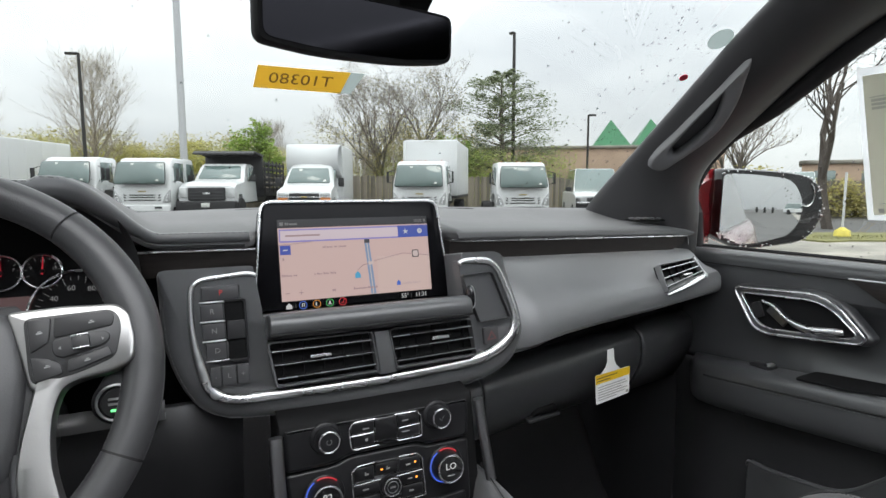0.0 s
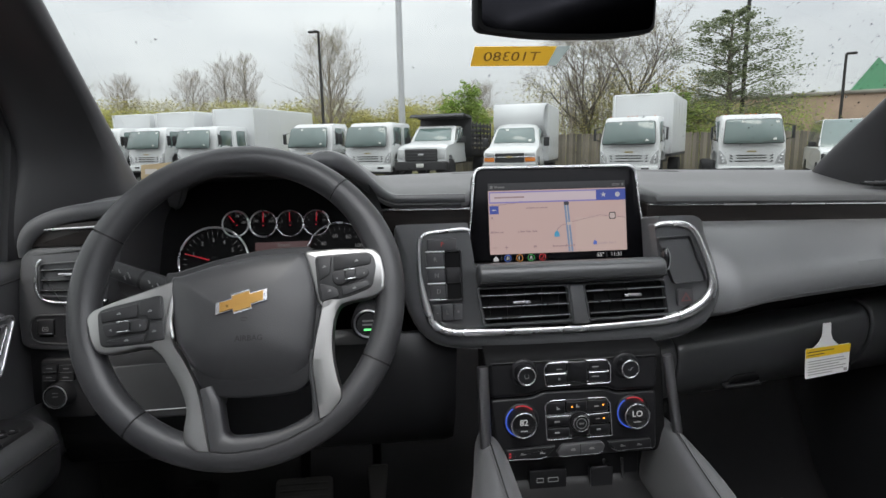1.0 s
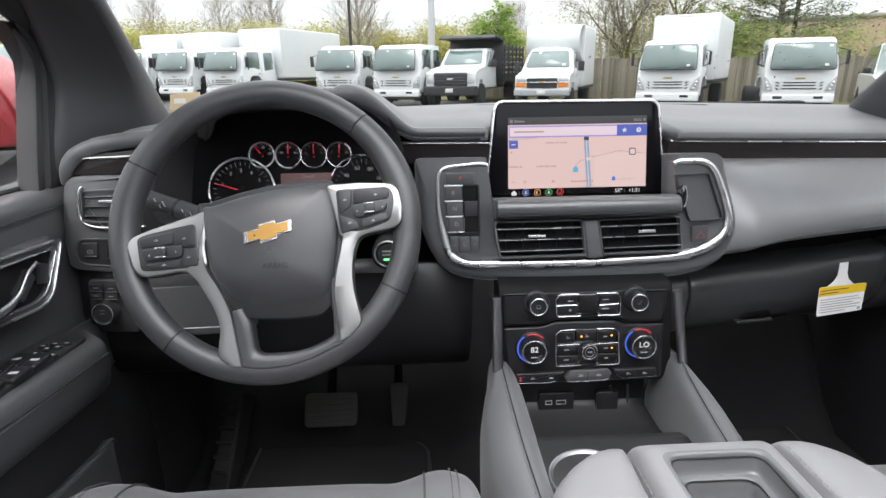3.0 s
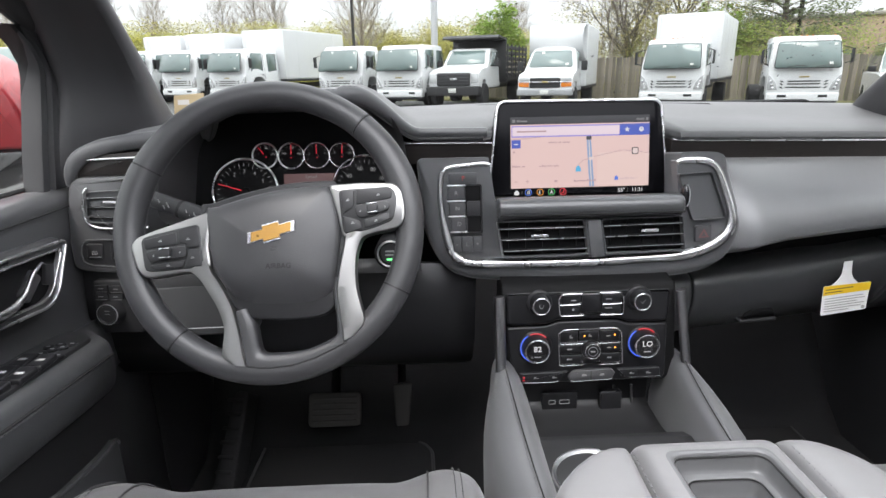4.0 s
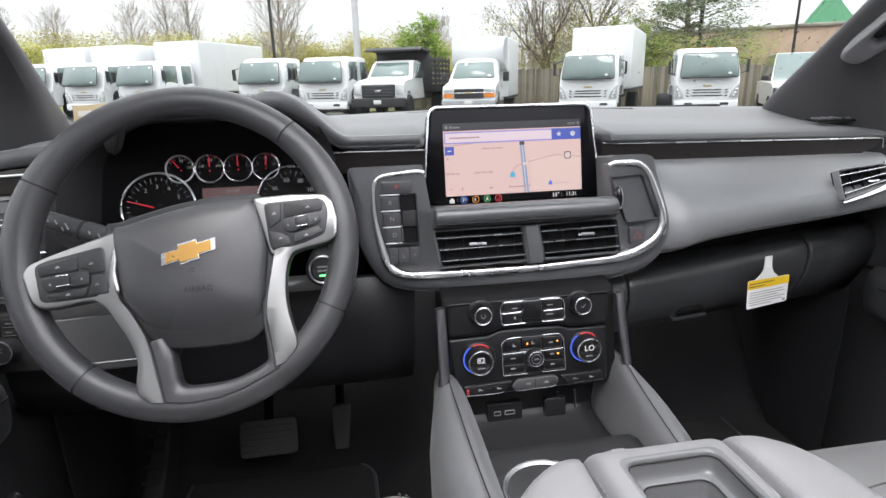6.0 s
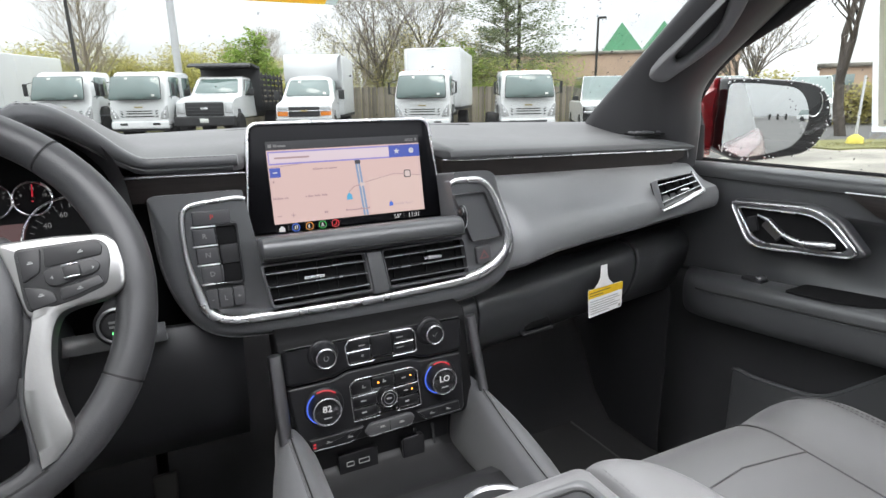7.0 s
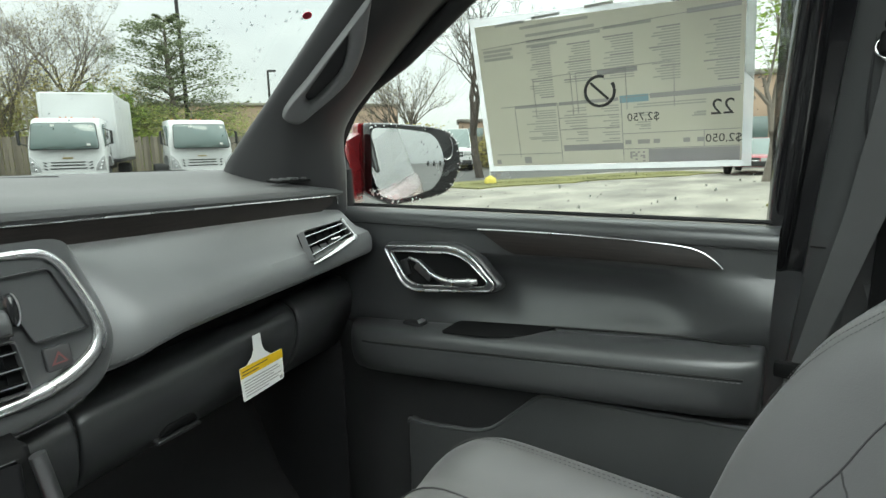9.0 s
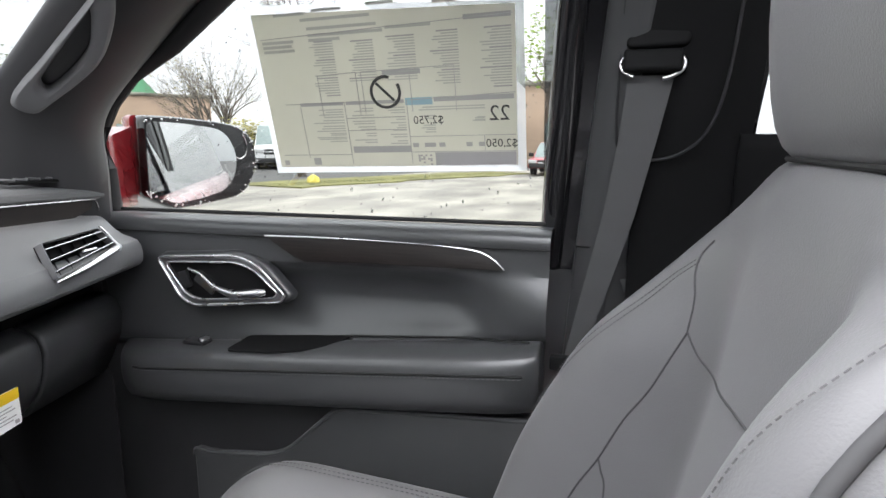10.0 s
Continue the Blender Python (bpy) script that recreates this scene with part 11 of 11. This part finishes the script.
bare_tree("young tree with fresh green leaves", 5.4, 37.6, 5.2, 12, 0.5, M_LEAFGREEN, 5000, 0.10, 1, 3)
bare_tree("small tree with fresh green leaves beside the fence", 15.0, 30.0, 4.6, 14, 0.6, M_LEAFGREEN, 6000, 0.10, 2, 3)
bare_tree("bare tree with dark trunk beside the lane", 21.2, 12.2, 9.0, 29, 0.55, M_BUD, 300, 0.05, 1, 4, bark=M_BARKDARK)
bare_tree("bare shrubby tree beyond the fence", 31.8, 24.2, 7.2, 27, 0.45, M_BUD, 900, 0.08, 4, 3)
bare_tree("slender tree with fresh leaves beside the lane", 22.5, 1.6, 7.0, 33, 0.5, M_LEAFGREEN, 1500, 0.10, 1, 4)
for i, (x, y) in enumerate(((47.0, 61.5), (50.0, 61.0))):
    pine("small dark conifer before the far building", x, y, 7.2 - i * 0.7, 50 + i)
bush_wall("wood_edge", "yellow-green wood edge behind the trucks", [(-52, 50), (-25, 54), (-8, 53), (6, 49)], 5.2, 110, M_LEAFOLIVE, 61, 0.090, 3.0, 1800, 2)
bush_wall("wood_edge", "yellow-green wood edge behind the trucks", [(-50, 47), (-24, 51), (-6, 50), (9, 46)], 4.4, 100, M_LEAFPALE, 62, 0.085, 3.0, 1900, 1)
bush_wall("hedge", "brown-olive bushes behind the fence", [(9.5, 33.5), (13, 32), (17, 30.5)], 4.9, 30, M_LEAFOLIVE, 63, 0.055, 1.4, 1500, 5)
bush_wall("hedge", "pale green bushes behind the fence", [(12.5, 30.5), (15.5, 29), (21, 27.5)], 3.4, 24, M_LEAFGREENPALE, 64, 0.055, 1.2, 1300, 2)
bush_wall("hedge", "low dark bushes along the fence", [(24, 22), (32, 17), (38, 10)], 2.2, 30, M_LEAFOLIVE, 65, 0.10, 1.5)

# ---- board fence, its boards one by one ----
fence = thing("fence", "weathered wooden board fence behind the trucks", "fence", (F0.x, F0.y, 0))
bm = bm_new()
add_prism(bm, [(-0.070, 0.0), (0.070, 0.0), (0.070, 1.84), (0.040, 1.90), (-0.040, 1.90), (-0.070, 1.84)], 0.02, face((0, 0, 0), 0), 0, 1, 0)
board_me = mesh_of("board", bm, M_FENCE, smooth=False)
rnd = random.Random(9)
for i in range(270):
    s = -14.0 + 0.155 * i
    p = F0 + ROW * s + BACK * (0.03 if i % 2 else 0.0)
    ob = new("board", board_me)
    ob.parent = fence
    ob.matrix_parent_inverse = fence.matrix_basis.inverted()
    ob.matrix_basis = Matrix.Translation((p.x, p.y, ground_z(p.x, p.y) + rnd.uniform(0.0, 0.05))) @ Matrix.Rotation(radians(-22.5), 4, "Z") @ Matrix.Rotation(radians(rnd.gauss(0, 0.5)), 4, "Y")
for z in (0.4, 1.5):
    bm = bm_new()
    a, b = F0 + ROW * -14 + BACK * 0.07, F0 + ROW * 28 + BACK * 0.07
    add_tube(bm, [(a.x, a.y, ground_z(a.x, a.y) + z), (b.x, b.y, ground_z(b.x, b.y) + z)], 0.045, 4)
    part("rail", bm, M_FENCE, fence)
